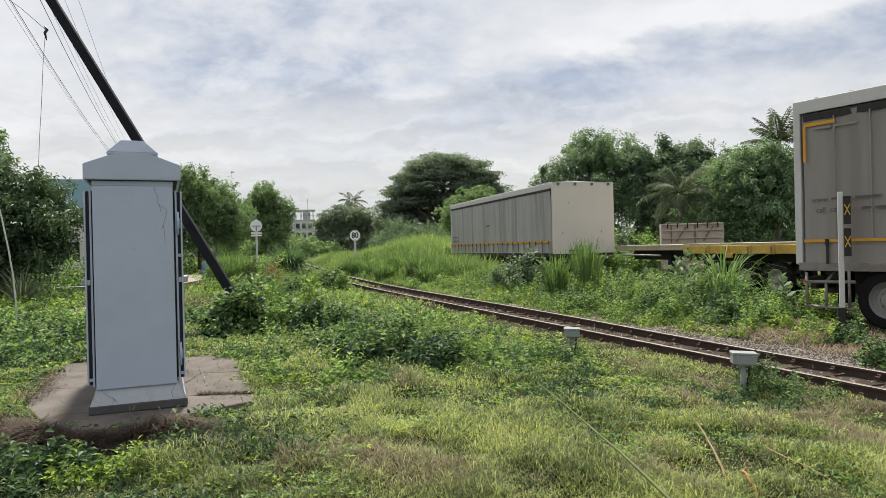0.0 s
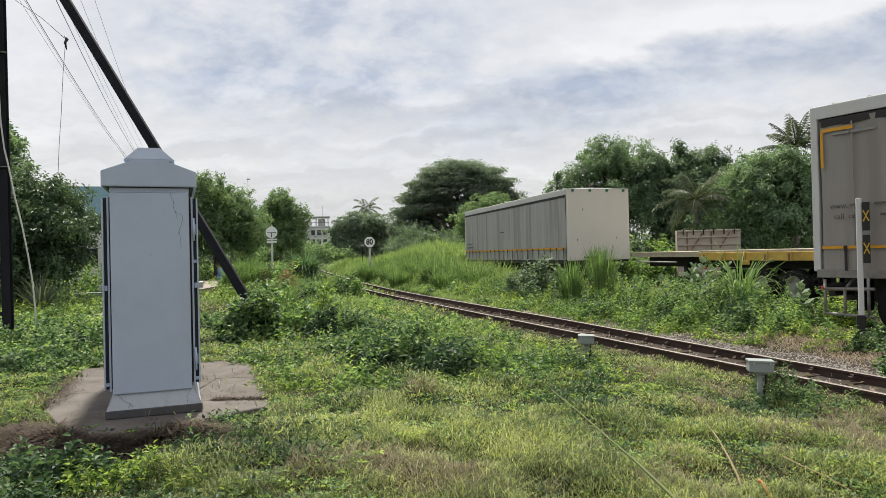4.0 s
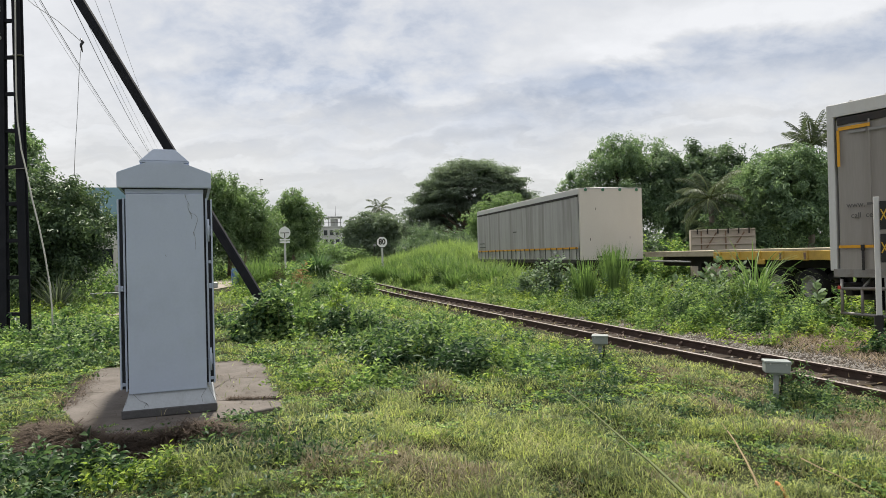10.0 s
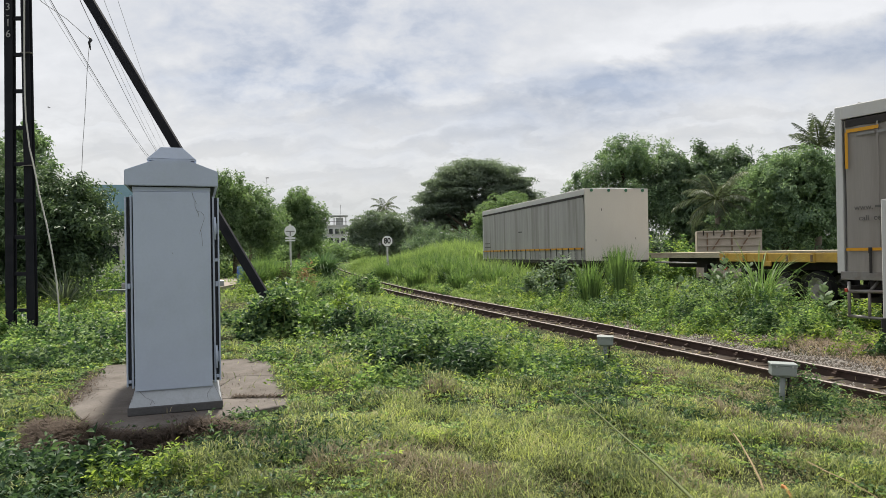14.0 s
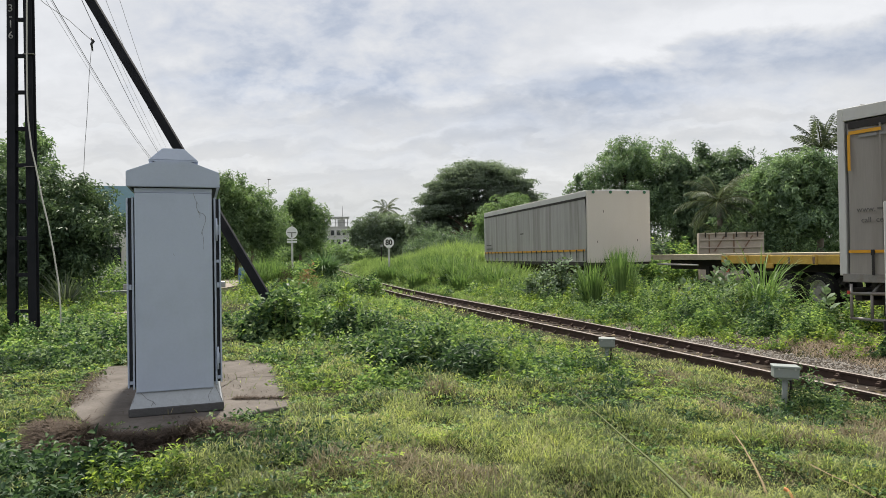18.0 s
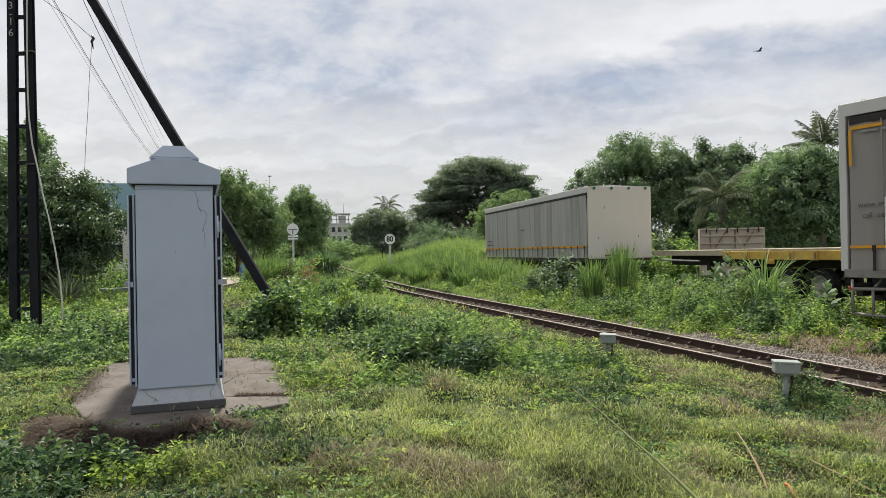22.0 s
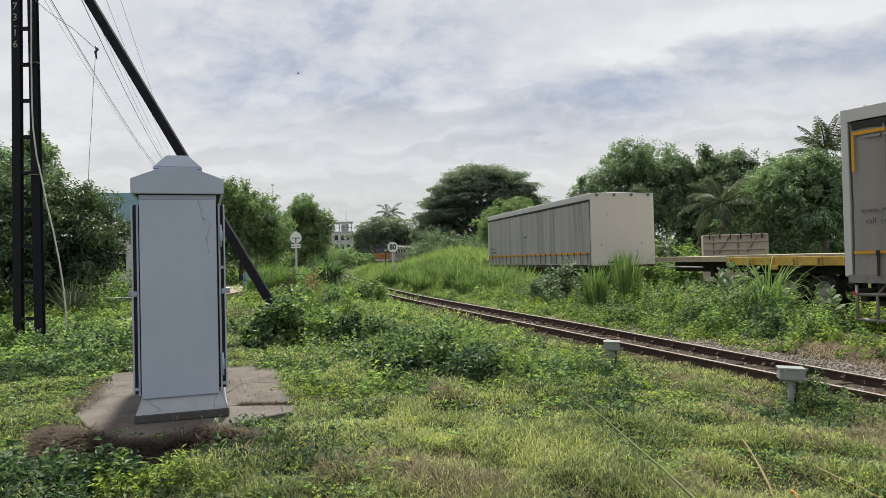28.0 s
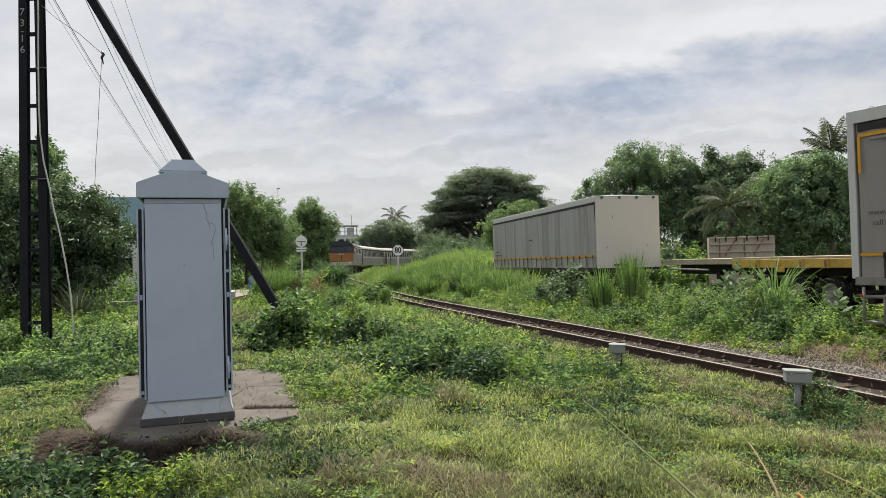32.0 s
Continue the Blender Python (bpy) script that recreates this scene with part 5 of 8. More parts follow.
def build_loco():
    L, W = 14.0, 2.75
    t = thing("locomotive", Matrix(), "orange-fronted diesel locomotive with grey roof and three cab windows", "locomotive", "train")
    part("lower_body", prism(B(), [(-W / 2, 1.0), (W / 2, 1.0), (W / 2, 2.35), (-W / 2, 2.35)], "x", -L, 0), M["coach_low"], t, "grimy cream lower side")
    part("nose_panel", box(B(), (0.01, 0, 1.99), (0.05, W - 0.02, 0.98), bevel=0.02), M["loco_orange"], t, "bright orange nose panel")
    part("nose_apron", box(B(), (0.012, 0, 1.24), (0.05, W - 0.04, 0.50), bevel=0.02), M["beige"], t, "faded beige apron below the nose")
    part("nose_seam", box(B(), (0.03, 0, 1.90), (0.03, 0.10, 0.62), bevel=0.01), M["loco_red"], t, "dark strip between the orange panels")
    part("upper_body", prism(B(), [(-W / 2, 2.35), (W / 2, 2.35), (W / 2 - 0.06, 3.32), (-W / 2 + 0.06, 3.32)], "x", -L, -3.4), M["coach_cream"], t, "dirty cream engine-room side")
    part("cab_side", prism(B(), [(-W / 2, 2.35), (W / 2, 2.35), (W / 2 - 0.06, 3.32), (-W / 2 + 0.06, 3.32)], "x", -3.4, -0.12), M["loco_red"], t, "dark maroon cab sides and window band")
    roof = [(-W / 2 + 0.02, 3.30), (W / 2 - 0.02, 3.30)] + [((W / 2 - 0.02) * math.cos(math.pi * k / 12), 3.30 + 0.56 * math.sin(math.pi * k / 12)) for k in range(1, 12)]
    part("roof", prism(B(), roof, "x", -L, -0.28), M["loco_roof"], t, "grubby grey arched roof")
    part("cab_roof", prism(B(), [(y * 1.01, z + 0.012) for y, z in roof], "x", -0.28, 0.07), M["loco_navy"], t, "dark navy cab roof edge")
    for y, h in ((-0.86, 0.74), (0, 0.78), (0.86, 0.74)):
        w = part("cab_window", box(B(), (-0.09, y, 2.92), (0.06, 0.80, h), bevel=0.04), M["cab_glass"], t, "dark blue cab window")
        bm = B()
        for dy in (-0.415, 0.415):
            box(bm, (-0.08, y + dy, 2.92), (0.09, 0.03, h + 0.06))
        for dz in (-h / 2 - 0.02, h / 2 + 0.02):
            box(bm, (-0.08, y, 2.92 + dz), (0.09, 0.86, 0.04))
        part("window_frame", bm, M["loco_red"], w)
    part("nose_stripe", box(B(), (0.03, 0, 1.50), (0.03, W, 0.07)), M["loco_red"], t, "dark red stripe across the nose")
    part("skirt", box(B(), (-0.02, 0, 0.86), (0.2, W - 0.15, 0.32), bevel=0.02), M["loco_red"], t)
    part("coupler", box(B(), (0.3, 0, 0.8), (0.6, 0.25, 0.25), bevel=0.03), M["chassis"], t)
    for y in (-0.95, 0.95):
        part("headlight", tube(B(), [(0.0, y, 1.28), (0.07, y, 1.28)], 0.14, 14), M["coach_cream"], t, "round headlight")
    part("roof_headlight", box(B(), (-0.1, 0, 3.92), (0.4, 0.62, 0.24), bevel=0.04), M["chassis"], t, "black roof headlight box")
    bm = box(B(), (0.035, 0, 2.38), (0.03, 0.62, 0.17))
    part("number_board", bm, M["coach_cream"], t, "pale number board")
    part("number_bar", box(B(), (0.052, 0, 2.38), (0.012, 0.46, 0.08)), M["ink"], t)
    for sy in (-1, 1):
        for x in (-1.0, -4.4, -5.7, -7.0, -9.4, -10.7, -12.0):
            part("side_window", box(B(), (x, sy * (W / 2 - 0.02), 2.8), (0.75, 0.05, 0.66), bevel=0.02), M["glass_dark"], t)
        part("cab_door", box(B(), (-2.4, sy * (W / 2 - 0.01), 2.1), (0.7, 0.05, 1.95), bevel=0.02), M["coach_cream"], t, "pale cab side door")
        part("side_stripe", box(B(), (-L / 2, sy * (W / 2 + 0.006), 1.42), (L, 0.012, 0.09)), M["coach_cream"], t)
        part("handrail", tube(B(), [(-1.6, sy * (W / 2 + 0.05), 1.2), (-1.6, sy * (W / 2 + 0.05), 3.0)], 0.025, 6), M["steel"], t)
    bogie(t, -3.0)
    bogie(t, -L + 3.0)
    part("fuel_tank", box(B(), (-L / 2, 0, 0.7), (3.2, 2.3, 0.6), bevel=0.05), M["chassis"], t)
    return t


def build_coach():
    L, W = 18.6, 2.75
    t = thing("passenger_coach", Matrix(), "cream passenger coach with grey roof and grimy lower side", "coach", "train")
    part("lower_body", prism(B(), [(-W / 2, 0.95), (W / 2, 0.95), (W / 2, 2.0), (-W / 2, 2.0)], "x", -L, 0), M["coach_low"], t, "grimy cream lower side")
    part("upper_body", prism(B(), [(-W / 2, 2.0), (W / 2, 2.0), (W / 2 - 0.04, 3.25), (-W / 2 + 0.04, 3.25)], "x", -L, 0), M["coach_cream"], t, "cream window band")
    part("roof", prism(B(), coach_shell(L, W + 0.06, 3.24, 3.30, 0.5), "x", -L, 0), M["coach_roof"], t, "pale grey arched roof")
    for sy in (-1, 1):
        part("cant_rail", box(B(), (-L / 2, sy * (W / 2 - 0.02), 3.16), (L, 0.06, 0.16)), M["loco_red"], t, "dark red band above the windows")
        for k in range(16):
            part("window", box(B(), (-1.8 - k * 1.0, sy * (W / 2 - 0.02), 2.62), (0.62, 0.05, 0.78), bevel=0.02), M["glass_dark"], t)
        for x in (-0.55, -L + 0.55):
            part("door", box(B(), (x, sy * (W / 2 - 0.015), 2.05), (0.72, 0.06, 1.9), bevel=0.02), M["loco_red"], t)
    part("gangway", box(B(), (0.18, 0, 2.1), (0.4, 1.0, 2.1), bevel=0.04), M["chassis"], t)
    bogie(t, -2.6)
    bogie(t, -L + 2.6)
    return t


LOCO = build_loco()
COACHES = [build_coach()]
for _ in range(4):
    COACHES.append(copy_thing(COACHES[0], Matrix()))


# ---- buildings far off ----


def build_house():
    h = thing("house", pose(-22.3, 41.0, 0.35, 0, 0, 14), "low house with blue tiled roof behind the trees", "house")
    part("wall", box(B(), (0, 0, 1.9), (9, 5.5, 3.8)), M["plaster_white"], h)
    part("window", box(B(), (2.8, -2.76, 1.5), (1.2, 0.05, 1.1)), M["glass_dark"], h)
    roof = part("roof", prism(B(), [(-3.2, 3.75), (3.2, 3.75), (0, 5.75)], "x", -5.0, 5.0), M["blue_tile"], h, "blue tiled gable roof")
    for k in range(12):
        f = (k + 0.5) / 12
        part("tile_course", box(B(), (0, 0, 0), (10.05, 0.30, 0.08), pose(0, -3.2 + 3.2 * f, 3.80 + 2.0 * f, 32 + 3, 0, 0)), M["blue_tile"], roof)


def build_tower_block():
    b = thing("apartment_building", pose(-22.8, 152, 0.4, 0, 0, 8), "weathered concrete building with open rooftop frame beyond the trees", "building")
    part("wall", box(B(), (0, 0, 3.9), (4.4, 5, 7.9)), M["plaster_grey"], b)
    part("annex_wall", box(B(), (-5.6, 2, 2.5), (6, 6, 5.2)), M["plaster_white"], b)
    part("annex_roof", box(B(), (-5.6, 2, 5.3), (6.6, 6.6, 0.35)), M["blue_tile"], b, "blue sheet roof")
    for z in (2.4, 4.6, 6.6):
        for x in (-1.3, 0, 1.3):
            w = part("window", box(B(), (x, -2.5, z), (0.8, 0.08, 1.1)), M["glass_dark"], b)
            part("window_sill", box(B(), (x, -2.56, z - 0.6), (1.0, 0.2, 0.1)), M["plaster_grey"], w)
    for x in (-2.0, -0.6, 0.8, 2.0):
        for y in (-2.2, 2.2):
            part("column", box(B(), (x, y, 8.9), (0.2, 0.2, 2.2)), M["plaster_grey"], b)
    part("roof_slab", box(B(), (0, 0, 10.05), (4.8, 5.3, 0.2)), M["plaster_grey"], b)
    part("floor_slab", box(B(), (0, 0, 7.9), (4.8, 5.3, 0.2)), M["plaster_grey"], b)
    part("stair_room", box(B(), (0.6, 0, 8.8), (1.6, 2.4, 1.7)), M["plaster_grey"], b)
    part("rail", box(B(), (0, -2.5, 8.8), (4.4, 0.08, 0.08)), M["chassis"], b)
    part("aerial", tube(B(), [(0.9, 0, 10.1), (0.9, 0, 12.6)], 0.04, 5), M["chassis"], b)
    m = thing("radio_mast", pose(-30.2, 120, 0.3), "thin grey mast far behind the trees", "mast")
    part("pole", tube(B(), [(0, 0, 0), (0, 0, 15.2)], 0.035, 6), M["dull_steel"], m)
    part("head", box(B(), (0.1, 0, 15.25), (0.5, 0.3, 0.14)), M["dull_steel"], m)


build_house()
build_tower_block()


def build_path_things():
    # dusty footpath at the left, blue drum and a low kerb block
    xs = np.linspace(-18.0, -10.9, 14)
    V, T = [], []
    for k, x in enumerate(xs):
        yc = 38.5 + 0.2 * math.sin(k)
        for dy in (-4.6 - 0.5 * math.cos(k * 1.3), 5.4 + 0.4 * math.sin(k * 1.7)):
            V.append((x, yc + dy, float(ground_z(x, yc + dy)) + 0.03))
    for k in range(len(xs) - 1):
        a = 2 * k
        T += [(a, a + 2, a + 3), (a, a + 3, a + 1)]
    tagged(new("path", tri_mesh("path", np.array(V), np.array(T), M["path"])), "pale dusty footpath through the grass", "path", kind="structure")
    b = thing("plastic_drum", pose(-11.0, 38.0, float(ground_z(-11.0, 38.0)), 0, 0, 0), "blue plastic drum standing by the path", "drum")
    part("barrel", tube(B(), [(0, 0, 0), (0, 0, 0.08), (0, 0, 0.3), (0, 0, 0.33), (0, 0, 0.6), (0, 0, 0.63), (0, 0, 0.85), (0, 0, 0.92)], [0.27, 0.29, 0.29, 0.305, 0.305, 0.29, 0.29, 0.26], 20), M["barrel"], b)
    part("lid", tube(B(), [(0, 0, 0.92), (0, 0, 0.95)], 0.25, 20), M["barrel"], b)
    k = thing("kerb_block", pose(-12.58, 26.77, float(ground_z(-12.58, 26.77)), 0, 0, 12), "grey concrete block edge beside the footpath", "kerb")
    part("block", box(B(), (0, 0, 0.10), (1.6, 0.3, 0.45), bevel=0.02), M["box_grey"], k)
    xs = np.linspace(-9.4, -7.2, 5)
    V, T = [], []
    for q, x in enumerate(xs):
        for dy in (-1.3, 1.2):
            V.append((x, 20.6 + dy + 0.1 * math.sin(q), float(ground_z(x, 20.6 + dy)) + 0.03))
    for q in range(len(xs) - 1):
        a = 2 * q
        T += [(a, a + 2, a + 3), (a, a + 3, a + 1)]
    tagged(new("path", tri_mesh("path", np.array(V), np.array(T), M["path"])), "pale dusty footpath near the pole", "path", kind="structure")


build_path_things()

# ---- plants ----


def dome_points(n, c, r, shell=0.45, rng=RNG):
    """Points in an uneven dome of radii r over the centre c, thicker towards its skin."""
    v = unit(rng.normal(size=(n, 3)))
    v[:, 2] = np.abs(v[:, 2])
    wob = 1 + 0.28 * np.sin(v[:, 0] * 5.3 + c[0] * 3) * np.cos(v[:, 1] * 4.1 + c[1] * 2) + 0.15 * np.sin(v[:, 2] * 9 + c[0])
    q = rng.random(n) ** shell * wob
    return np.asarray(c) + v * q[:, None] * np.asarray(r), v


def leafy(n, c, r, size, ratio=0.55, shell=0.45, rng=RNG, up=0.6, k=7, oval=False):
    """Sprigs of k leaves set round short upward shoots, over an uneven dome."""
    m = max(2, n // k)
    p, v = dome_points(m, c, r, shell, rng)
    axis = unit(v * 0.55 + np.array([0, 0, 0.7]) + rng.normal(size=(m, 3)) * 0.3)
    side = unit(np.cross(axis, rng.normal(size=(m, 3))))
    other = np.cross(axis, side)
    i = np.tile(np.arange(k), m)
    turn = i * 2.4 + np.repeat(rng.uniform(0, 6.28, m), k)
    ax, sd, ot = np.repeat(axis, k, 0), np.repeat(side, k, 0), np.repeat(other, k, 0)
    big = np.repeat(size * rng.uniform(0.65, 1.3, m), k)
    way = sd * np.cos(turn)[:, None] + ot * np.sin(turn)[:, None]
    base = np.repeat(p, k, 0) + ax * (big * (i / (k - 1.0) - 0.75) * 1.7)[:, None]
    base[:, 2] = np.maximum(base[:, 2], c[2] + 0.02)
    d = unit(way + ax * rng.uniform(0.05, 0.8, m * k)[:, None] + rng.normal(size=(m * k, 3)) * 0.2)
    nrm = unit(ax + np.array([0, 0, up * 0.6]) + rng.normal(size=(m * k, 3)) * 0.55)
    ln = big * rng.uniform(0.7, 1.15, m * k) * (1.15 - 0.45 * i / k)
    return (oval_arrays if oval else leaf_arrays)(base, d, nrm, ln, ln * ratio)


def stems(bm, c, r, n, rad, rng=RNG):
    for _ in range(n):
        a = rng.uniform(0, 2 * math.pi)
        q = rng.uniform(0.2, 0.8)
        tip = Vector((c[0] + r[0] * q * math.cos(a), c[1] + r[1] * q * math.sin(a), c[2] + r[2] * math.sqrt(1 - q * q) * 0.9))
        root = Vector((c[0] + r[0] * q * 0.35 * math.cos(a), c[1] + r[1] * q * 0.35 * math.sin(a), c[2] - 0.05))
        tube(bm, [root, root.lerp(tip, 0.5) + Vector((rng.normal() * 0.04, rng.normal() * 0.04, 0.05)), tip], [rad, rad * 0.8, rad * 0.4], 4, caps=False)
    return bm


def shrub(name, x, y, r, n, size, mat, label, category="shrub", group="weed clumps", ratio=0.55, shell=0.45, sink=0.05, oval=False):
    gz = float(ground_z(x, y))
    s = thing(name, pose(x, y, gz), label, category, group)
    v, t = leafy(n, (0, 0, -sink), r, size, ratio, shell, oval=oval)
    o = tagged(new("foliage", tri_mesh("foliage", v, t, mat)), kind="stuff")
    o.parent = s
    if r[2] > 0.45:
        tagged(part("stem", stems(B(), (0, 0, 0), r, 7, 0.008 + 0.006 * r[2]), M["stem"], s), kind="stuff")
    return s


def grass_clump(name, x, y, h, n, spread, width, mat, label, droop=0.35, lean=0.35, group="tall grass clumps"):
    gz = float(ground_z(x, y))
    s = thing(name, pose(x, y, gz), label, "grass clump", group)
    a, q = RNG.uniform(0, 2 * math.pi, n), np.sqrt(RNG.random(n)) * spread
    p = np.stack([q * np.cos(a), q * np.sin(a), np.full(n, -0.05)], 1)
    a2 = a + RNG.normal(0, 0.6, n)
    ln = np.stack([np.cos(a2), np.sin(a2)], 1) * (lean * RNG.uniform(0.1, 1.3, n) * (0.4 + q / spread))[:, None]
    v, t = arch_arrays(p, ln, h * RNG.uniform(0.55, 1.12, n), width * RNG.uniform(0.7, 1.3, n), droop * RNG.uniform(0.2, 1.4, n))
    o = tagged(new("blade_tuft", tri_mesh("blade_tuft", v, t, mat)), kind="stuff")
    o.parent = s
    return s


def on_slab(x, y):
    cut = (x > -2.95) | (y > 5.84 - (x + 2.95) * 1.27)
    return cut & (x < -1.48 - 0.33 * (y - 6.6)) & (x > -3.70 - 0.30 * (y - 6.4)) & (y > 6.0 + 0.28 * np.abs(x + 2.55)) & (y < 9.9)


def dry_patch(x, y):
    """Thin dry places in the lawn, from 0 to 1."""
    spots = ((-0.75, 4.85, 0.45, 0.20), (-0.35, 4.55, 0.35, 0.14), (-0.05, 5.1, 0.3, 0.12), (0.8, 5.5, 0.35, 0.12), (-0.99, 6.42, 0.32, 0.14), (-1.2, 5.2, 0.35, 0.2), (1.6, 6.9, 0.5, 0.25))
    return np.clip(sum(np.exp(-((x - px) / rx) ** 2 - ((y - py) / ry) ** 2) for px, py, rx, ry in spots), 0, 1)


def heap_line(x):
    """Where the heap of dead brush runs along the front of the pad."""
    return np.interp(x, [-3.9, -3.6, -3.3, -2.8, -2.2, -1.7, -1.3], [6.62, 6.10, 5.70, 5.46, 5.42, 5.54, 5.75])


def tussock(x, y):
    """How far the lawn stands up in a tussock, from 0 to 1."""
    return smooth(0.40, 0.74, value_noise(x, y, 0.36, 61) * 0.5 + value_noise(x, y, 1.15, 62) * 0.5)


def scatter_grass():
    """A close mat of short broad blades that rises into tussocks; dry in drifts."""
    def spread(n, y0, y1):
        y = 1.0 / (1 / y0 - RNG.random(n) ** 0.92 * (1 / y0 - 1 / y1))
        return (RNG.random(n) * 2 - 1) * (1.5 + y * 0.70), y
    # fans of blades
    k = 12
    tx, ty = spread(11000, 3.6, 28.0)
    q = np.sqrt(RNG.random(len(tx) * k))
    a = RNG.uniform(0, 2 * math.pi, len(tx) * k)
    size = np.repeat(RNG.uniform(0.03, 0.09, len(tx)) * (0.75 + 0.05 * ty), k)
    x, y = np.repeat(tx, k) + q * size * np.cos(a), np.repeat(ty, k) + q * size * np.sin(a)
    lush = np.repeat(RNG.uniform(0.7, 1.5, len(tx)), k)
    amount = q * RNG.uniform(0.6, 2.4, len(q)) + 0.3
    # the mat between them
    xm, ym = spread(270000, 3.6, 26.0)
    am = RNG.uniform(0, 2 * math.pi, len(xm))
    xb, yb = RNG.uniform(-9, 7.5, 90000), RNG.uniform(-6.5, 4.2, 90000)
    side_x, side_y = RNG.uniform(-12, 0, 20000), RNG.uniform(3.6, 11, 20000)
    side_x = np.where(side_x < -1.4 - 0.68 * side_y, side_x, side_x * 0 - 3.0 - 0.74 * side_y - RNG.random(20000) * 4)
    xb, yb = np.concatenate([xb, side_x]), np.concatenate([yb, side_y])
    x, y = np.concatenate([x, xm, xb]), np.concatenate([y, ym, yb])
    a = np.concatenate([a, am, RNG.uniform(0, 2 * math.pi, len(xb))])
    amount = np.concatenate([amount, RNG.uniform(0.7, 2.8, len(xm)), RNG.uniform(0.3, 1.5, len(xb))])
    lush = np.concatenate([lush, RNG.uniform(0.55, 1.05, len(xm)), np.ones(len(xb))])
    s = side_of_track(x, y)
    keep = (s < -0.62) | ((s > 0.8) & (y > 13.0)) | ((s > 1.6) & (RNG.random(len(x)) < 0.12)) | ((np.abs(s) < 0.42) & (RNG.random(len(x)) < 0.03))
    keep &= ~(on_slab(x, y) & (RNG.random(len(x)) < 0.985))
    heap = (x > -3.75) & (x < -1.45) & (np.abs(y - heap_line(x)) < 0.2)
    keep &= ~heap | (RNG.random(len(x)) < 0.10)
    keep &= RNG.random(len(x)) < 0.62 + 0.38 * smooth(0.02, 0.45, tussock(x, y))
    keep &= ~((x < -2.3) & (x > -0.75 * y - 0.8) & (y < 5.3)) | (RNG.random(len(x)) < 0.15)
    keep &= RNG.random(len(x)) > 0.62 * dry_patch(x, y)
    keep &= RNG.random(len(x)) > 0.75 * np.exp(-((x + 1.45) / 0.7) ** 4 - ((y - 5.3) / 0.42) ** 4)
    x, y, a, amount, lush, s = x[keep], y[keep], a[keep], amount[keep], lush[keep], s[keep]
    n = len(x)
    tall = tussock(x, y)
    worn = smooth(-2.2, -0.9, s) * smooth(20, 13, y)
    length = (0.028 + 0.058 * tall) * lush * RNG.uniform(0.7, 1.3, n) * (1 - 0.4 * worn) * (np.maximum(y, 4) / 5.0) ** 0.4
    P = np.stack([x, y, ground_z(x, y) - 0.005 + 0.115 * tall * RNG.random(n) * (1 - 0.6 * worn)], 1)
    lean = np.stack([np.cos(a), np.sin(a)], 1) * amount[:, None]
    dryness = value_noise(x, y, 0.9, 21) * 0.55 + value_noise(x, y, 0.28, 22) * 0.45
    mound = np.exp(-((x + 2.3) / 0.8) ** 2 - ((y - 5.6) / 0.25) ** 2)
    patch = dry_patch(x, y)
    worn_dry = 0.24 * smooth(-3.6, -1.4, s) * smooth(22, 12, y) + 0.5 * mound + 0.46 * patch
    isdry = dryness + worn_dry + RNG.normal(0, 0.09, n) > 0.78
    lush_back = (y < 3.5) | (np.abs(x) > 2.0 + 0.72 * y)
    length, w = length * np.where(lush_back, 1.9, 1), 0.0052 * np.where(lush_back, 2.8, 1) * (np.maximum(y, 4) / 5.0) ** 0.85 * RNG.uniform(0.7, 1.35, n)
    for mask, name, mat, label in ((~isdry, "lawn_grass", M["grass"], "short tufted yellow-green grass"), (isdry, "dry_grass", M["drygrass"], "dry straw-coloured grass and thatch")):
        v, t = blade_arrays(P[mask], lean[mask], length[mask], w[mask], RNG.uniform(0.1, 0.8, mask.sum()))
        tagged(new(name, tri_mesh(name, v, t, mat)), label, "grass", kind="stuff")


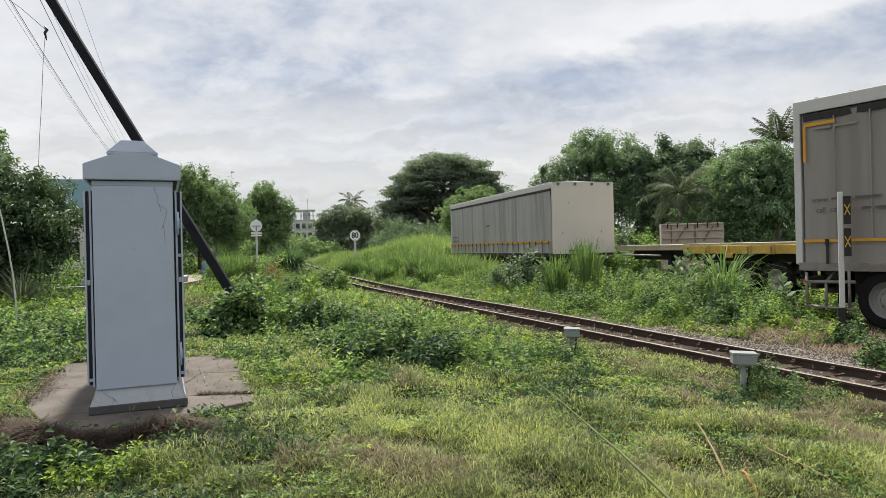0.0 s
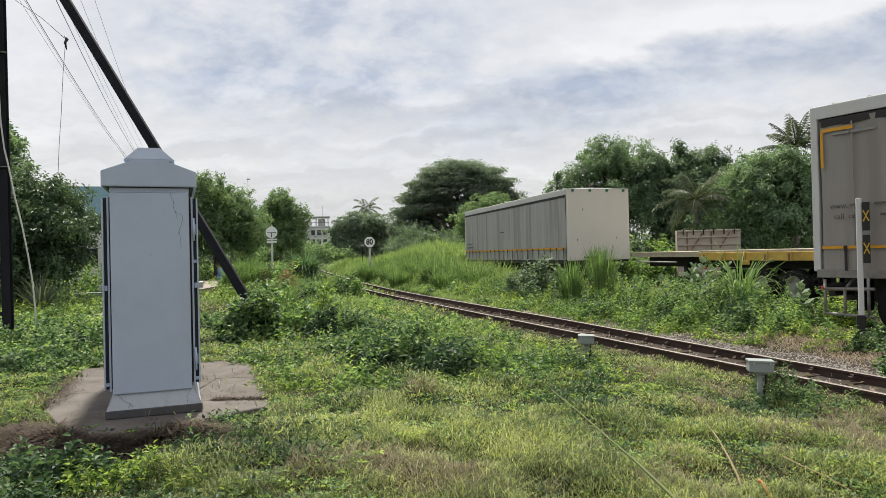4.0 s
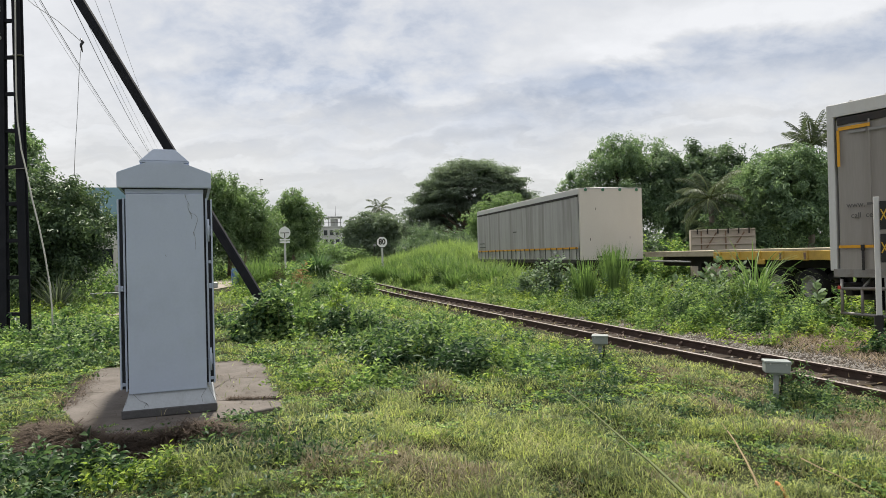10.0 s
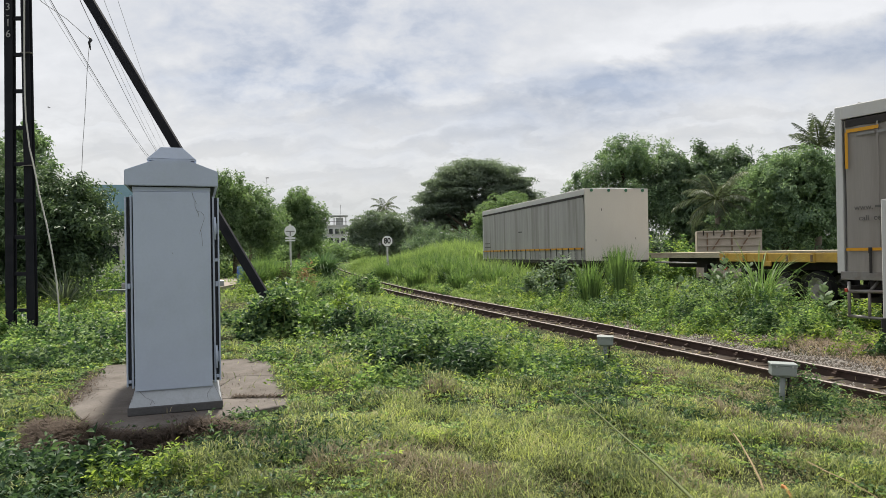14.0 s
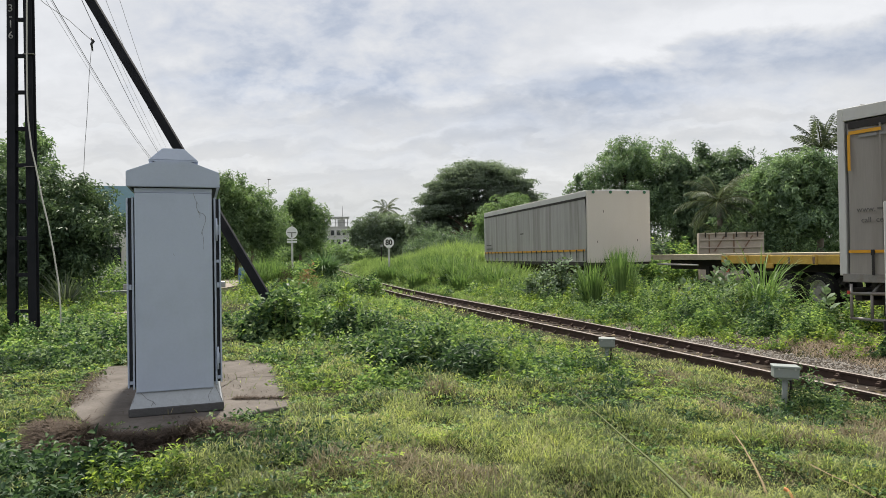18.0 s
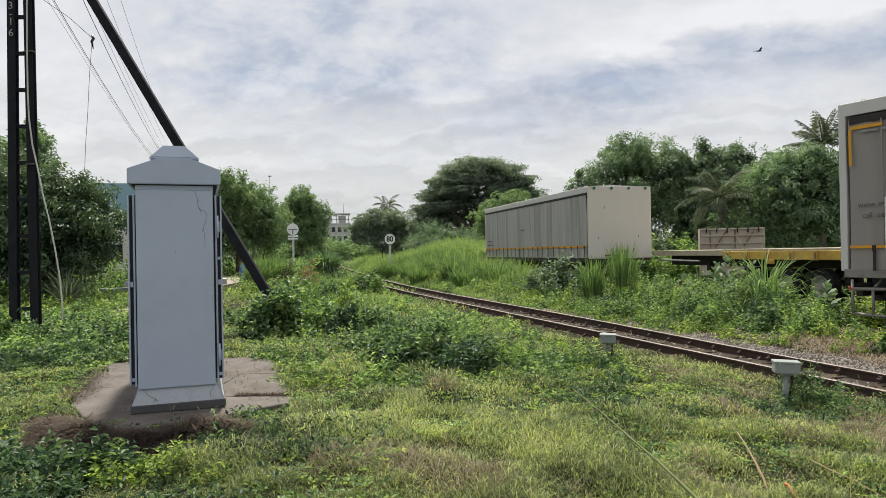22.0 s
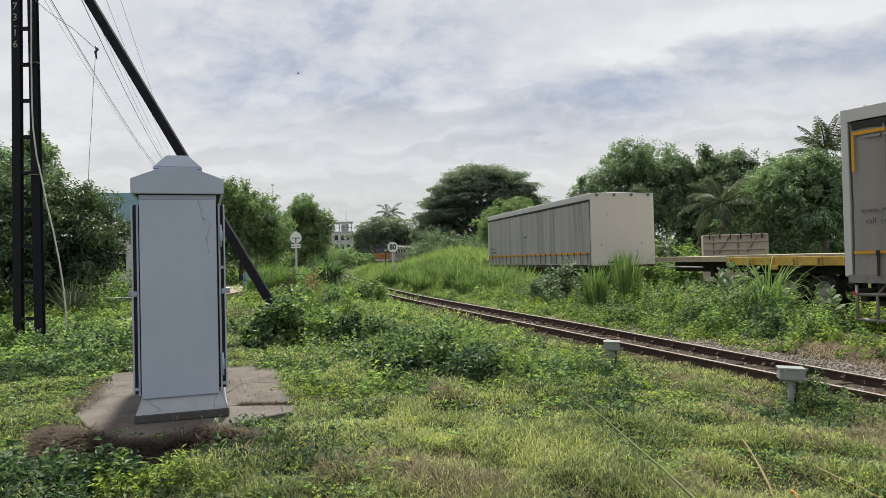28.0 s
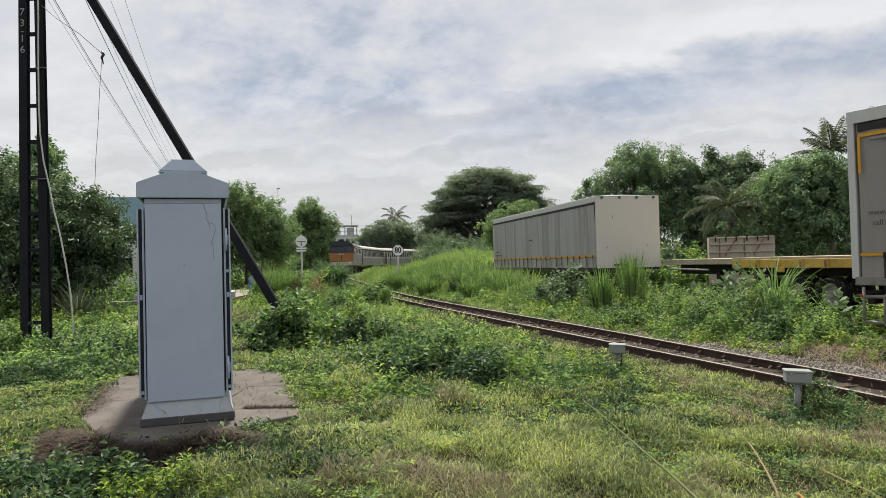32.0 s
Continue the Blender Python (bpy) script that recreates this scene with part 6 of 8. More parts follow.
def scatter_lawn_weeds():
    """Rosettes of small broad-leaved weeds low in the grass."""
    k = 6
    m = 26000
    y = 3.7 + 15 * RNG.random(m) ** 1.5
    x = (RNG.random(m) * 2 - 1) * (1.5 + y * 0.7)
    f = value_noise(x, y, 0.7, 31) * 0.5 + value_noise(x, y, 2.2, 32) * 0.3 + value_noise(x, y, 0.3, 33) * 0.2
    keep = (f + RNG.normal(0, 0.07, m) > 0.45) & (side_of_track(x, y) < -1.3) & ~on_slab(x, y) & ~((y < 5.5) & (x > -3.4) & (x < -1.3))
    keep &= RNG.random(m) > 0.75 * smooth(-3.6, -1.8, side_of_track(x, y)) * smooth(22, 13, y)
    x, y, f = x[keep], y[keep], f[keep]
    m = len(x)
    turn = np.tile(np.arange(k) * 2.4, m) + np.repeat(RNG.uniform(0, 6.28, m), k)
    size = np.repeat(RNG.uniform(0.018, 0.046, m) * (np.maximum(y, 4) / 5) ** 0.5, k)
    z = np.repeat(ground_z(x, y) + 0.015 + 0.085 * tussock(x, y) * RNG.random(m) + 0.05 * RNG.random(m) ** 2, k)
    P = np.stack([np.repeat(x, k) + np.cos(turn) * size * 0.3, np.repeat(y, k) + np.sin(turn) * size * 0.3, z], 1)
    n = len(P)
    d = unit(np.stack([np.cos(turn), np.sin(turn), RNG.uniform(0.0, 0.9, n)], 1))
    nrm = unit(np.c_[RNG.normal(size=(n, 2)) * 0.35, np.ones(n)])
    ln = size * RNG.uniform(0.7, 1.2, n)
    pick = np.repeat(RNG.random(m), k)
    for lo, hi, mat, label in ((0, 0.42, M["vine"], "low mid-green broad-leaved weeds among the grass"), (0.42, 0.72, M["weed"], "low dark broad-leaved weeds among the grass"),
                               (0.72, 1.01, M["bright"], "low yellow-green broad-leaved weeds among the grass")):
        q = (pick >= lo) & (pick < hi)
        v, t = leaf_arrays(P[q], d[q], nrm[q], ln[q], ln[q] * 0.5)
        tagged(new("ground_weeds", tri_mesh("ground_weeds", v, t, mat)), label, "weeds", kind="stuff")


def milkweed(x, y, h, n, label):
    """Upright stems with opposite pairs of large cupped leaves, smaller towards the top."""
    gz = float(ground_z(x, y))
    s = thing("milkweed", pose(x, y, gz), label, "shrub", "milkweeds")
    pairs = []
    for _ in range(n):
        a = RNG.uniform(0, 6.28)
        root, top = Vector((0.12 * math.cos(a), 0.12 * math.sin(a), -0.05)), Vector((0.42 * math.cos(a), 0.42 * math.sin(a), h * RNG.uniform(0.72, 1.05)))
        part("stem", tube(B(), [root, root.lerp(top, 0.5) + Vector((0, 0, 0.06)), top], [0.011, 0.008, 0.005], 5), M["stem"], s)
        f = np.linspace(0.08, 1.0, 8)
        p = np.array(root)[None] * (1 - f[:, None]) + np.array(top)[None] * f[:, None]
        for sg in (0, math.pi):
            b = a + 1.0 + sg + np.arange(8) * 1.57 + RNG.normal(0, 0.2, 8)
            d = np.stack([np.cos(b), np.sin(b), 0.35 + 0.9 * f], 1)
            nrm = np.stack([-np.cos(b) * 0.8, -np.sin(b) * 0.8, np.ones(8)], 1) + RNG.normal(0, 0.3, (8, 3))
            ln = 0.29 * (1.1 - 0.55 * f ** 3) * RNG.uniform(0.85, 1.1, 8)
            pairs.append(oval_arrays(p, d, nrm, ln, ln * 0.56))
    v, t = merged(pairs)
    o = tagged(new("foliage", tri_mesh("foliage", v, t, M["silver"])), kind="stuff")
    o.parent = s


def weed_bank(name, spots, mat, label, size, per, ratio=0.55):
    """Many small domes of leaves grown into one another."""
    pairs = []
    for x, y, rx, ry, h in spots:
        gz = float(ground_z(x, y))
        n = int(per * rx * ry * (0.6 + h))
        pairs.append(leafy(n, (x, y, gz - 0.05), (rx, ry, h), size, ratio, 0.4))
    v, t = merged(pairs)
    return tagged(new(name, tri_mesh(name, v, t, mat)), label, "weeds", kind="stuff")


def plant_weeds():
    r = random.Random(5)
    # creeping vines by the pole
    spots = []
    for _ in range(85):
        x, y = r.uniform(-14, -4.4), r.uniform(9.8, 16.5)
        if x > -4.9 and y < 10.4 or x < -0.72 * y - 1.5:
            continue
        spots.append((x, y, r.uniform(0.5, 0.9), r.uniform(0.5, 0.9), r.uniform(0.22, 0.46) * (1.0 if y > 11 else 0.75)))
    u = random.Random(63)
    spots += [(u.uniform(-9.4, -5.4), u.uniform(11.9, 13.0), u.uniform(0.35, 0.6), u.uniform(0.3, 0.5), u.uniform(0.42, 0.62)) for _ in range(22)]
    weed_bank("vine_carpet", spots[::2], M["vine"], "dense carpet of green creeping vines", 0.09, 1600, 0.75)
    weed_bank("vine_carpet", spots[1::2], M["weed"], "dense carpet of darker creeping vines", 0.085, 1500, 0.72)
    q = random.Random(90)
    spots = [(q.uniform(-12.6, -9.6), q.uniform(17.5, 26.0), q.uniform(0.4, 0.8), q.uniform(0.4, 0.8), q.uniform(0.2, 0.5)) for _ in range(46)]
    weed_bank("open_weeds", spots[::2], M["vine"], "sunlit green weeds in the open by the footpath", 0.1, 800, 0.6)
    weed_bank("open_weeds", spots[1::2], M["bright"], "sunlit yellow-green weeds in the open by the footpath", 0.1, 800, 0.45)
    # ground cover beside the concrete pad
    q = random.Random(44)
    spots = []
    for _ in range(150):
        x, y = q.uniform(-7.6, -3.7), q.uniform(5.6, 10.2)
        if x > -3.75 - 0.30 * (y - 6.4) or x < -0.70 * y - 0.6:
            continue
        spots.append((x, y, q.uniform(0.2, 0.42), q.uniform(0.18, 0.32), q.uniform(0.09, 0.18) + 0.16 * max(0.0, (y - 8.2) / 2.0)))
    weed_bank("ground_cover", spots[::2], M["weed_dark"], "low dark green ground cover beside the concrete pad", 0.06, 2600, 0.5)
    weed_bank("ground_cover", spots[1::2], M["weed"], "low leafy ground cover beside the concrete pad", 0.06, 2600, 0.5)
    # bank of weeds beyond the track, in front of the trailers
    spots = []
    for _ in range(190):
        t = r.random()
        y = 11.6 + 17 * t
        lo = 1.75 if y > 13.5 else 2.5
        x = np.interp(y, ROW_Y, LINE[:, 0]) + r.uniform(lo, 4.7 + 0.4 * (1 - t))
        if y < 12.6 and x > 6.7:
            continue
        back = (x - np.interp(y, ROW_Y, LINE[:, 0]) - lo) / 3.0
        spots.append((x, y, r.uniform(0.25, 0.5), r.uniform(0.25, 0.5), r.uniform(0.22, 0.55) + 0.42 * back))
    weed_bank("trackside_weeds", spots[::2], M["vine"], "bank of leafy green weeds beside the track", 0.08, 3300)
    weed_bank("trackside_weeds", spots[1::4], M["weed"], "bank of darker leafy weeds beside the track", 0.08, 3200)
    weed_bank("trackside_weeds", spots[3::4], M["bright"], "bank of yellow-green leafy weeds beside the track", 0.08, 3200, 0.5)
    spots = []
    for _ in range(60):
        y = r.uniform(24.5, 36)
        x = np.interp(y, ROW_Y, LINE[:, 0]) + r.uniform(1.9, 5.0)
        spots.append((x, y, r.uniform(0.3, 0.55), r.uniform(0.3, 0.5), r.uniform(0.25, 0.6)))
    weed_bank("bank_weeds", spots[::2], M["vine"], "leafy weeds at the foot of the grassy bank", 0.11, 800)
    weed_bank("bank_weeds", spots[1::2], M["bright"], "yellow-green weeds at the foot of the grassy bank", 0.11, 800, 0.45)
    q = random.Random(33)
    spots = []
    for _ in range(120):
        y = q.uniform(28, 50)
        x = float(np.interp(y, ROW_Y, LINE[:, 0])) + q.uniform(1.5, 7.5)
        if x > 2.0 and y < 42:
            continue
        spots.append((x, y, q.uniform(0.3, 0.7), q.uniform(0.3, 0.6), q.uniform(0.3, 0.9)))
    weed_bank("mound_weeds", spots[::2], M["vine"], "leafy weeds among the tall grass of the bank", 0.15, 420, 0.5)
    weed_bank("mound_weeds", spots[1::2], M["weed"], "darker leafy weeds among the tall grass of the bank", 0.15, 420, 0.5)
    spots = []
    for _ in range(96):
        y = r.uniform(10.4, 22.5)
        x = np.interp(y, ROW_Y, LINE[:, 0]) + r.uniform(1.05, 2.3) + 0.75 * smooth(13.0, 10.4, y)
        spots.append((x, y, r.uniform(0.18, 0.36), r.uniform(0.18, 0.32), r.uniform(0.12, 0.42)))
    weed_bank("edge_weeds", spots[::2], M["vine"], "leafy weeds at the edge of the gravel", 0.085, 2300)
    weed_bank("edge_weeds", spots[1::2], M["bright"], "yellow-green weeds at the edge of the gravel", 0.085, 2300, 0.42)
    # darker bramble among them
    spots = [(x + r.uniform(-0.2, 0.2), y + r.uniform(-0.2, 0.2), 0.45, 0.4, h) for x, y, h in
             ((5.6, 15.2, 0.95), (6.0, 14.0, 0.9), (5.2, 16.6, 0.95), (4.6, 18.2, 0.8), (6.4, 13.0, 0.75), (4.2, 20.0, 0.75), (3.6, 21.6, 0.7), (6.7, 14.8, 1.1))]
    weed_bank("dark_weeds", spots, M["weed"], "darker leafy weeds in the bank", 0.09, 2200)
    # low mixed growth on the left of the line, up to the signs
    spots = []
    for _ in range(110):
        y = r.uniform(13.5, 38)
        x = np.interp(y, ROW_Y, LINE[:, 0]) - r.uniform(1.5, 7.5)
        q = r.uniform(0.4, 0.9)
        spots.append((x, y, q, r.uniform(0.4, 0.9), float(low_enough(x + q, y, r.uniform(0.1, 0.36) + 0.010 * y))))
    weed_bank("verge_weeds", spots[::2], M["vine"], "mixed green growth on the verge left of the line", 0.11, 600)
    weed_bank("verge_weeds", spots[1::2], M["bright"], "yellow-green growth on the verge left of the line", 0.11, 560, 0.45)
    spots = []
    for _ in range(70):
        y = r.uniform(36, 72)
        x = np.interp(y, ROW_Y, LINE[:, 0]) - r.uniform(2.0, 14)
        if y < 47 and x < -9.6:
            continue
        spots.append((x, y, r.uniform(0.8, 1.6), r.uniform(0.8, 1.6), r.uniform(0.5, 1.2)))
    weed_bank("far_verge_weeds", spots, M["vine"], "rank green growth beyond the signs", 0.28, 110)
    # single clumps in the lawn
    for x, y, rx, ry, h, n, size in ((-0.35, 9.15, 0.70, 0.5, 0.50, 5200, 0.08), (0.35, 8.9, 0.65, 0.45, 0.40, 4200, 0.08), (-1.15, 10.2, 0.55, 0.45, 0.42, 2800, 0.08),
                                     (-0.6, 11.1, 0.55, 0.45, 0.45, 2600, 0.09), (0.28, 8.42, 0.55, 0.38, 0.40, 3000, 0.085), (-0.55, 8.75, 0.4, 0.32, 0.36, 1500, 0.085), (-1.25, 12.9, 0.5, 0.45, 0.5, 2000, 0.09)):
        shrub("weed_clump", x, y, (rx, ry, h), int(n * 0.7), size * 1.3, M["weed_dark"] if h < 0.42 else M["weed"], "leafy dark green weed clump in the lawn", ratio=0.42)
    spots = [(r.uniform(-3.0, 1.5), r.uniform(9.0, 14.0), r.uniform(0.2, 0.42), r.uniform(0.2, 0.42), r.uniform(0.10, 0.34)) for _ in range(64)]
    spots += [(r.uniform(0.3, 2.3), r.uniform(7.7, 11.2), r.uniform(0.2, 0.4), r.uniform(0.2, 0.35), r.uniform(0.10, 0.27)) for _ in range(36)]
    spots = [(*q[:4], float(low_enough(q[0] + q[2] * 0.6, q[1], q[4]))) for q in spots if side_of_track(q[0], q[1]) < -1.5]
    q = random.Random(71)
    more = [(q.uniform(-1.9, 2.4), q.uniform(7.6, 13.0), q.uniform(0.22, 0.42), q.uniform(0.2, 0.34), q.choice((0.10, 0.16, 0.28, 0.46))) for _ in range(64)]
    spots += [(*u[:4], float(low_enough(u[0] + u[2] * 0.6, u[1], u[4]))) for u in more if side_of_track(u[0], u[1]) < -2.0]
    weed_bank("lawn_weed_patch", spots[::3], M["vine"], "spreading patch of mid-green leafy weeds in the lawn", 0.075, 3000)
    weed_bank("lawn_weed_patch", spots[1::3], M["weed"], "spreading patch of dark leafy weeds in the lawn", 0.07, 2800, 0.45)
    weed_bank("lawn_weed_patch", spots[2::3], M["bright"], "spreading patch of yellow-green leafy weeds in the lawn", 0.07, 2800, 0.5)
    spots = [(r.uniform(-2.0, 2.5), r.uniform(7.0, 9.8), r.uniform(0.18, 0.36), r.uniform(0.15, 0.3), r.uniform(0.06, 0.15)) for _ in range(80)]
    for _ in range(46):
        y = r.uniform(11.0, 24.0)
        x = float(np.interp(y, ROW_Y, LINE[:, 0])) - r.uniform(1.4, 3.4)
        spots.append((x, y, r.uniform(0.25, 0.5), r.uniform(0.25, 0.5), float(low_enough(x, y, r.uniform(0.08, 0.25)))))
    spots = [q for q in spots if side_of_track(q[0], q[1]) < -1.2 and not on_slab(q[0], q[1])]
    weed_bank("low_weeds", spots[::2], M["vine"], "low leafy ground cover among the grass", 0.055, 3200, 0.5)
    weed_bank("low_weeds", spots[1::2], M["bright"], "low yellow-green ground cover among the grass", 0.055, 3200, 0.5)
    for x, y, h in ((-2.2, 13.6, 0.6), (-1.0, 11.8, 0.5), (-0.2, 12.3, 0.55), (0.5, 9.9, 0.4), (-1.5, 13.2, 0.6), (0.1, 10.6, 0.4), (1.0, 9.4, 0.35), (-2.6, 14.8, 0.7)):
        grass_clump("long_blade_grass", x, y, float(low_enough(x, y, h)), 90, 0.22, 0.016, M["clump"], "loose long-bladed grass among the weeds", 0.6, 0.8)
    for x, y, rx, h, n in ((1.48, 6.15, 0.30, 0.20, 900), (2.15, 6.05, 0.38, 0.17, 900), (1.75, 7.15, 0.24, 0.18, 600), (1.25, 6.7, 0.25, 0.15, 500), (2.55, 6.35, 0.4, 0.14, 800), (0.55, 6.15, 0.3, 0.13, 600), (-0.75, 6.9, 0.35, 0.2, 800), (0.6, 8.3, 0.35, 0.2, 700), (1.95, 8.7, 0.2, 0.30, 600), (0.85, 7.7, 0.4, 0.14, 700),
                           (2.75, 5.75, 0.35, 0.14, 500), (0.15, 6.9, 0.35, 0.12, 500), (3.1, 6.6, 0.3, 0.13, 420), (-0.2, 7.6, 0.3, 0.15, 420), (2.9, 4.9, 0.25, 0.13, 350)):
        shrub("small_weed", x, y, (rx, rx * 0.75, h), n, 0.06, M["weed_dark"], "low dark green weed tuft in the lawn", ratio=0.35)
    q = random.Random(15)
    spots = []
    for _ in range(95):
        y = 4.1 + 5.2 * q.random() ** 1.2
        x = q.uniform(-1.1 - 0.05 * y, 0.66 * y)
        if side_of_track(x, y) < -1.0 and not on_slab(x, y):
            spots.append((x, y, q.uniform(0.12, 0.32), q.uniform(0.08, 0.18), q.uniform(0.05, 0.12)))
    # darker leaf mats, set at random, imitate shaded hollows
    weed_bank("lawn_mats", spots[::2], M["weed_dark"], "low dark weed mats standing in for shaded hollows of the lawn", 0.045, 5200, 0.4)
    weed_bank("lawn_mats", spots[1::2], M["weed"], "low leafy mats of weeds in the lawn", 0.045, 5200, 0.45)
    # dark tufts of coarse grass
    for x, y, h, sp in ((1.55, 6.0, 0.24, 0.2), (1.65, 6.1, 0.2, 0.18), (2.2, 5.9, 0.16, 0.2), (2.45, 5.85, 0.15, 0.2), (2.75, 5.75, 0.16, 0.22), (3.3, 6.1, 0.16, 0.22), (3.0, 6.4, 0.15, 0.2), (0.95, 4.9, 0.14, 0.15), (0.1, 4.6, 0.14, 0.16),
                        (2.0, 7.8, 0.24, 0.16), (3.5, 5.9, 0.15, 0.2), (-1.5, 5.6, 0.2, 0.22), (-1.3, 5.9, 0.2, 0.2), (-1.6, 5.2, 0.18, 0.2), (-1.15, 5.5, 0.17, 0.2), (2.4, 5.0, 0.15, 0.2), (2.9, 4.7, 0.16, 0.2)):
        grass_clump("coarse_grass_tuft", x, y, h, 230, sp, 0.009, M["weed_dark"], "dark green tuft of coarse grass in the lawn", 0.8, 0.9, "coarse grass tufts")
    q = random.Random(52)
    for _ in range(26):
        x, y = q.uniform(-1.95, -0.75), q.uniform(4.9, 5.7)
        grass_clump("coarse_grass_tuft", x, y, q.uniform(0.16, 0.26), 150, 0.17, 0.010, M["rank"], "dark green tuft of rank grass beside the dead brush", 0.9, 0.9, "coarse grass tufts")
    # rank weeds before the concrete pad
    spots = [(r.uniform(-1.9, -0.5), r.uniform(5.1, 5.75), r.uniform(0.16, 0.3), r.uniform(0.12, 0.22), r.uniform(0.10, 0.22)) for _ in range(26)]
    spots += [(-2.25 + 0.85 * f + r.uniform(-0.08, 0.08), 5.82 + 0.86 * f + r.uniform(-0.12, 0.06), r.uniform(0.12, 0.2), r.uniform(0.10, 0.16), r.uniform(0.10, 0.19)) for f in [k / 17 for k in range(18)]]
    mound = [(r.uniform(-1.95, -0.75), r.uniform(5.35, 6.05), r.uniform(0.14, 0.26), r.uniform(0.12, 0.2), r.uniform(0.13, 0.24)) for _ in range(26)]
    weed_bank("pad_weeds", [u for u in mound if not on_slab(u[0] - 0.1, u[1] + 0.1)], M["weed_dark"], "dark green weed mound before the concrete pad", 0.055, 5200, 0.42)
    # rank weeds whose dark leaves double as painted shade patches
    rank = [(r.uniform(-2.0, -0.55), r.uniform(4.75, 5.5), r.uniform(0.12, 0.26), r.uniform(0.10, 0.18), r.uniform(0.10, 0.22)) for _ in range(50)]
    weed_bank("pad_weeds", rank, M["weed_dark"], "rank dark green growth beside the dead brush, also standing in for shade", 0.06, 4600, 0.36)
    weed_bank("pad_weeds", spots, M["weed"], "dark green weeds before the concrete pad", 0.07, 5200, 0.42)
    # dead brush heaped along the pad's edge
    n = 13000
    x = np.where(RNG.random(n) < 0.85, RNG.uniform(-3.55, -1.65, n), RNG.uniform(-3.85, -1.3, n))
    y = heap_line(x) + RNG.normal(0, 0.13, n)
    hump = (0.14 * np.exp(-((y - heap_line(x)) / 0.17) ** 2) + 0.02) * (0.35 + value_noise(x, y, 0.33, 77)) * smooth(-3.9, -3.3, x) * smooth(-1.3, -1.8, x)
    a = RNG.uniform(0, 2 * math.pi, n)
    p = np.stack([x, y, ground_z(x, y) + hump * RNG.random(n)], 1)
    # litter along the pad's left edge, its seam and here and there on it
    m = 2200
    f = RNG.random(m)
    lx = np.where(f < 0.5, -3.78 - 1.7 * f + RNG.normal(0, 0.07, m), np.where(f < 0.8, RNG.uniform(-2.2, -1.55, m), RNG.uniform(-4.2, -1.6, m)))
    ly = np.where(f < 0.5, 6.95 + 4.4 * f + RNG.normal(0, 0.1, m), np.where(f < 0.8, 7.2 + RNG.normal(0, 0.03, m), RNG.uniform(6.0, 9.4, m)))
    ok = (f < 0.8) | on_slab(lx, ly)
    lx, ly = lx[ok], ly[ok]
    p = np.concatenate([p, np.stack([lx, ly, np.full(len(lx), 0.148)], 1)])
    a = np.concatenate([a, RNG.uniform(0, 2 * math.pi, len(lx))])
    n = len(p)
    v, t = blade_arrays(p, np.stack([np.cos(a), np.sin(a)], 1) * RNG.uniform(2.0, 9.0, n)[:, None], RNG.uniform(0.07, 0.26, n) * np.where(np.arange(n) < 13000, 1, 0.45), RNG.uniform(0.003, 0.009, n), RNG.uniform(0.3, 1.2, n))
    tagged(new("dead_brush", tri_mesh("dead_brush", v, t, M["brush"])), "brown dead stems heaped at the pad's edge", "brush", kind="stuff")
    shrub("bushy_creeper", -3.05, 12.6, (0.66, 0.55, 0.85), 4600, 0.12, M["weed"], "dark leafy creeper mounded round the strut's foot", oval=True)
    # paler overlay that paints sunlit leaves onto the dark creeper
    shrub("bushy_creeper", -2.95, 12.35, (0.6, 0.45, 0.78), 1500, 0.10, M["vine"], "leafy creeper round the strut's foot, paler leaves standing in for sunlit ones")
    shrub("bushy_creeper", -2.35, 12.9, (0.55, 0.5, 0.6), 2000, 0.11, M["vine"], "dark leafy creeper mounded beside the strut")
    for x, y, h in ((3.62, 7.1, 0.42), (3.74, 7.0, 0.44), (3.5, 6.85, 0.2), (3.9, 6.85, 0.28), (4.1, 6.6, 0.2), (3.75, 6.6, 0.2), (4.15, 7.15, 0.3), (4.4, 6.95, 0.2), (3.95, 7.2, 0.36)):
        shrub("box_weed", x, y, (0.2, 0.17, h), 520, 0.06, M["weed"], "small weed growing round the junction box post", ratio=0.35)
    shrub("box_weed", 2.42, 9.7, (0.2, 0.2, 0.30), 420, 0.07, M["vine"], "small weed growing round the junction box post", ratio=0.4)
    # young bright plants at the edge of the slab
    spots = [(r.uniform(-4.3, -1.2), r.uniform(3.6, 4.95), r.uniform(0.16, 0.3), r.uniform(0.12, 0.2), r.uniform(0.08, 0.17)) for _ in range(150)]
    # more dark weeds to the left, which also paint the shade of this corner
    spots += [(r.uniform(-4.6, -2.3), r.uniform(3.6, 5.2), r.uniform(0.16, 0.28), r.uniform(0.12, 0.2), r.uniform(0.16, 0.30)) for _ in range(90)]
    weed_bank("corner_weeds", spots, M["weed_dark"], "dark green weeds under the young plants, also standing in for shade", 0.07, 3400, 0.45)
    for x, y, h, n in ((-2.55, 4.65, 0.24, 700), (-2.2, 4.55, 0.27, 700), (-1.85, 4.6, 0.25, 650), (-1.55, 4.5, 0.18, 420), (-2.85, 4.85, 0.2, 500), (-2.35, 4.8, 0.2, 500), (-3.0, 4.6, 0.22, 420), (-3.2, 4.9, 0.18, 320), (-1.95, 4.8, 0.18, 420)):
        if x < -2.3:
            shrub("leafy_weed", x, y, (0.30, 0.24, h * 1.2), n, 0.085, M["weed_dark"], "dark green broad-leaved weeds", group="young plants", ratio=0.5)
        else:
            shrub("young_shrub", x, y, (0.26, 0.2, h), n, 0.055, M["bright"], "bright yellow-green young leafy plants", group="young plants", ratio=0.42)
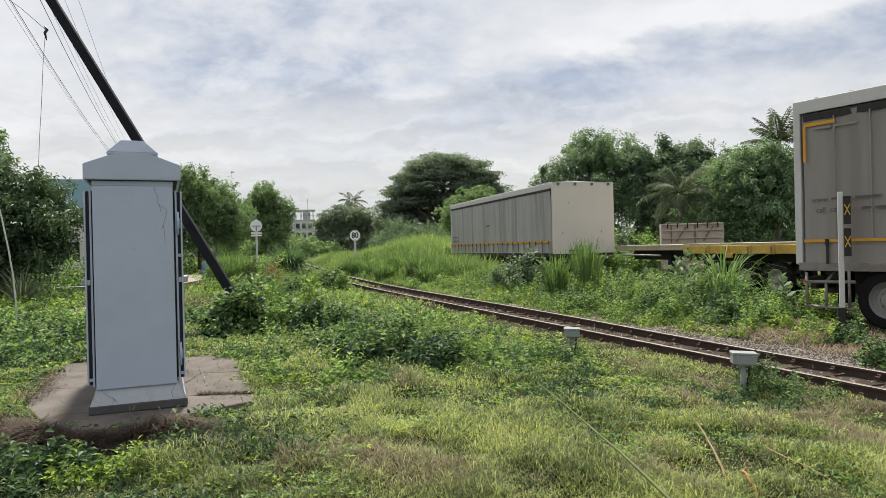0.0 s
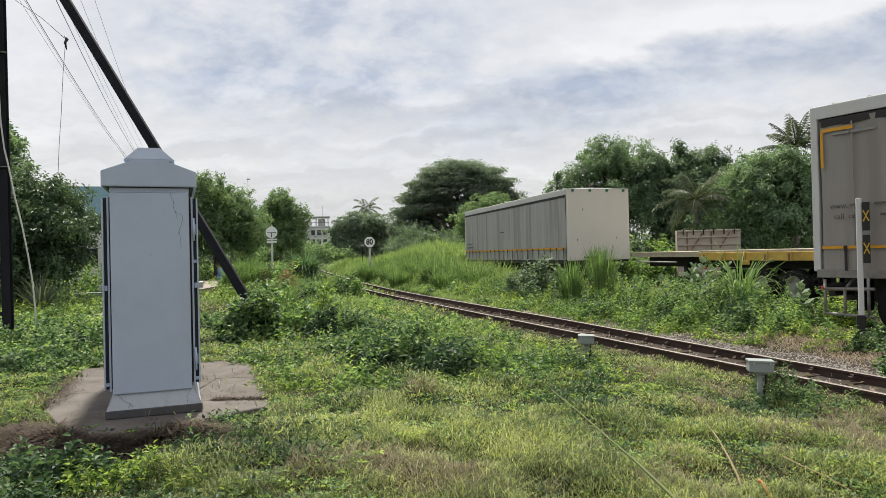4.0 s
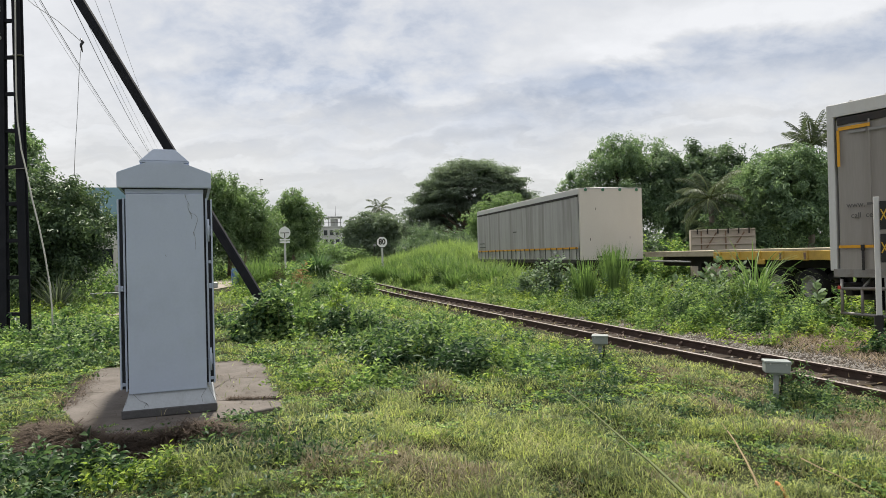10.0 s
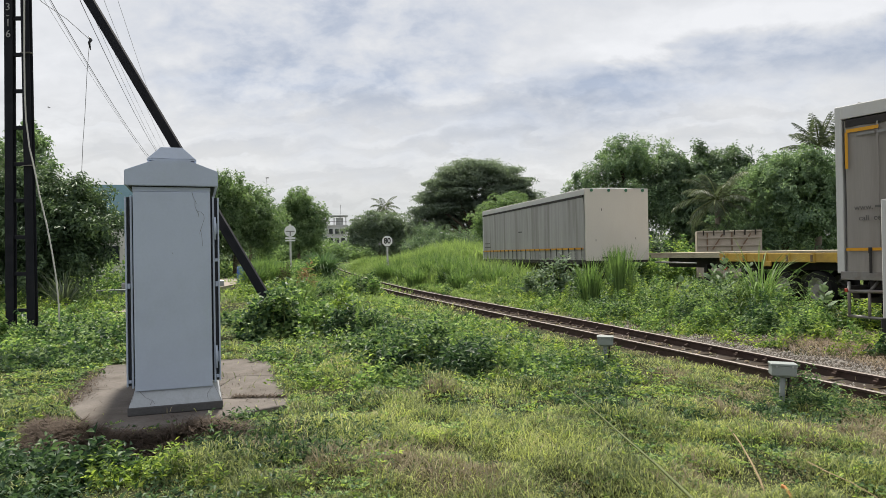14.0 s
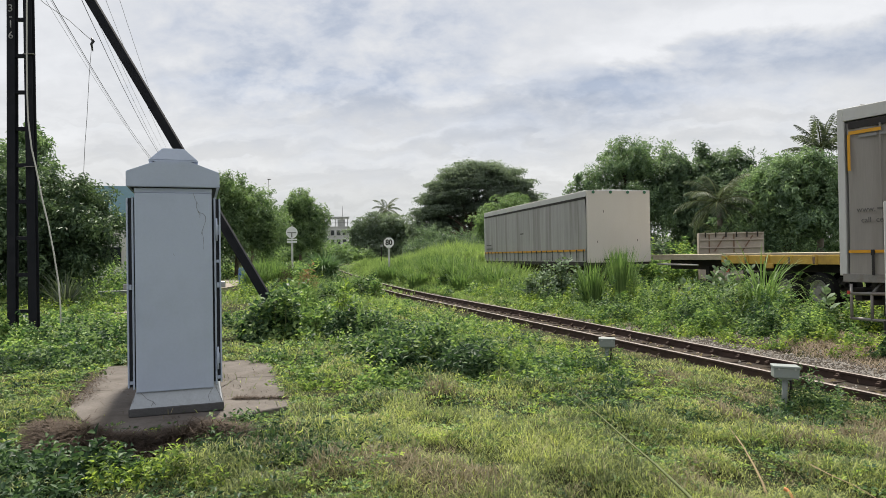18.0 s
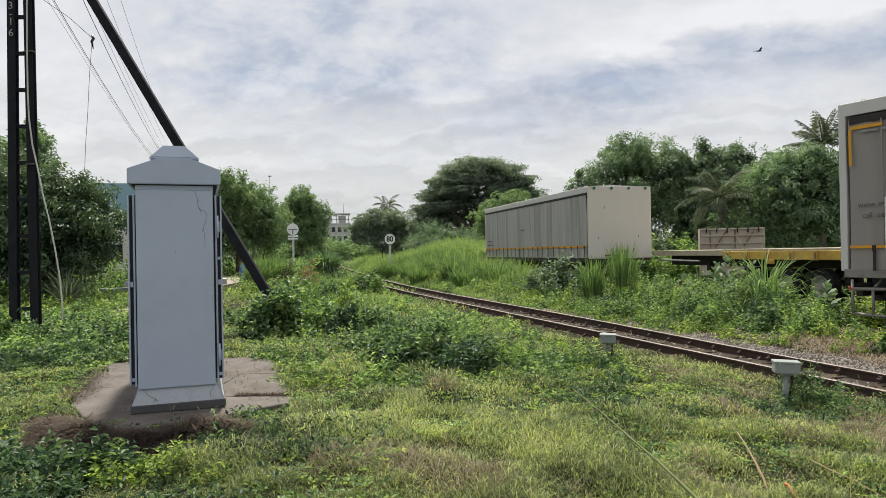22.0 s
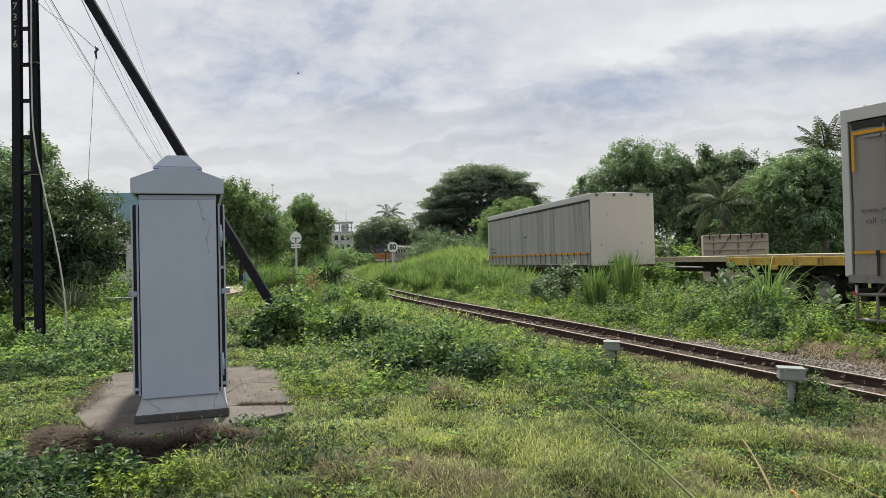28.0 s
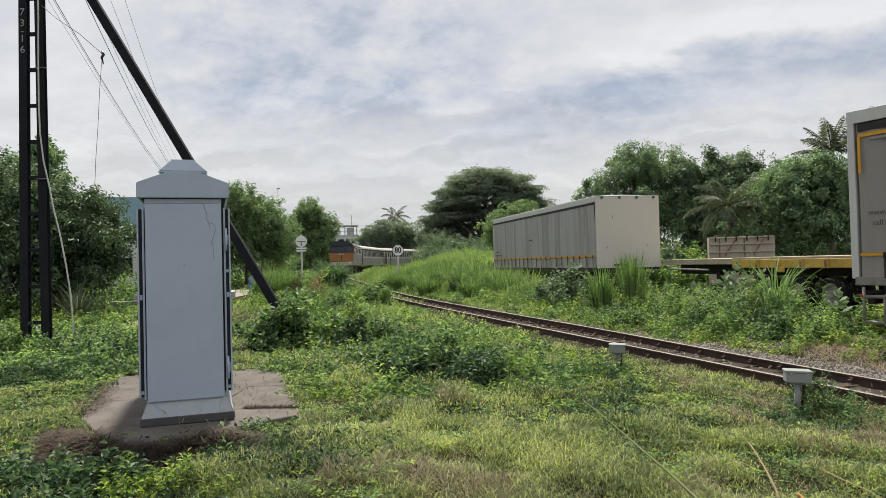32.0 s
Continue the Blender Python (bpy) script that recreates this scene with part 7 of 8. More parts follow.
    # two small plants with a few broad leaves of their own
    for name, mat, label, leaves in (("seedling", M["fresh_stem"], "seedling with two round yellow-green leaves in the grass", ((-0.55, 5.16, 0.07, -0.9, 0.30, 0.075), (-0.535, 5.16, 0.07, 0.9, 0.35, 0.075))),
                                     ("broadleaf_weed", M["silver"], "flat grey-green broad leaves in the grass", ((-0.83, 5.16, 0.06, -0.9, 0.1, 0.10), (-0.82, 5.16, 0.07, 0.4, 0.3, 0.08), (-0.81, 5.14, 0.06, 0.9, 0.1, 0.08), (-0.83, 5.12, 0.06, -0.4, -0.2, 0.08), (-0.75, 5.14, 0.06, 0.5, 0.2, 0.07)))):
        plant = thing(name, pose(leaves[0][0], leaves[0][1], float(ground_z(leaves[0][0], leaves[0][1]))), label, "plant", "young plants")
        root = Vector((leaves[0][0], leaves[0][1], 0))
        for x, y, z, dx, dz, size in leaves:
            p = np.array([[x - root.x, y - root.y, z]])
            part("leaf_stalk", tube(B(), [(0, 0, -0.03), tuple(p[0])], 0.003, 4), M["stem"], plant)
            v, t = oval_arrays(p, np.array([[dx, -0.1, dz]]), np.array([[-0.2 * dx, -0.62, 0.75]]), np.array([size]), np.array([size * 0.85]))
            o = new("leaf", tri_mesh("leaf", v, t, mat))
            o.parent = plant
    for x, y, rx, h in ((6.35, 8.7, 0.45, 0.5), (6.9, 8.3, 0.5, 0.45), (7.6, 9.0, 0.5, 0.4), (8.3, 8.6, 0.5, 0.5), (6.9, 10.3, 0.35, 0.3)):
        shrub("trackside_shrub", x, y, (rx, rx * 0.8, h), 1100, 0.09, M["weed"], "leafy green shrub before the parked trailer", group="trackside shrubs")
    # milkweed with large grey leaves
    for x, y, h, n in ((6.75, 16.5, 1.40, 3), (7.1, 16.1, 1.42, 2), (6.35, 16.9, 1.15, 2), (7.75, 13.4, 1.0, 1)):
        milkweed(x, y, h, n, "grey-green milkweed with large pale leaves")
    for x, y, rx, h, n in ((3.8, 22.4, 0.62, 1.35, 1100), (3.3, 23.0, 0.5, 1.1, 700), (4.3, 21.9, 0.45, 1.05, 600)):
        shrub("milkweed", x, y, (rx, 0.45, h), n, 0.17, M["silver"], "bushy grey-green milkweed with broad leaves", group="milkweeds", ratio=0.6, oval=True)
    # tall grass clumps
    grass_clump("tall_grass_clump", 5.0, 19.0, 1.68, 380, 0.27, 0.034, M["clump"], "upright tuft of tall bright green grass by the line", 0.14, 0.2)
    grass_clump("tall_grass_clump", 4.3, 19.6, 1.4, 200, 0.26, 0.034, M["clump"], "upright tuft of tall bright green grass by the line", 0.2, 0.28)
    grass_clump("drooping_grass", 7.05, 15.0, 2.0, 150, 0.2, 0.026, M["clump"], "arching pale green grass with drooping blades", 1.15, 0.65)
    grass_clump("drooping_grass", -5.75, 33.3, 2.0, 1000, 0.34, 0.050, M["sedge"], "dense arching clump of long green blades beside the line", 0.8, 0.25)
    shrub("withered_shrub", -4.65, 23.8, (0.42, 0.40, 1.15), 800, 0.2, M["rusty"], "half-withered reddish brown shrub", group="withered shrubs", ratio=0.3)
    shrub("leafy_shrub", -5.15, 25.9, (0.7, 0.6, 1.3), 1300, 0.17, M["vine"], "green shrub with long leaves", group="withered shrubs", ratio=0.35)
    shrub("withered_shrub", -7.0, 31.0, (0.45, 0.4, 1.15), 600, 0.14, M["brush"], "withered brown shrub in the verge", group="withered shrubs", ratio=0.3)
    for x, y, h in ((-8.7, 33.4, 1.7), (-8.2, 32.8, 1.5), (-9.2, 33.9, 1.5), (-7.7, 33.6, 1.5), (-8.6, 31.5, 1.3)):
        grass_clump("tall_grass_clump", x, y, h, 260, 0.4, 0.04, M["clump"], "bright green blades on the verge below the round board", 0.4, 0.4)
    grass_clump("long_blade_grass", -2.9, 14.6, 0.7, 150, 0.25, 0.022, M["clump"], "loose long-bladed grass among the weeds", 0.6, 0.7)
    grass_clump("long_blade_grass", -1.5, 14.2, 0.6, 150, 0.3, 0.022, M["clump"], "loose long-bladed grass among the weeds", 0.6, 0.7)
    grass_clump("long_blade_grass", -2.2, 16.6, 0.75, 150, 0.3, 0.024, M["clump"], "loose long-bladed grass among the weeds", 0.6, 0.7)
    shrub("weed_clump", -1.78, 12.4, (0.40, 0.35, 0.62), 1900, 0.10, M["weed_dark"], "dark leafy weed mound with a shaded hollow")
    grass_clump("spiky_plant", -11.9, 21.6, 1.5, 170, 0.12, 0.032, M["palm"], "dark spiky yucca-like plant beside the pole", 0.35, 2.0)
    # dead grass by the far rail
    n = 11000
    y = RNG.uniform(7.2, 12.2, n)
    x = np.interp(y, ROW_Y, LINE[:, 0]) + 2.35 + RNG.normal(0, 0.42, n)
    a = RNG.uniform(0, 2 * math.pi, n)
    v, t = blade_arrays(np.stack([x, y, ground_z(x, y)], 1), np.stack([np.cos(a), np.sin(a)], 1) * RNG.uniform(1.0, 4.0, n)[:, None], RNG.uniform(0.06, 0.24, n), 0.006, RNG.uniform(0.3, 1.0, n))
    tagged(new("dead_grass", tri_mesh("dead_grass", v, t, M["straw"])), "pale reddish dead grass beside the far rail", "grass", kind="stuff")


def tall_grass_field():
    n = 120000
    y = RNG.uniform(22, 62, n)
    x0 = np.interp(y, ROW_Y, LINE[:, 0])
    s = 1.3 + 17 * RNG.random(n) ** 1.35
    x = x0 + s
    f = value_noise(x, y, 1.3, 41) * 0.6 + value_noise(x, y, 4.5, 42) * 0.4
    front = (y < 30) & (s > 5.5)
    keep = (RNG.random(n) < 0.1 + 1.2 * f) & ~front & ~((x > 2.2) & (y > 25) & (y < 41) & (x > 5.3 - 0.228 * (y - 25.6)))
    x, y, s, f = x[keep], y[keep], s[keep], f[keep]
    n = len(x)
    near = smooth(31, 36, y)
    h = (0.30 + 0.95 * smooth(0, 1, (s - 1.8 + 0.7 * near) / (2.7 - 1.3 * near)) * (0.3 + 1.0 * f)) * RNG.uniform(0.7, 1.25, n) * (0.35 + 0.65 * smooth(22, 33, y))
    a = RNG.uniform(0, 2 * math.pi, n)
    v, t = blade_arrays(np.stack([x, y, ground_z(x, y) - 0.03], 1), np.stack([np.cos(a), np.sin(a)], 1) * RNG.uniform(0.05, 0.5, n)[:, None], h, RNG.uniform(0.025, 0.05, n) * (0.7 + y / 80), RNG.uniform(0.1, 0.8, n))
    tagged(new("tall_grass", tri_mesh("tall_grass", v, t, M["tall"])), "tall bright green reed-like grass on the bank", "grass", kind="stuff")
    for x, y, h, sp in ((-3.5, 42.2, 1.35, 0.4), (-2.95, 41.2, 1.2, 0.36), (-1.85, 38.2, 1.15, 0.38), (0.6, 33.0, 1.5, 0.5), (1.6, 31.5, 1.35, 0.5), (-0.4, 36, 1.6, 0.6), (2.4, 29.5, 1.2, 0.5), (-2.4, 43.5, 1.3, 0.5), (-0.9, 40.0, 1.4, 0.5), (0.3, 38.4, 1.4, 0.5), (1.2, 35.2, 1.5, 0.5), (-1.2, 34.6, 1.1, 0.4), (0.9, 30.0, 1.1, 0.4)):
        grass_clump("tall_grass_clump", x, y, h, 300, sp * 1.15, 0.04, M["clump"], "clump of tall green grass on the bank", 0.5, 0.35)
    # rough grass further out on both sides, and over the little-used bed beyond the signs
    n = 44000
    y = 22 + 112 * RNG.random(n) ** 1.4
    x = np.interp(y, ROW_Y, LINE[:, 0]) + np.where(RNG.random(n) < 0.3, RNG.uniform(-3, 3, n), RNG.uniform(-22, 26, n))
    s = np.abs(side_of_track(x, y))
    trod = (x < -10.8) & (x > -18.2) & (y > 31) & (y < 45)
    keep = ~trod & (s > 1.25) | (RNG.random(n) < 0.97 * smooth(29, 33, y))
    x, y = x[keep], y[keep]
    n = len(x)
    a = RNG.uniform(0, 2 * math.pi, n)
    h = low_enough(x, y, RNG.uniform(0.2, 0.5, n) * (0.6 + 0.4 * smooth(1.2, 4, s[keep])))
    v, t = blade_arrays(np.stack([x, y, ground_z(x, y) - 0.02], 1), np.stack([np.cos(a), np.sin(a)], 1) * RNG.uniform(0.2, 1.2, n)[:, None], h, 0.02 + 0.0009 * y, RNG.uniform(0.1, 0.7, n))
    tagged(new("rough_grass", tri_mesh("rough_grass", v, t, M["tall"])), "rough green grass along the distant line", "grass", kind="stuff")


def crown(blobs, n, size, ratio=0.5, clumps=26, fill=0.16, flat=0.66, rng=RNG):
    """Leaves laid over many small domed pads on the skins of several lobes, with a thinner filling inside."""
    weight = np.array([b[3] * b[4] + b[4] * b[5] + b[3] * b[5] for b in blobs])
    weight = weight / weight.sum()
    pairs = []
    for (cx, cy, cz, rx, ry, rz), w in zip(blobs, weight):
        lobe, centre = np.array([rx, ry, rz]), np.array([cx, cy, cz])
        k = max(8, int(clumps * len(blobs) * w * 1.7))
        v = unit(rng.normal(size=(k, 3)) + np.array([0, 0, 0.25]))
        cen = centre + v * lobe * rng.uniform(0.55, 1.16, (k, 1))
        m = max(8, int(n * 0.80 * w / k))
        rad = fill * lobe.mean() * rng.uniform(0.7, 1.9, (k, 1, 1)) * 1.55
        # a pad is the upper and outer part of a flattened ball; its leaves lie along the skin and hang over the rim
        h = unit(rng.normal(size=(k, m, 3)) + 0.55 * v[:, None] + np.array([0, 0, 0.75]))
        ragged = rng.uniform(0.60, 1.15, (k, m, 1)) + rng.random((k, m, 1)) * 0.5 * (rng.random((k, m, 1)) < 0.14)
        off = h * ragged * rad * np.array([1.15, 1.15, flat])
        p = (cen[:, None] + off).reshape(-1, 3)
        face = unit(h / np.array([1.15, 1.15, flat])).reshape(-1, 3)
        tang = unit(np.cross(face, rng.normal(size=p.shape)))
        d = unit(tang + face * rng.uniform(-0.1, 0.5, (len(p), 1)) + np.array([0, 0, -0.35]))
        nrm = unit(face + rng.normal(size=p.shape) * 0.28)
        ln = size * rng.uniform(0.6, 1.3, len(p))
        pairs.append(leaf_arrays(p, d, nrm, ln, ln * ratio))
        # filling
        m = int(n * 0.20 * w)
        p = centre + unit(rng.normal(size=(m, 3))) * lobe * rng.uniform(0.25, 0.92, (m, 1))
        ln = size * rng.uniform(1.0, 1.7, m)
        pairs.append(leaf_arrays(p, rng.normal(size=(m, 3)), rng.normal(size=(m, 3)) + np.array([0, 0, 0.8]), ln, ln * (ratio + 0.1)))
    return merged(pairs)


def crown_sprays(blobs, n, size, ratio=0.45, clumps=26, fill=0.2, rng=RNG):
    """Bunches of leafy shoots that start inside several lobes and break through their skins."""
    weight = np.array([b[3] * b[4] + b[4] * b[5] + b[3] * b[5] for b in blobs])
    weight = weight / weight.sum()
    pairs = []
    for (cx, cy, cz, rx, ry, rz), w in zip(blobs, weight):
        lobe, centre = np.array([rx, ry, rz]), np.array([cx, cy, cz])
        k, shoots = max(8, int(clumps * len(blobs) * w * 2.4)), 8
        v = unit(rng.normal(size=(k, 3)) + np.array([0, 0, 0.2]))
        cen = centre + v * lobe * rng.uniform(0.50, 1.02, (k, 1))
        m = max(4, int(n * 0.86 * w / (k * shoots)))
        out = unit(v[:, None] * 0.8 + rng.normal(size=(k, shoots, 3)) * 0.75 + np.array([0, 0, 0.45]))
        reach = fill * lobe.mean() * rng.uniform(0.7, 1.7, (k, 1)) * rng.uniform(0.6, 1.25, (k, shoots)) * 1.9
        f = rng.random((k, shoots, m)) ** 0.75
        p = cen[:, None, None] + out[:, :, None] * (reach[..., None] * f)[..., None]
        p[..., 2] -= 0.25 * reach[..., None] * f ** 2
        p += rng.normal(size=p.shape) * size * 0.45
        axis = np.broadcast_to(out[:, :, None], p.shape).reshape(-1, 3)
        p = p.reshape(-1, 3)
        way = unit(np.cross(axis, rng.normal(size=p.shape)))
        d = unit(way + axis * rng.uniform(0.1, 1.0, (len(p), 1)) + np.array([0, 0, -0.45]))
        nrm = unit(axis * 0.5 + np.array([0, 0, 0.8]) + rng.normal(size=p.shape) * 0.45)
        ln = size * rng.uniform(0.6, 1.35, len(p))
        pairs.append(leaf_arrays(p, d, nrm, ln, ln * ratio))
        m = int(n * 0.14 * w)
        p = centre + unit(rng.normal(size=(m, 3))) * lobe * rng.uniform(0.2, 0.85, (m, 1))
        ln = size * rng.uniform(1.1, 1.8, m)
        pairs.append(leaf_arrays(p, rng.normal(size=(m, 3)), rng.normal(size=(m, 3)) + np.array([0, 0, 0.8]), ln, ln * (ratio + 0.1)))
    return merged(pairs)


def tree(name, x, y, blobs, n, size, mat, label, trunk_r=0.25, fork=0.35, ratio=0.5, clumps=26, fill=0.16, flat=0.66, rise=1.0, sprays=False):
    """Blobs are given round the foot: dx, dy, z, rx, ry, rz."""
    gz = float(ground_z(x, y))
    blobs = [(b[0], b[1], b[2] * rise, *b[3:]) for b in blobs]
    t = thing(name, pose(x, y, gz), label, "tree", "trees")
    bm = B()
    top = max(b[2] for b in blobs)
    zf = top * fork
    tube(bm, [(0, 0, -0.2), (0.05 * trunk_r, 0, zf * 0.3), (0.2 * trunk_r, 0.1 * trunk_r, zf)], [trunk_r * 1.25, trunk_r, trunk_r * 0.8], 10)
    for b in blobs:
        mid = Vector((b[0] * 0.45, b[1] * 0.45, zf + (b[2] - zf) * 0.55))
        end = Vector((b[0], b[1], b[2] + b[5] * 0.3))
        tube(bm, [(0.2 * trunk_r, 0, zf * 0.9), mid, end], [trunk_r * 0.5, trunk_r * 0.34, trunk_r * 0.12], 7)
        for _ in range(4):
            v = Vector((random.uniform(-1, 1) * b[3], random.uniform(-1, 1) * b[4], random.uniform(-0.3, 0.9) * b[5])) * 0.75
            tube(bm, [mid.lerp(end, random.uniform(0.2, 0.8)), Vector((b[0], b[1], b[2])) + v * 0.5, Vector((b[0], b[1], b[2])) + v], [trunk_r * 0.16, trunk_r * 0.1, trunk_r * 0.04], 5)
    part("trunk", bm, M["bark"], t, "grey-brown trunk and limbs")
    v, f = crown_sprays(blobs, n, size, ratio, clumps, fill) if sprays else crown(blobs, n, size, ratio, clumps, fill, flat)
    o = new("crown", tri_mesh("crown", v, f, mat))
    o.parent = t
    return t


def palm(name, x, y, height, fronds, length, label, lean=0.0, n_leaf=44, rise=(-0.5, 1.3), sag=0.55, broad=1.0):
    """Fronds climb or hang from the head; leaflets droop in two rows from each midrib."""
    gz = float(ground_z(x, y))
    t = thing(name, pose(x, y, gz), label, "palm tree", "palms")
    bm = tube(B(), [(0, 0, -0.2), (lean * 0.3, 0, height * 0.4), (lean, 0, height)], [0.22, 0.15, 0.12], 9)
    part("trunk", bm, M["palm_bark"], t, "slim ringed palm trunk")
    for k in range(fronds):
        a = 2.4 * k + RNG.uniform(-0.25, 0.25)
        f = (k + 0.5) / fronds
        ln = length * RNG.uniform(0.85, 1.1)
        tt = np.linspace(0, 1, n_leaf)
        ang = rise[0] + (rise[1] - rise[0]) * f - sag * 2.0 * tt ** 1.7
        h = np.array([math.cos(a), math.sin(a), 0])
        step = ln / (n_leaf - 1)
        spine = np.array([lean, 0, height]) + np.cumsum(np.cos(ang)[:, None] * h + np.sin(ang)[:, None] * np.array([0, 0, 1]), axis=0) * step
        tan = unit(np.gradient(spine, axis=0))
        side = unit(np.cross(h, [0, 0, 1.0])) * np.ones_like(spine)
        fr = new("frond")
        fr.parent = t
        stops = list(range(0, n_leaf, 6)) + [n_leaf - 1]
        bmf = tube(B(), [Vector(spine[i]) for i in stops], list(np.linspace(0.035, 0.008, len(stops))), 4)
        part("midrib", bmf, M["stem"], fr)
        prs = []
        wl = ln * 0.27 * np.sin(np.pi * np.clip(tt * 0.78 + 0.17, 0, 1)) ** 0.7 * (tt > 0.08) + 0.02
        for sg in (-1, 1):
            d = unit(side * sg * 0.9 + tan * 0.6 + np.array([0, 0, -0.55]) + RNG.normal(size=spine.shape) * 0.12)
            prs.append(leaf_arrays(spine, d, np.cross(d, tan) * sg + np.array([0, 0, 0.2]), wl * RNG.uniform(0.85, 1.1, n_leaf), np.full(n_leaf, (0.008 * ln + 0.016) * broad)))
        v, q = merged(prs)
        o = tagged(new("leaf_fan", tri_mesh("leaf_fan", v, q, M["palm"])), kind="stuff")
        o.parent = fr
    return t


def plant_trees():
    T, TF, TL = M["tree"], M["tree_far"], M["tree_light"]
    tree("mango_tree", -14.2, 24.0, [(0.5, 0, 2.9, 2.0, 1.9, 1.45), (-1.7, 0.3, 3.2, 2.3, 2, 1.8), (1.5, -0.3, 2.2, 1.6, 1.5, 1.1), (0.9, -0.2, 1.3, 1.5, 1.4, 1.1), (-3.6, 0, 2.6, 2.2, 2, 1.9), (-0.4, -0.8, 1.6, 2.4, 1.6, 1.2), (-4.6, 0.5, 1.6, 1.6, 1.6, 1.3), (0.9, 0.2, 2.9, 1.5, 1.5, 1.3)], 64000, 0.17, M["mango"],
         "dense dark green mango tree by the footpath", 0.2, 0.3, 0.36, 26, 0.17, 0.6, 1.07, True)
    tree("garden_tree", -19.5, 31.5, [(0.7, 0, 7.1, 0.65, 0.8, 0.8), (0.7, 0, 6.1, 0.75, 0.9, 0.8), (0.7, 0.3, 4.3, 0.9, 1.0, 0.8), (-1.5, 0, 6.0, 1.0, 1.2, 1.0), (-2.9, 0, 5.6, 1.4, 1.5, 1.2), (-1.2, 0, 4.4, 1.6, 1.6, 1.1), (-4.6, 0, 5.4, 1.8, 2, 1.5)], 28000, 0.21, T,
         "tall dark tree behind the mango tree", 0.2, 0.4, 0.42, 20, 0.24, 0.66, 1.0, True)
    tree("roadside_tree", -14.3, 48.0, [(-0.6, 0, 5.8, 1.8, 1.8, 1.4), (1.0, 0, 4.6, 2.0, 1.8, 1.5), (-1.8, 0.4, 4.4, 1.9, 1.8, 1.6), (2.2, -0.3, 3.0, 1.7, 1.6, 1.4), (-0.4, -0.6, 2.8, 2.6, 2, 1.6), (-3.2, 0, 3.2, 1.8, 1.8, 1.6)], 46000, 0.19, TL,
         "leafy green roadside tree with a loose outline", 0.25, 0.35, 0.42, 28, 0.17, 0.6, 1.0, True)
    tree("roadside_tree", -20.0, 97.0, [(0.2, 0, 8.4, 1.9, 2.0, 1.9), (1.9, 0, 6.3, 2.1, 2.1, 1.8), (-1.8, 0, 6.2, 2.4, 2.1, 1.9), (0.2, -0.5, 4.0, 3.5, 2.4, 2.1)], 26000, 0.32, TL,
         "round-topped dark green roadside tree", 0.22, 0.35, 0.45, 24, 0.2, 0.66, 1.0, True)
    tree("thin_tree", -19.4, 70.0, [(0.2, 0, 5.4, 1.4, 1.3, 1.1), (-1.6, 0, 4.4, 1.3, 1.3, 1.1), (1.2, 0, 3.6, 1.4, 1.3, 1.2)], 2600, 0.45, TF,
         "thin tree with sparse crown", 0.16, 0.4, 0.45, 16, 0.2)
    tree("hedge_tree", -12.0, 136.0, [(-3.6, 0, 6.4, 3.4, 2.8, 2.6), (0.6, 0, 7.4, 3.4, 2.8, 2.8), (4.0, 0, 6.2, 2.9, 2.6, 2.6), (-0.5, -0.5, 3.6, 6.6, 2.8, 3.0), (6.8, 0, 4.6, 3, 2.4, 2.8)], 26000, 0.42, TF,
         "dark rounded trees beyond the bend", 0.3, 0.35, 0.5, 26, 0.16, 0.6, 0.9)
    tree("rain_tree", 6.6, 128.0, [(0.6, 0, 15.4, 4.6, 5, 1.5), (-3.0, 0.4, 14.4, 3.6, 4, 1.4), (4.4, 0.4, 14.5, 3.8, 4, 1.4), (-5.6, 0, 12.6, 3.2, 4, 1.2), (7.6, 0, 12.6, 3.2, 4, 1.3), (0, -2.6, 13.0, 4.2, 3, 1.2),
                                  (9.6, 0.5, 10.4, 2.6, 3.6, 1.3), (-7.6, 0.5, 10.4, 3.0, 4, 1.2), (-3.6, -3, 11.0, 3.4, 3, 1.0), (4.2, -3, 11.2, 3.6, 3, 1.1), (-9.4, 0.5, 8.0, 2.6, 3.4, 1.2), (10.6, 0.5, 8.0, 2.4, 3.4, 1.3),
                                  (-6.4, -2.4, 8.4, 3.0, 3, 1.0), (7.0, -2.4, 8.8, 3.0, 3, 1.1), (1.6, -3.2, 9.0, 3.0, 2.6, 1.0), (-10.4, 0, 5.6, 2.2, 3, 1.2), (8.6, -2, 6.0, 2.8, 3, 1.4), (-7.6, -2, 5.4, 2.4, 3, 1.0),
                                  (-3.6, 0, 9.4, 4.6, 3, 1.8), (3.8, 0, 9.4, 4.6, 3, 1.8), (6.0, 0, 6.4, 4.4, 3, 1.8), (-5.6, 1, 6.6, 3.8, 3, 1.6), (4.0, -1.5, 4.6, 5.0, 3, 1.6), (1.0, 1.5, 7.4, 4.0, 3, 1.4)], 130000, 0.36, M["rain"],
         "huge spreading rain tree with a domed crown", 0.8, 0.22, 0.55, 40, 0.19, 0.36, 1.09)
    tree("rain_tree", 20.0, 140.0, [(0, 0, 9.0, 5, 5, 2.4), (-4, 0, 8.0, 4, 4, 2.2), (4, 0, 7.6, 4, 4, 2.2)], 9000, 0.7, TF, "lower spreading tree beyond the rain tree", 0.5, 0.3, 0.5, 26)
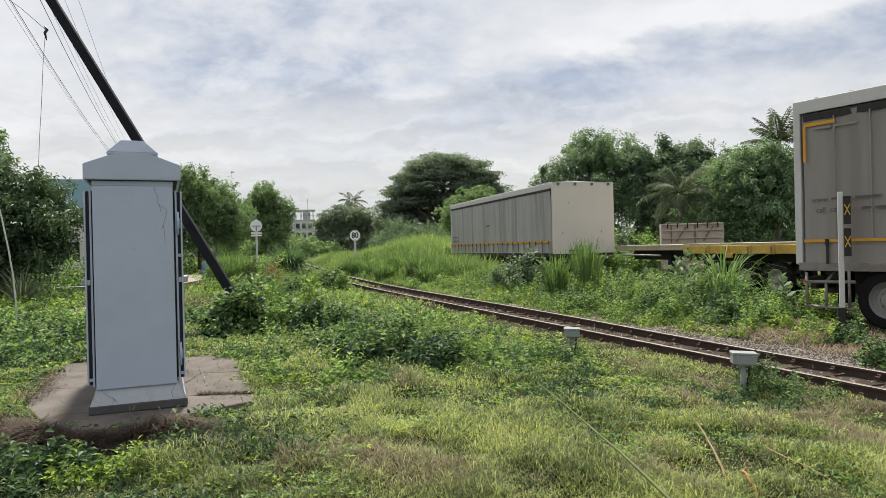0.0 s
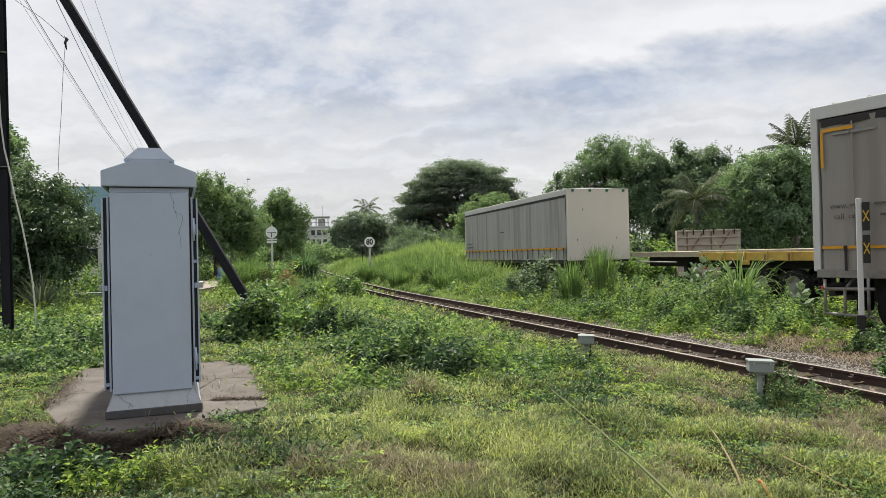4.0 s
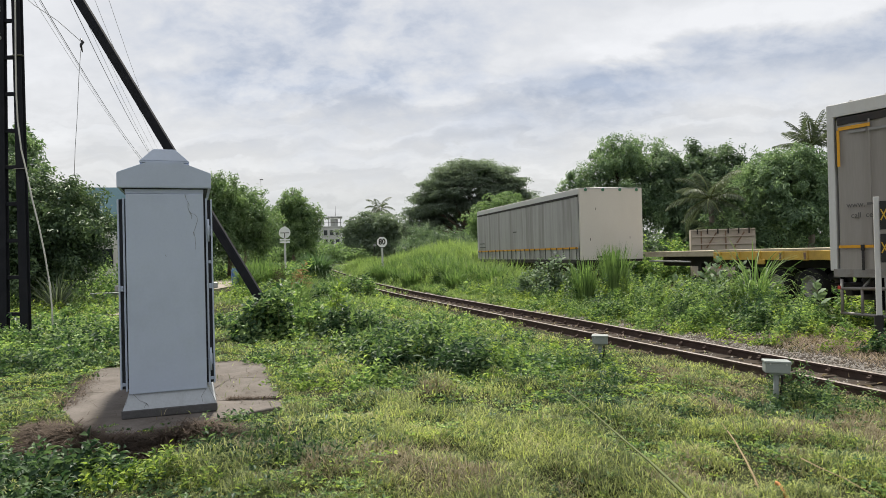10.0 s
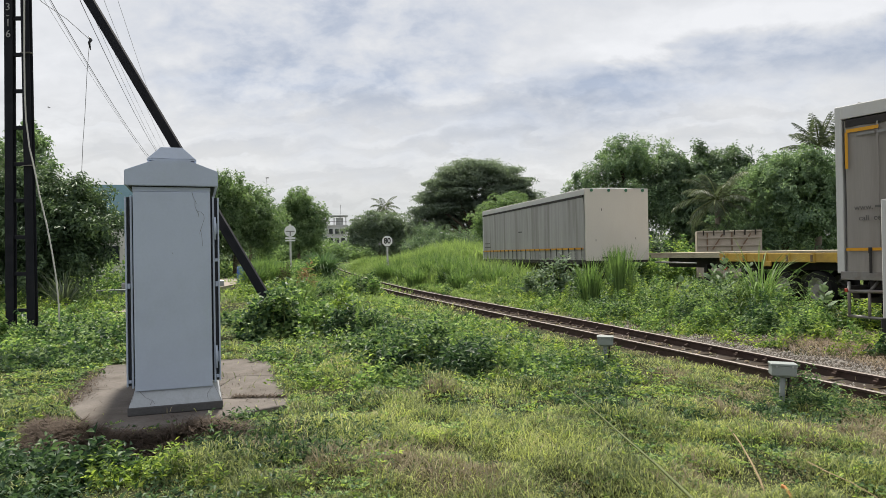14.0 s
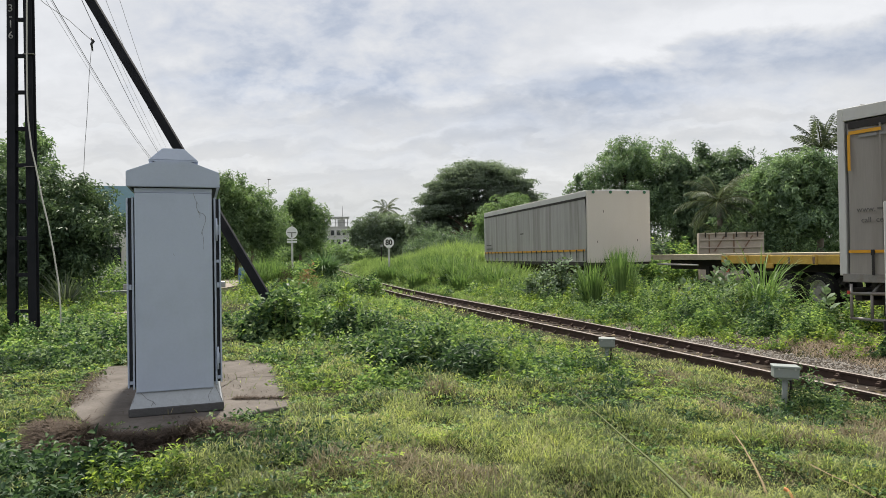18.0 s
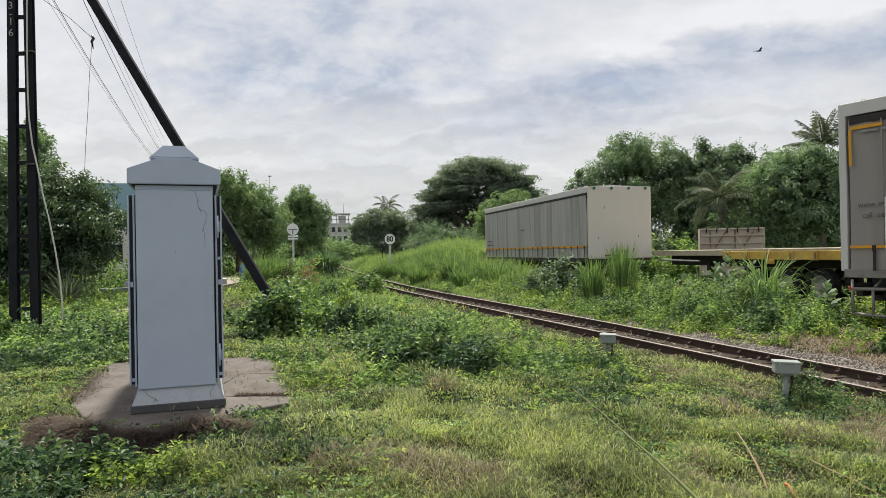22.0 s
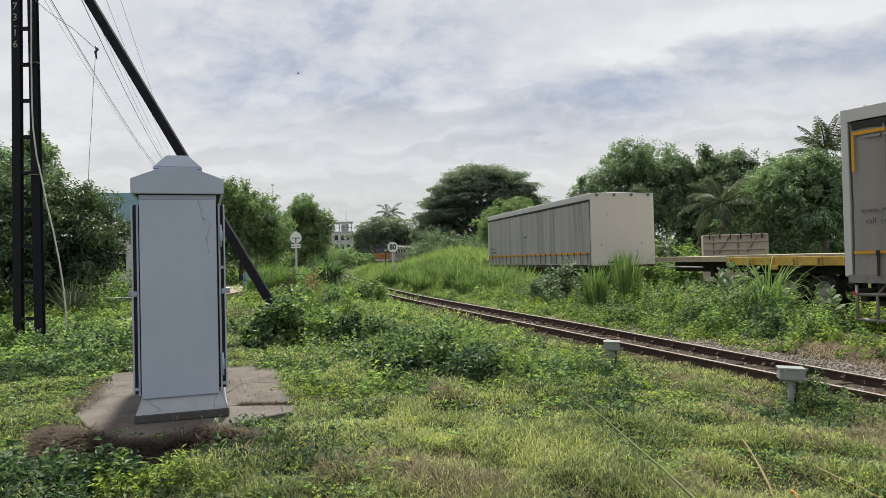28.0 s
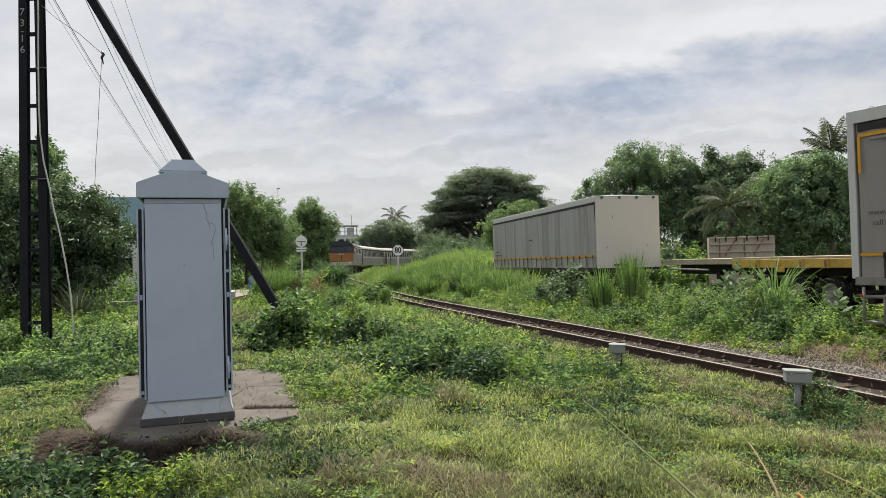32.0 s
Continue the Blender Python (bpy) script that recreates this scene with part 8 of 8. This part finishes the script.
    tree("light_tree", 6.0, 60.0, [(0.2, 0, 5.2, 1.6, 1.5, 1.2), (-1.6, 0, 4.0, 1.5, 1.5, 1.2), (1.6, 0, 4.1, 1.6, 1.5, 1.3), (0, -0.4, 2.6, 2.6, 1.6, 1.3)], 11000, 0.3, TL,
         "light green young tree behind the trailer", 0.16, 0.35, 0.35, 26)
    tree("big_tree", 12.0, 43.0, [(-0.5, 0, 6.2, 1.7, 1.7, 1.4), (1.1, 0, 6.0, 1.8, 1.8, 1.5), (-2.2, 0.3, 4.6, 1.6, 1.8, 1.5), (0, -0.8, 3.6, 2.8, 2, 1.7), (2.9, 0, 4.0, 1.9, 1.9, 1.9), (-2.3, 0, 2.2, 1.6, 1.6, 1.4)], 62000, 0.165, T,
         "large dark green tree behind the trailer", 0.3, 0.35, 0.40, 20, 0.20, 0.62, 1.10, True)
    tree("big_tree", 16.0, 42.0, [(-1.6, 0, 5.2, 1.1, 1.5, 1.5), (0.3, 0, 5.5, 1.0, 1.5, 1.6), (1.9, 0, 5.3, 1.1, 1.5, 1.5), (0.2, -0.6, 3.6, 2.7, 2, 1.5), (0, -0.6, 1.8, 2.6, 2, 1.4)], 44000, 0.21, M["tree_shade"],
         "dark green tree beyond the flatbed", 0.25, 0.35, 0.40, 12, 0.27, 0.62, 1.09, True)
    tree("big_tree", 20.3, 40.0, [(0, 0, 4.6, 2.2, 2, 1.6), (-1.8, 0, 3.6, 1.8, 1.8, 1.5), (1.8, 0, 4.0, 2, 1.8, 1.6), (0, -0.6, 2.2, 2.8, 1.8, 1.5)], 44000, 0.20, T,
         "dark green tree beyond the flatbed", 0.25, 0.35, 0.40, 14, 0.24, 0.62, 1.09, True)
    tree("roadside_tree", 16.9, 33.5, [(-0.4, 0, 4.0, 1.8, 1.6, 1.2), (1.3, 0, 4.6, 1.6, 1.5, 1.2), (-1.8, 0, 2.8, 1.5, 1.5, 1.1), (0.4, -0.6, 2.6, 2.4, 1.6, 1.2), (2.4, 0, 3.4, 1.5, 1.5, 1.3), (-2.4, -0.3, 1.6, 1.4, 1.3, 1.0)], 54000, 0.18, M["tree"],
         "leafy mid-green tree behind the flatbed", 0.2, 0.3, 0.38, 11, 0.27, 0.62, 1.1, True)
    palm("coconut_palm", 20.28, 36.5, 6.88, 14, 2.15, "coconut palm with a ragged crown behind the trees", 0.2, 52, (0.15, 1.5), 0.28)
    palm("coconut_palm", 13.75, 33.2, 3.9, 20, 2.1, "young coconut palm with arching fronds", -0.2, 44, (-0.7, 1.3), 0.6)
    palm("coconut_palm", 14.3, 34.5, 2.0, 11, 2.0, "low young palm behind the stillage", 0.0, 40, (0.0, 1.2), 0.7)
    palm("coconut_palm", -12.3, 150.0, 11.4, 15, 3.5, "distant tall coconut palm", 0.3, 30, (-0.9, 1.35), 0.6, 2.6)
    for x, y, rx, h in ((13.2, 31.9, 1.1, 2.6), (14.3, 32.2, 1.1, 3.2), (15.6, 32.2, 1.0, 2.5), (12.5, 31.6, 0.8, 1.8)):
        shrub("leafy_bush", x, y, (rx, 0.6, h), 3600, 0.17, M["tree_light"] if x < 14 else M["tree"], "leafy green bush below the young palm", group="bushes behind the flatbed", ratio=0.4)
    # single plants of the verge left of the line
    r = random.Random(21)
    for k in range(60):
        y = 15 + 22 * r.random()
        x = float(np.interp(y, ROW_Y, LINE[:, 0])) - r.uniform(1.6, 7.5)
        kind = k % 4
        if low_enough(x + 0.4, y, 2.0) < 0.9:
            continue
        if kind == 0:
            grass_clump("verge_grass", x, y, r.uniform(0.7, 1.3), 200, 0.3, 0.03, M["clump"], "loose tuft of green blades on the verge", 0.5, 0.5, "verge plants")
        elif kind == 1:
            shrub("verge_shrub", x, y, (0.45, 0.4, r.uniform(0.5, 1.0)), 700, 0.15, M["weed"], "dark leafy shrub on the verge", group="verge plants")
        elif kind == 2:
            shrub("verge_shrub", x, y, (0.4, 0.4, r.uniform(0.5, 0.9)), 600, 0.16, M["bright"], "yellow-green leafy shrub on the verge", group="verge plants", ratio=0.4)
        else:
            shrub("verge_shrub", x, y, (0.35, 0.35, r.uniform(0.4, 0.8)), 420, 0.16, M["vine"], "broad-leaved shrub on the verge", group="verge plants")
    # undergrowth behind the trailers and along the line
    r = random.Random(9)
    spots = [(r.uniform(7.5, 26), r.uniform(29.5, 36), r.uniform(0.8, 1.5), r.uniform(0.7, 1.2), r.uniform(1.0, 1.9)) for _ in range(40)]
    spots += [(r.uniform(8.3, 11.2), r.uniform(29.6, 31.5), r.uniform(0.5, 0.9), r.uniform(0.4, 0.7), r.uniform(1.4, 2.1)) for _ in range(14)]
    weed_bank("undergrowth", spots, M["vine"], "green undergrowth behind the trailers", 0.2, 260)
    spots = [(r.uniform(8.6, 12.0), r.uniform(30.6, 31.6), r.uniform(0.4, 0.8), r.uniform(0.4, 0.6), r.uniform(1.2, 2.2)) for _ in range(16)]
    weed_bank("undergrowth", spots, M["bright"], "bright green bushes between the trailers and the trees", 0.15, 700, 0.42)
    spots = [(r.uniform(-3.6, 16), r.uniform(92, 104), r.uniform(2.0, 3.4), r.uniform(1.5, 2.5), r.uniform(3.4, 5.4)) for _ in range(26)]
    spots += [(r.uniform(-1, 22), r.uniform(112, 120), r.uniform(2.5, 4), r.uniform(1.5, 2.5), r.uniform(3.5, 5.5)) for _ in range(16)]
    weed_bank("bend_thicket", spots, M["tree_shade"], "dark thicket inside the bend", 0.36, 80, 0.45)
    spots = [(r.uniform(-3.0, 10), r.uniform(60, 70), r.uniform(1.0, 1.8), r.uniform(1.0, 1.6), r.uniform(1.6, 2.4)) for _ in range(16)]
    weed_bank("bank_bushes", spots, M["mango"], "leafy bushes on the grassy bank", 0.22, 240, 0.45)
    spots = [(r.uniform(-22, -13.5), r.uniform(127, 133), r.uniform(1.6, 2.4), r.uniform(1.2, 2.0), r.uniform(2.0, 3.4)) for _ in range(14)]
    spots += [(r.uniform(-27, -15.5), r.uniform(100, 112), r.uniform(1.6, 2.6), r.uniform(1.2, 2.0), r.uniform(2.6, 4.0)) for _ in range(16)]
    weed_bank("banana_thicket", spots, TL, "banana-like thicket beside the bend", 1.0, 36, 0.3)
    spots = []
    for k in range(120):
        a = r.uniform(-0.95, 1.0)
        d = r.uniform(150, 200) if a < 0.12 else r.uniform(190, 230)
        spots.append((d * math.sin(a), d * math.cos(a), r.uniform(4, 8), r.uniform(3, 5), r.uniform(4.5, 7.5)))
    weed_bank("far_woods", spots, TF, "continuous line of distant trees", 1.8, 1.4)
    spots = []
    for k in range(40):
        spots.append((r.uniform(-44, -16.5), r.uniform(44, 62), r.uniform(1.6, 3), r.uniform(1.4, 2.2), r.uniform(1.5, 3.2)))
    weed_bank("garden_hedge", spots, T, "dark hedge and gardens beside the road", 0.34, 45)
    spots = []
    for k in range(36):
        spots.append((r.uniform(-22, -11.5), r.uniform(22.5, 27), r.uniform(0.8, 1.4), r.uniform(0.7, 1.2), r.uniform(0.6, 1.3)))
    spots += [(r.uniform(-24, -13.0), r.uniform(28, 33), r.uniform(0.9, 1.5), r.uniform(0.8, 1.2), r.uniform(1.2, 2.3)) for _ in range(26)]
    weed_bank("garden_weeds", spots, M["vine"], "shaded weeds under the mango tree", 0.17, 150)


def loose_stalks():
    def stalk(pts, r0, r1, mat, label):
        s = part("dry_stalk", tube(B(), pts, list(np.linspace(r0, r1, len(pts))), 6), mat)
        tagged(s, label, "stalk", "loose stalks")
    stalk([(1.219, 6.488, 0.3), (1.237, 5.404, 0.33), (1.245, 4.611, 0.345), (1.263, 4.062, 0.35), (1.272, 3.612, 0.345), (1.297, 3.372, 0.32), (1.287, 3.122, 0.2), (1.277, 3.022, 0.0)], 0.003, 0.0145, M["stem"], "long green-grey stalk leaning through the grass")
    stalk([(2.289, 5.469, 0.2), (2.143, 4.909, 0.22), (2.042, 4.511, 0.2), (1.995, 4.293, 0.16), (1.956, 4.121, 0.08), (1.946, 4.021, 0.0)], 0.004, 0.011, M["dry_stem"], "long dry curved stalk in the grass")
    stalk([(2.005, 3.8, 0.04), (2.015, 3.9, 0.14), (2.03, 4.02, 0.18), (2.025, 4.05, 0.2), (2.01, 4.06, 0.205)], 0.010, 0.012, M["rusty_stem"], "short orange broken stem")
    stalk([(2.06, 3.85, 0.10), (2.12, 3.8, 0.07)], 0.006, 0.004, M["rusty_stem"], "short orange broken stem")
    for pts, w, mat, label in (([(2.30, 4.3, 0.27), (2.36, 4.2, 0.24), (2.46, 4.1, 0.20), (2.54, 4.0, 0.15), (2.62, 3.85, 0.03)], 0.014, M["dry_stem"], "arched dry yellow blade in the grass"),
                               ([(2.20, 3.78, 0.03), (2.23, 3.8, 0.12), (2.28, 3.85, 0.20), (2.31, 3.9, 0.28)], 0.009, M["fresh_stem"], "upright yellow-green blade in the grass"),
                               ([(2.62, 3.78, 0.03), (2.66, 3.8, 0.11), (2.72, 3.85, 0.23), (2.84, 3.95, 0.34)], 0.014, M["pale_stem"], "pale dry blade standing in the grass"),
                               ([(2.12, 3.78, 0.03), (2.13, 3.8, 0.12), (2.15, 3.85, 0.21), (2.19, 3.9, 0.26)], 0.008, M["dry_stem"], "upright dry blade in the grass"),
                               ([(1.72, 3.7, 0.03), (1.70, 3.76, 0.14), (1.66, 3.84, 0.22)], 0.007, M["dry_stem"], "upright dry blade in the grass")):
        bm = B()
        last = None
        for k, p in enumerate(pts):
            f = 1 - (k / (len(pts) - 1)) ** 2 * 0.85
            a, c = bm.verts.new((p[0] - w * f / 2, p[1], p[2])), bm.verts.new((p[0] + w * f / 2, p[1] + 0.004, p[2]))
            m = bm.verts.new((p[0], p[1] + 0.006, p[2] - 0.004))
            if last:
                bm.faces.new((last[0], last[1], m, a))
                bm.faces.new((last[1], last[2], c, m))
                bm.faces.new((last[2], last[0], a, c))
            last = (a, m, c)
        tagged(part("dry_stalk", bm, mat), label, "stalk", "loose stalks")


scatter_grass()
scatter_lawn_weeds()
plant_weeds()
tall_grass_field()
plant_trees()
loose_stalks()


def build_bird(lift):
    b = thing("bird", Matrix(), "small dark bird in flight over the line", "bird", "birds")
    part("body", tube(B(), [(-0.17, 0, 0), (-0.08, 0, 0.0), (0.0, 0, 0.01), (0.08, 0, 0.015), (0.13, 0, 0.02), (0.16, 0, 0.015)], [0.012, 0.03, 0.042, 0.036, 0.022, 0.004], 8), M["feather"], b)
    for sy in (-1, 1):
        bm = B()
        rim = [(0.07, 0.03, 0.02), (0.09, 0.14, 0.02 + lift * 0.12), (0.03, 0.30, 0.02 + lift * 0.2), (-0.03, 0.29, 0.02 + lift * 0.19), (-0.02, 0.14, 0.015 + lift * 0.11), (-0.05, 0.03, 0.015)]
        top = [bm.verts.new((x, sy * y, z + 0.006)) for x, y, z in rim]
        low = [bm.verts.new((x, sy * y, z - 0.004)) for x, y, z in rim]
        bm.faces.new(top)
        bm.faces.new(low[::-1])
        for i in range(6):
            bm.faces.new((top[i], low[i], low[(i + 1) % 6], top[(i + 1) % 6]))
        part("wing", bm, M["feather"], b)
    part("tail", box(B(), (-0.22, 0, 0), (0.13, 0.07, 0.008)), M["feather"], b)
    for o in b.children:
        o.data.transform(Matrix.Scale(0.55, 4))
    return b


M["feather"] = material("dark_feathers", (0.06, 0.06, 0.065), 0.7, 0, 0.2)
BIRDS = [build_bird(-0.9), build_bird(0.5), build_bird(0.6), build_bird(0.4)]


def motions():
    """The train comes round the bend towards the camera at about ten metres a second."""
    i = int(np.argmin(np.hypot(LINE[:, 0] + 12.5, LINE[:, 1] - 79.0)))
    nose_end, speed = ARC[i], 10.2
    offsets = [(LOCO, 0.0, 14.0)]
    back = 14.9
    for c in COACHES:
        offsets.append((c, back, 18.6))
        back += 19.4
    for car, off, length in offsets:
        rows = []
        for k in range(33):
            s = nose_end + speed * (32 - k) + off
            a, _ = along(s + 1.5)
            b, _ = along(s + length - 1.5)
            d = (a - b).normalized()
            ang = math.atan2(d.y, d.x)
            front = a + d * 1.5
            rows.append((k, Matrix.Translation(front) @ Matrix.Rotation(ang, 4, "Z")))
        walk(car, rows)
    # birds that cross the sky: seconds and place
    flights = (((0, (-150, 40, 9)), (7.5, (-20.0, 22.0, 4.4)), (8.0, (-6.36, 22.0, 4.74)), (8.3, (2.09, 22.0, 4.9)), (8.5, (7.42, 22.0, 5.42)), (8.7, (12.6, 22.0, 6.3)), (9.0, (14.58, 22.0, 6.92)), (9.5, (26.0, 24.0, 8.5)), (32, (320, 60, 40))),
               ((0, (-260, 30, 60)), (20.6, (-22.0, 20.5, 22.0)), (21.4, (-3.60, 20.5, 11.36)), (21.6, (1.12, 20.5, 9.45)), (21.7, (3.66, 20.5, 8.68)), (21.8, (6.05, 20.5, 8.23)), (21.9, (8.00, 20.5, 7.82)), (22.0, (9.64, 20.5, 7.50)), (22.1, (10.86, 20.5, 7.52)), (22.2, (11.94, 20.5, 7.77)), (22.3, (12.77, 20.5, 8.13)), (22.5, (14.19, 20.5, 8.94)), (24.0, (42.0, 20.5, 16.0)), (32, (130, 30, 30))),
               ((0, (-300, 60, 20)), (27.4, (-16.0, 41.0, 11.0)), (28.0, (-8.4, 40.0, 12.78)), (28.6, (-1.0, 39.0, 13.9)), (29.4, (9.0, 38.0, 22.0)), (32, (45, 36, 46))),
               ((0, (-190, 48, 40)), (12.0, (-44.0, 48.0, 16.5)), (13.0, (-30.46, 48.0, 15.30)), (13.8, (-27.99, 48.0, 12.92)), (13.9, (-27.67, 48.0, 12.63)), (14.0, (-27.28, 48.0, 12.38)), (14.3, (-26.44, 48.0, 11.52)), (14.5, (-26.00, 48.0, 11.07)), (16.5, (-20.31, 48.0, 5.19)), (20.0, (-19.5, 55.0, 2.2)), (32, (-19.0, 58.0, 2.0))))
    for bird, rows in zip(BIRDS, flights):
        keyed = []
        for k, (t, p) in enumerate(rows):
            nxt = Vector(rows[min(k + 1, len(rows) - 1)][1]) - Vector(rows[max(k - 1, 0)][1])
            keyed.append((t, Matrix.Translation(p) @ Matrix.Rotation(math.atan2(nxt.y, nxt.x), 4, "Z")))
        walk(bird, keyed)


motions()
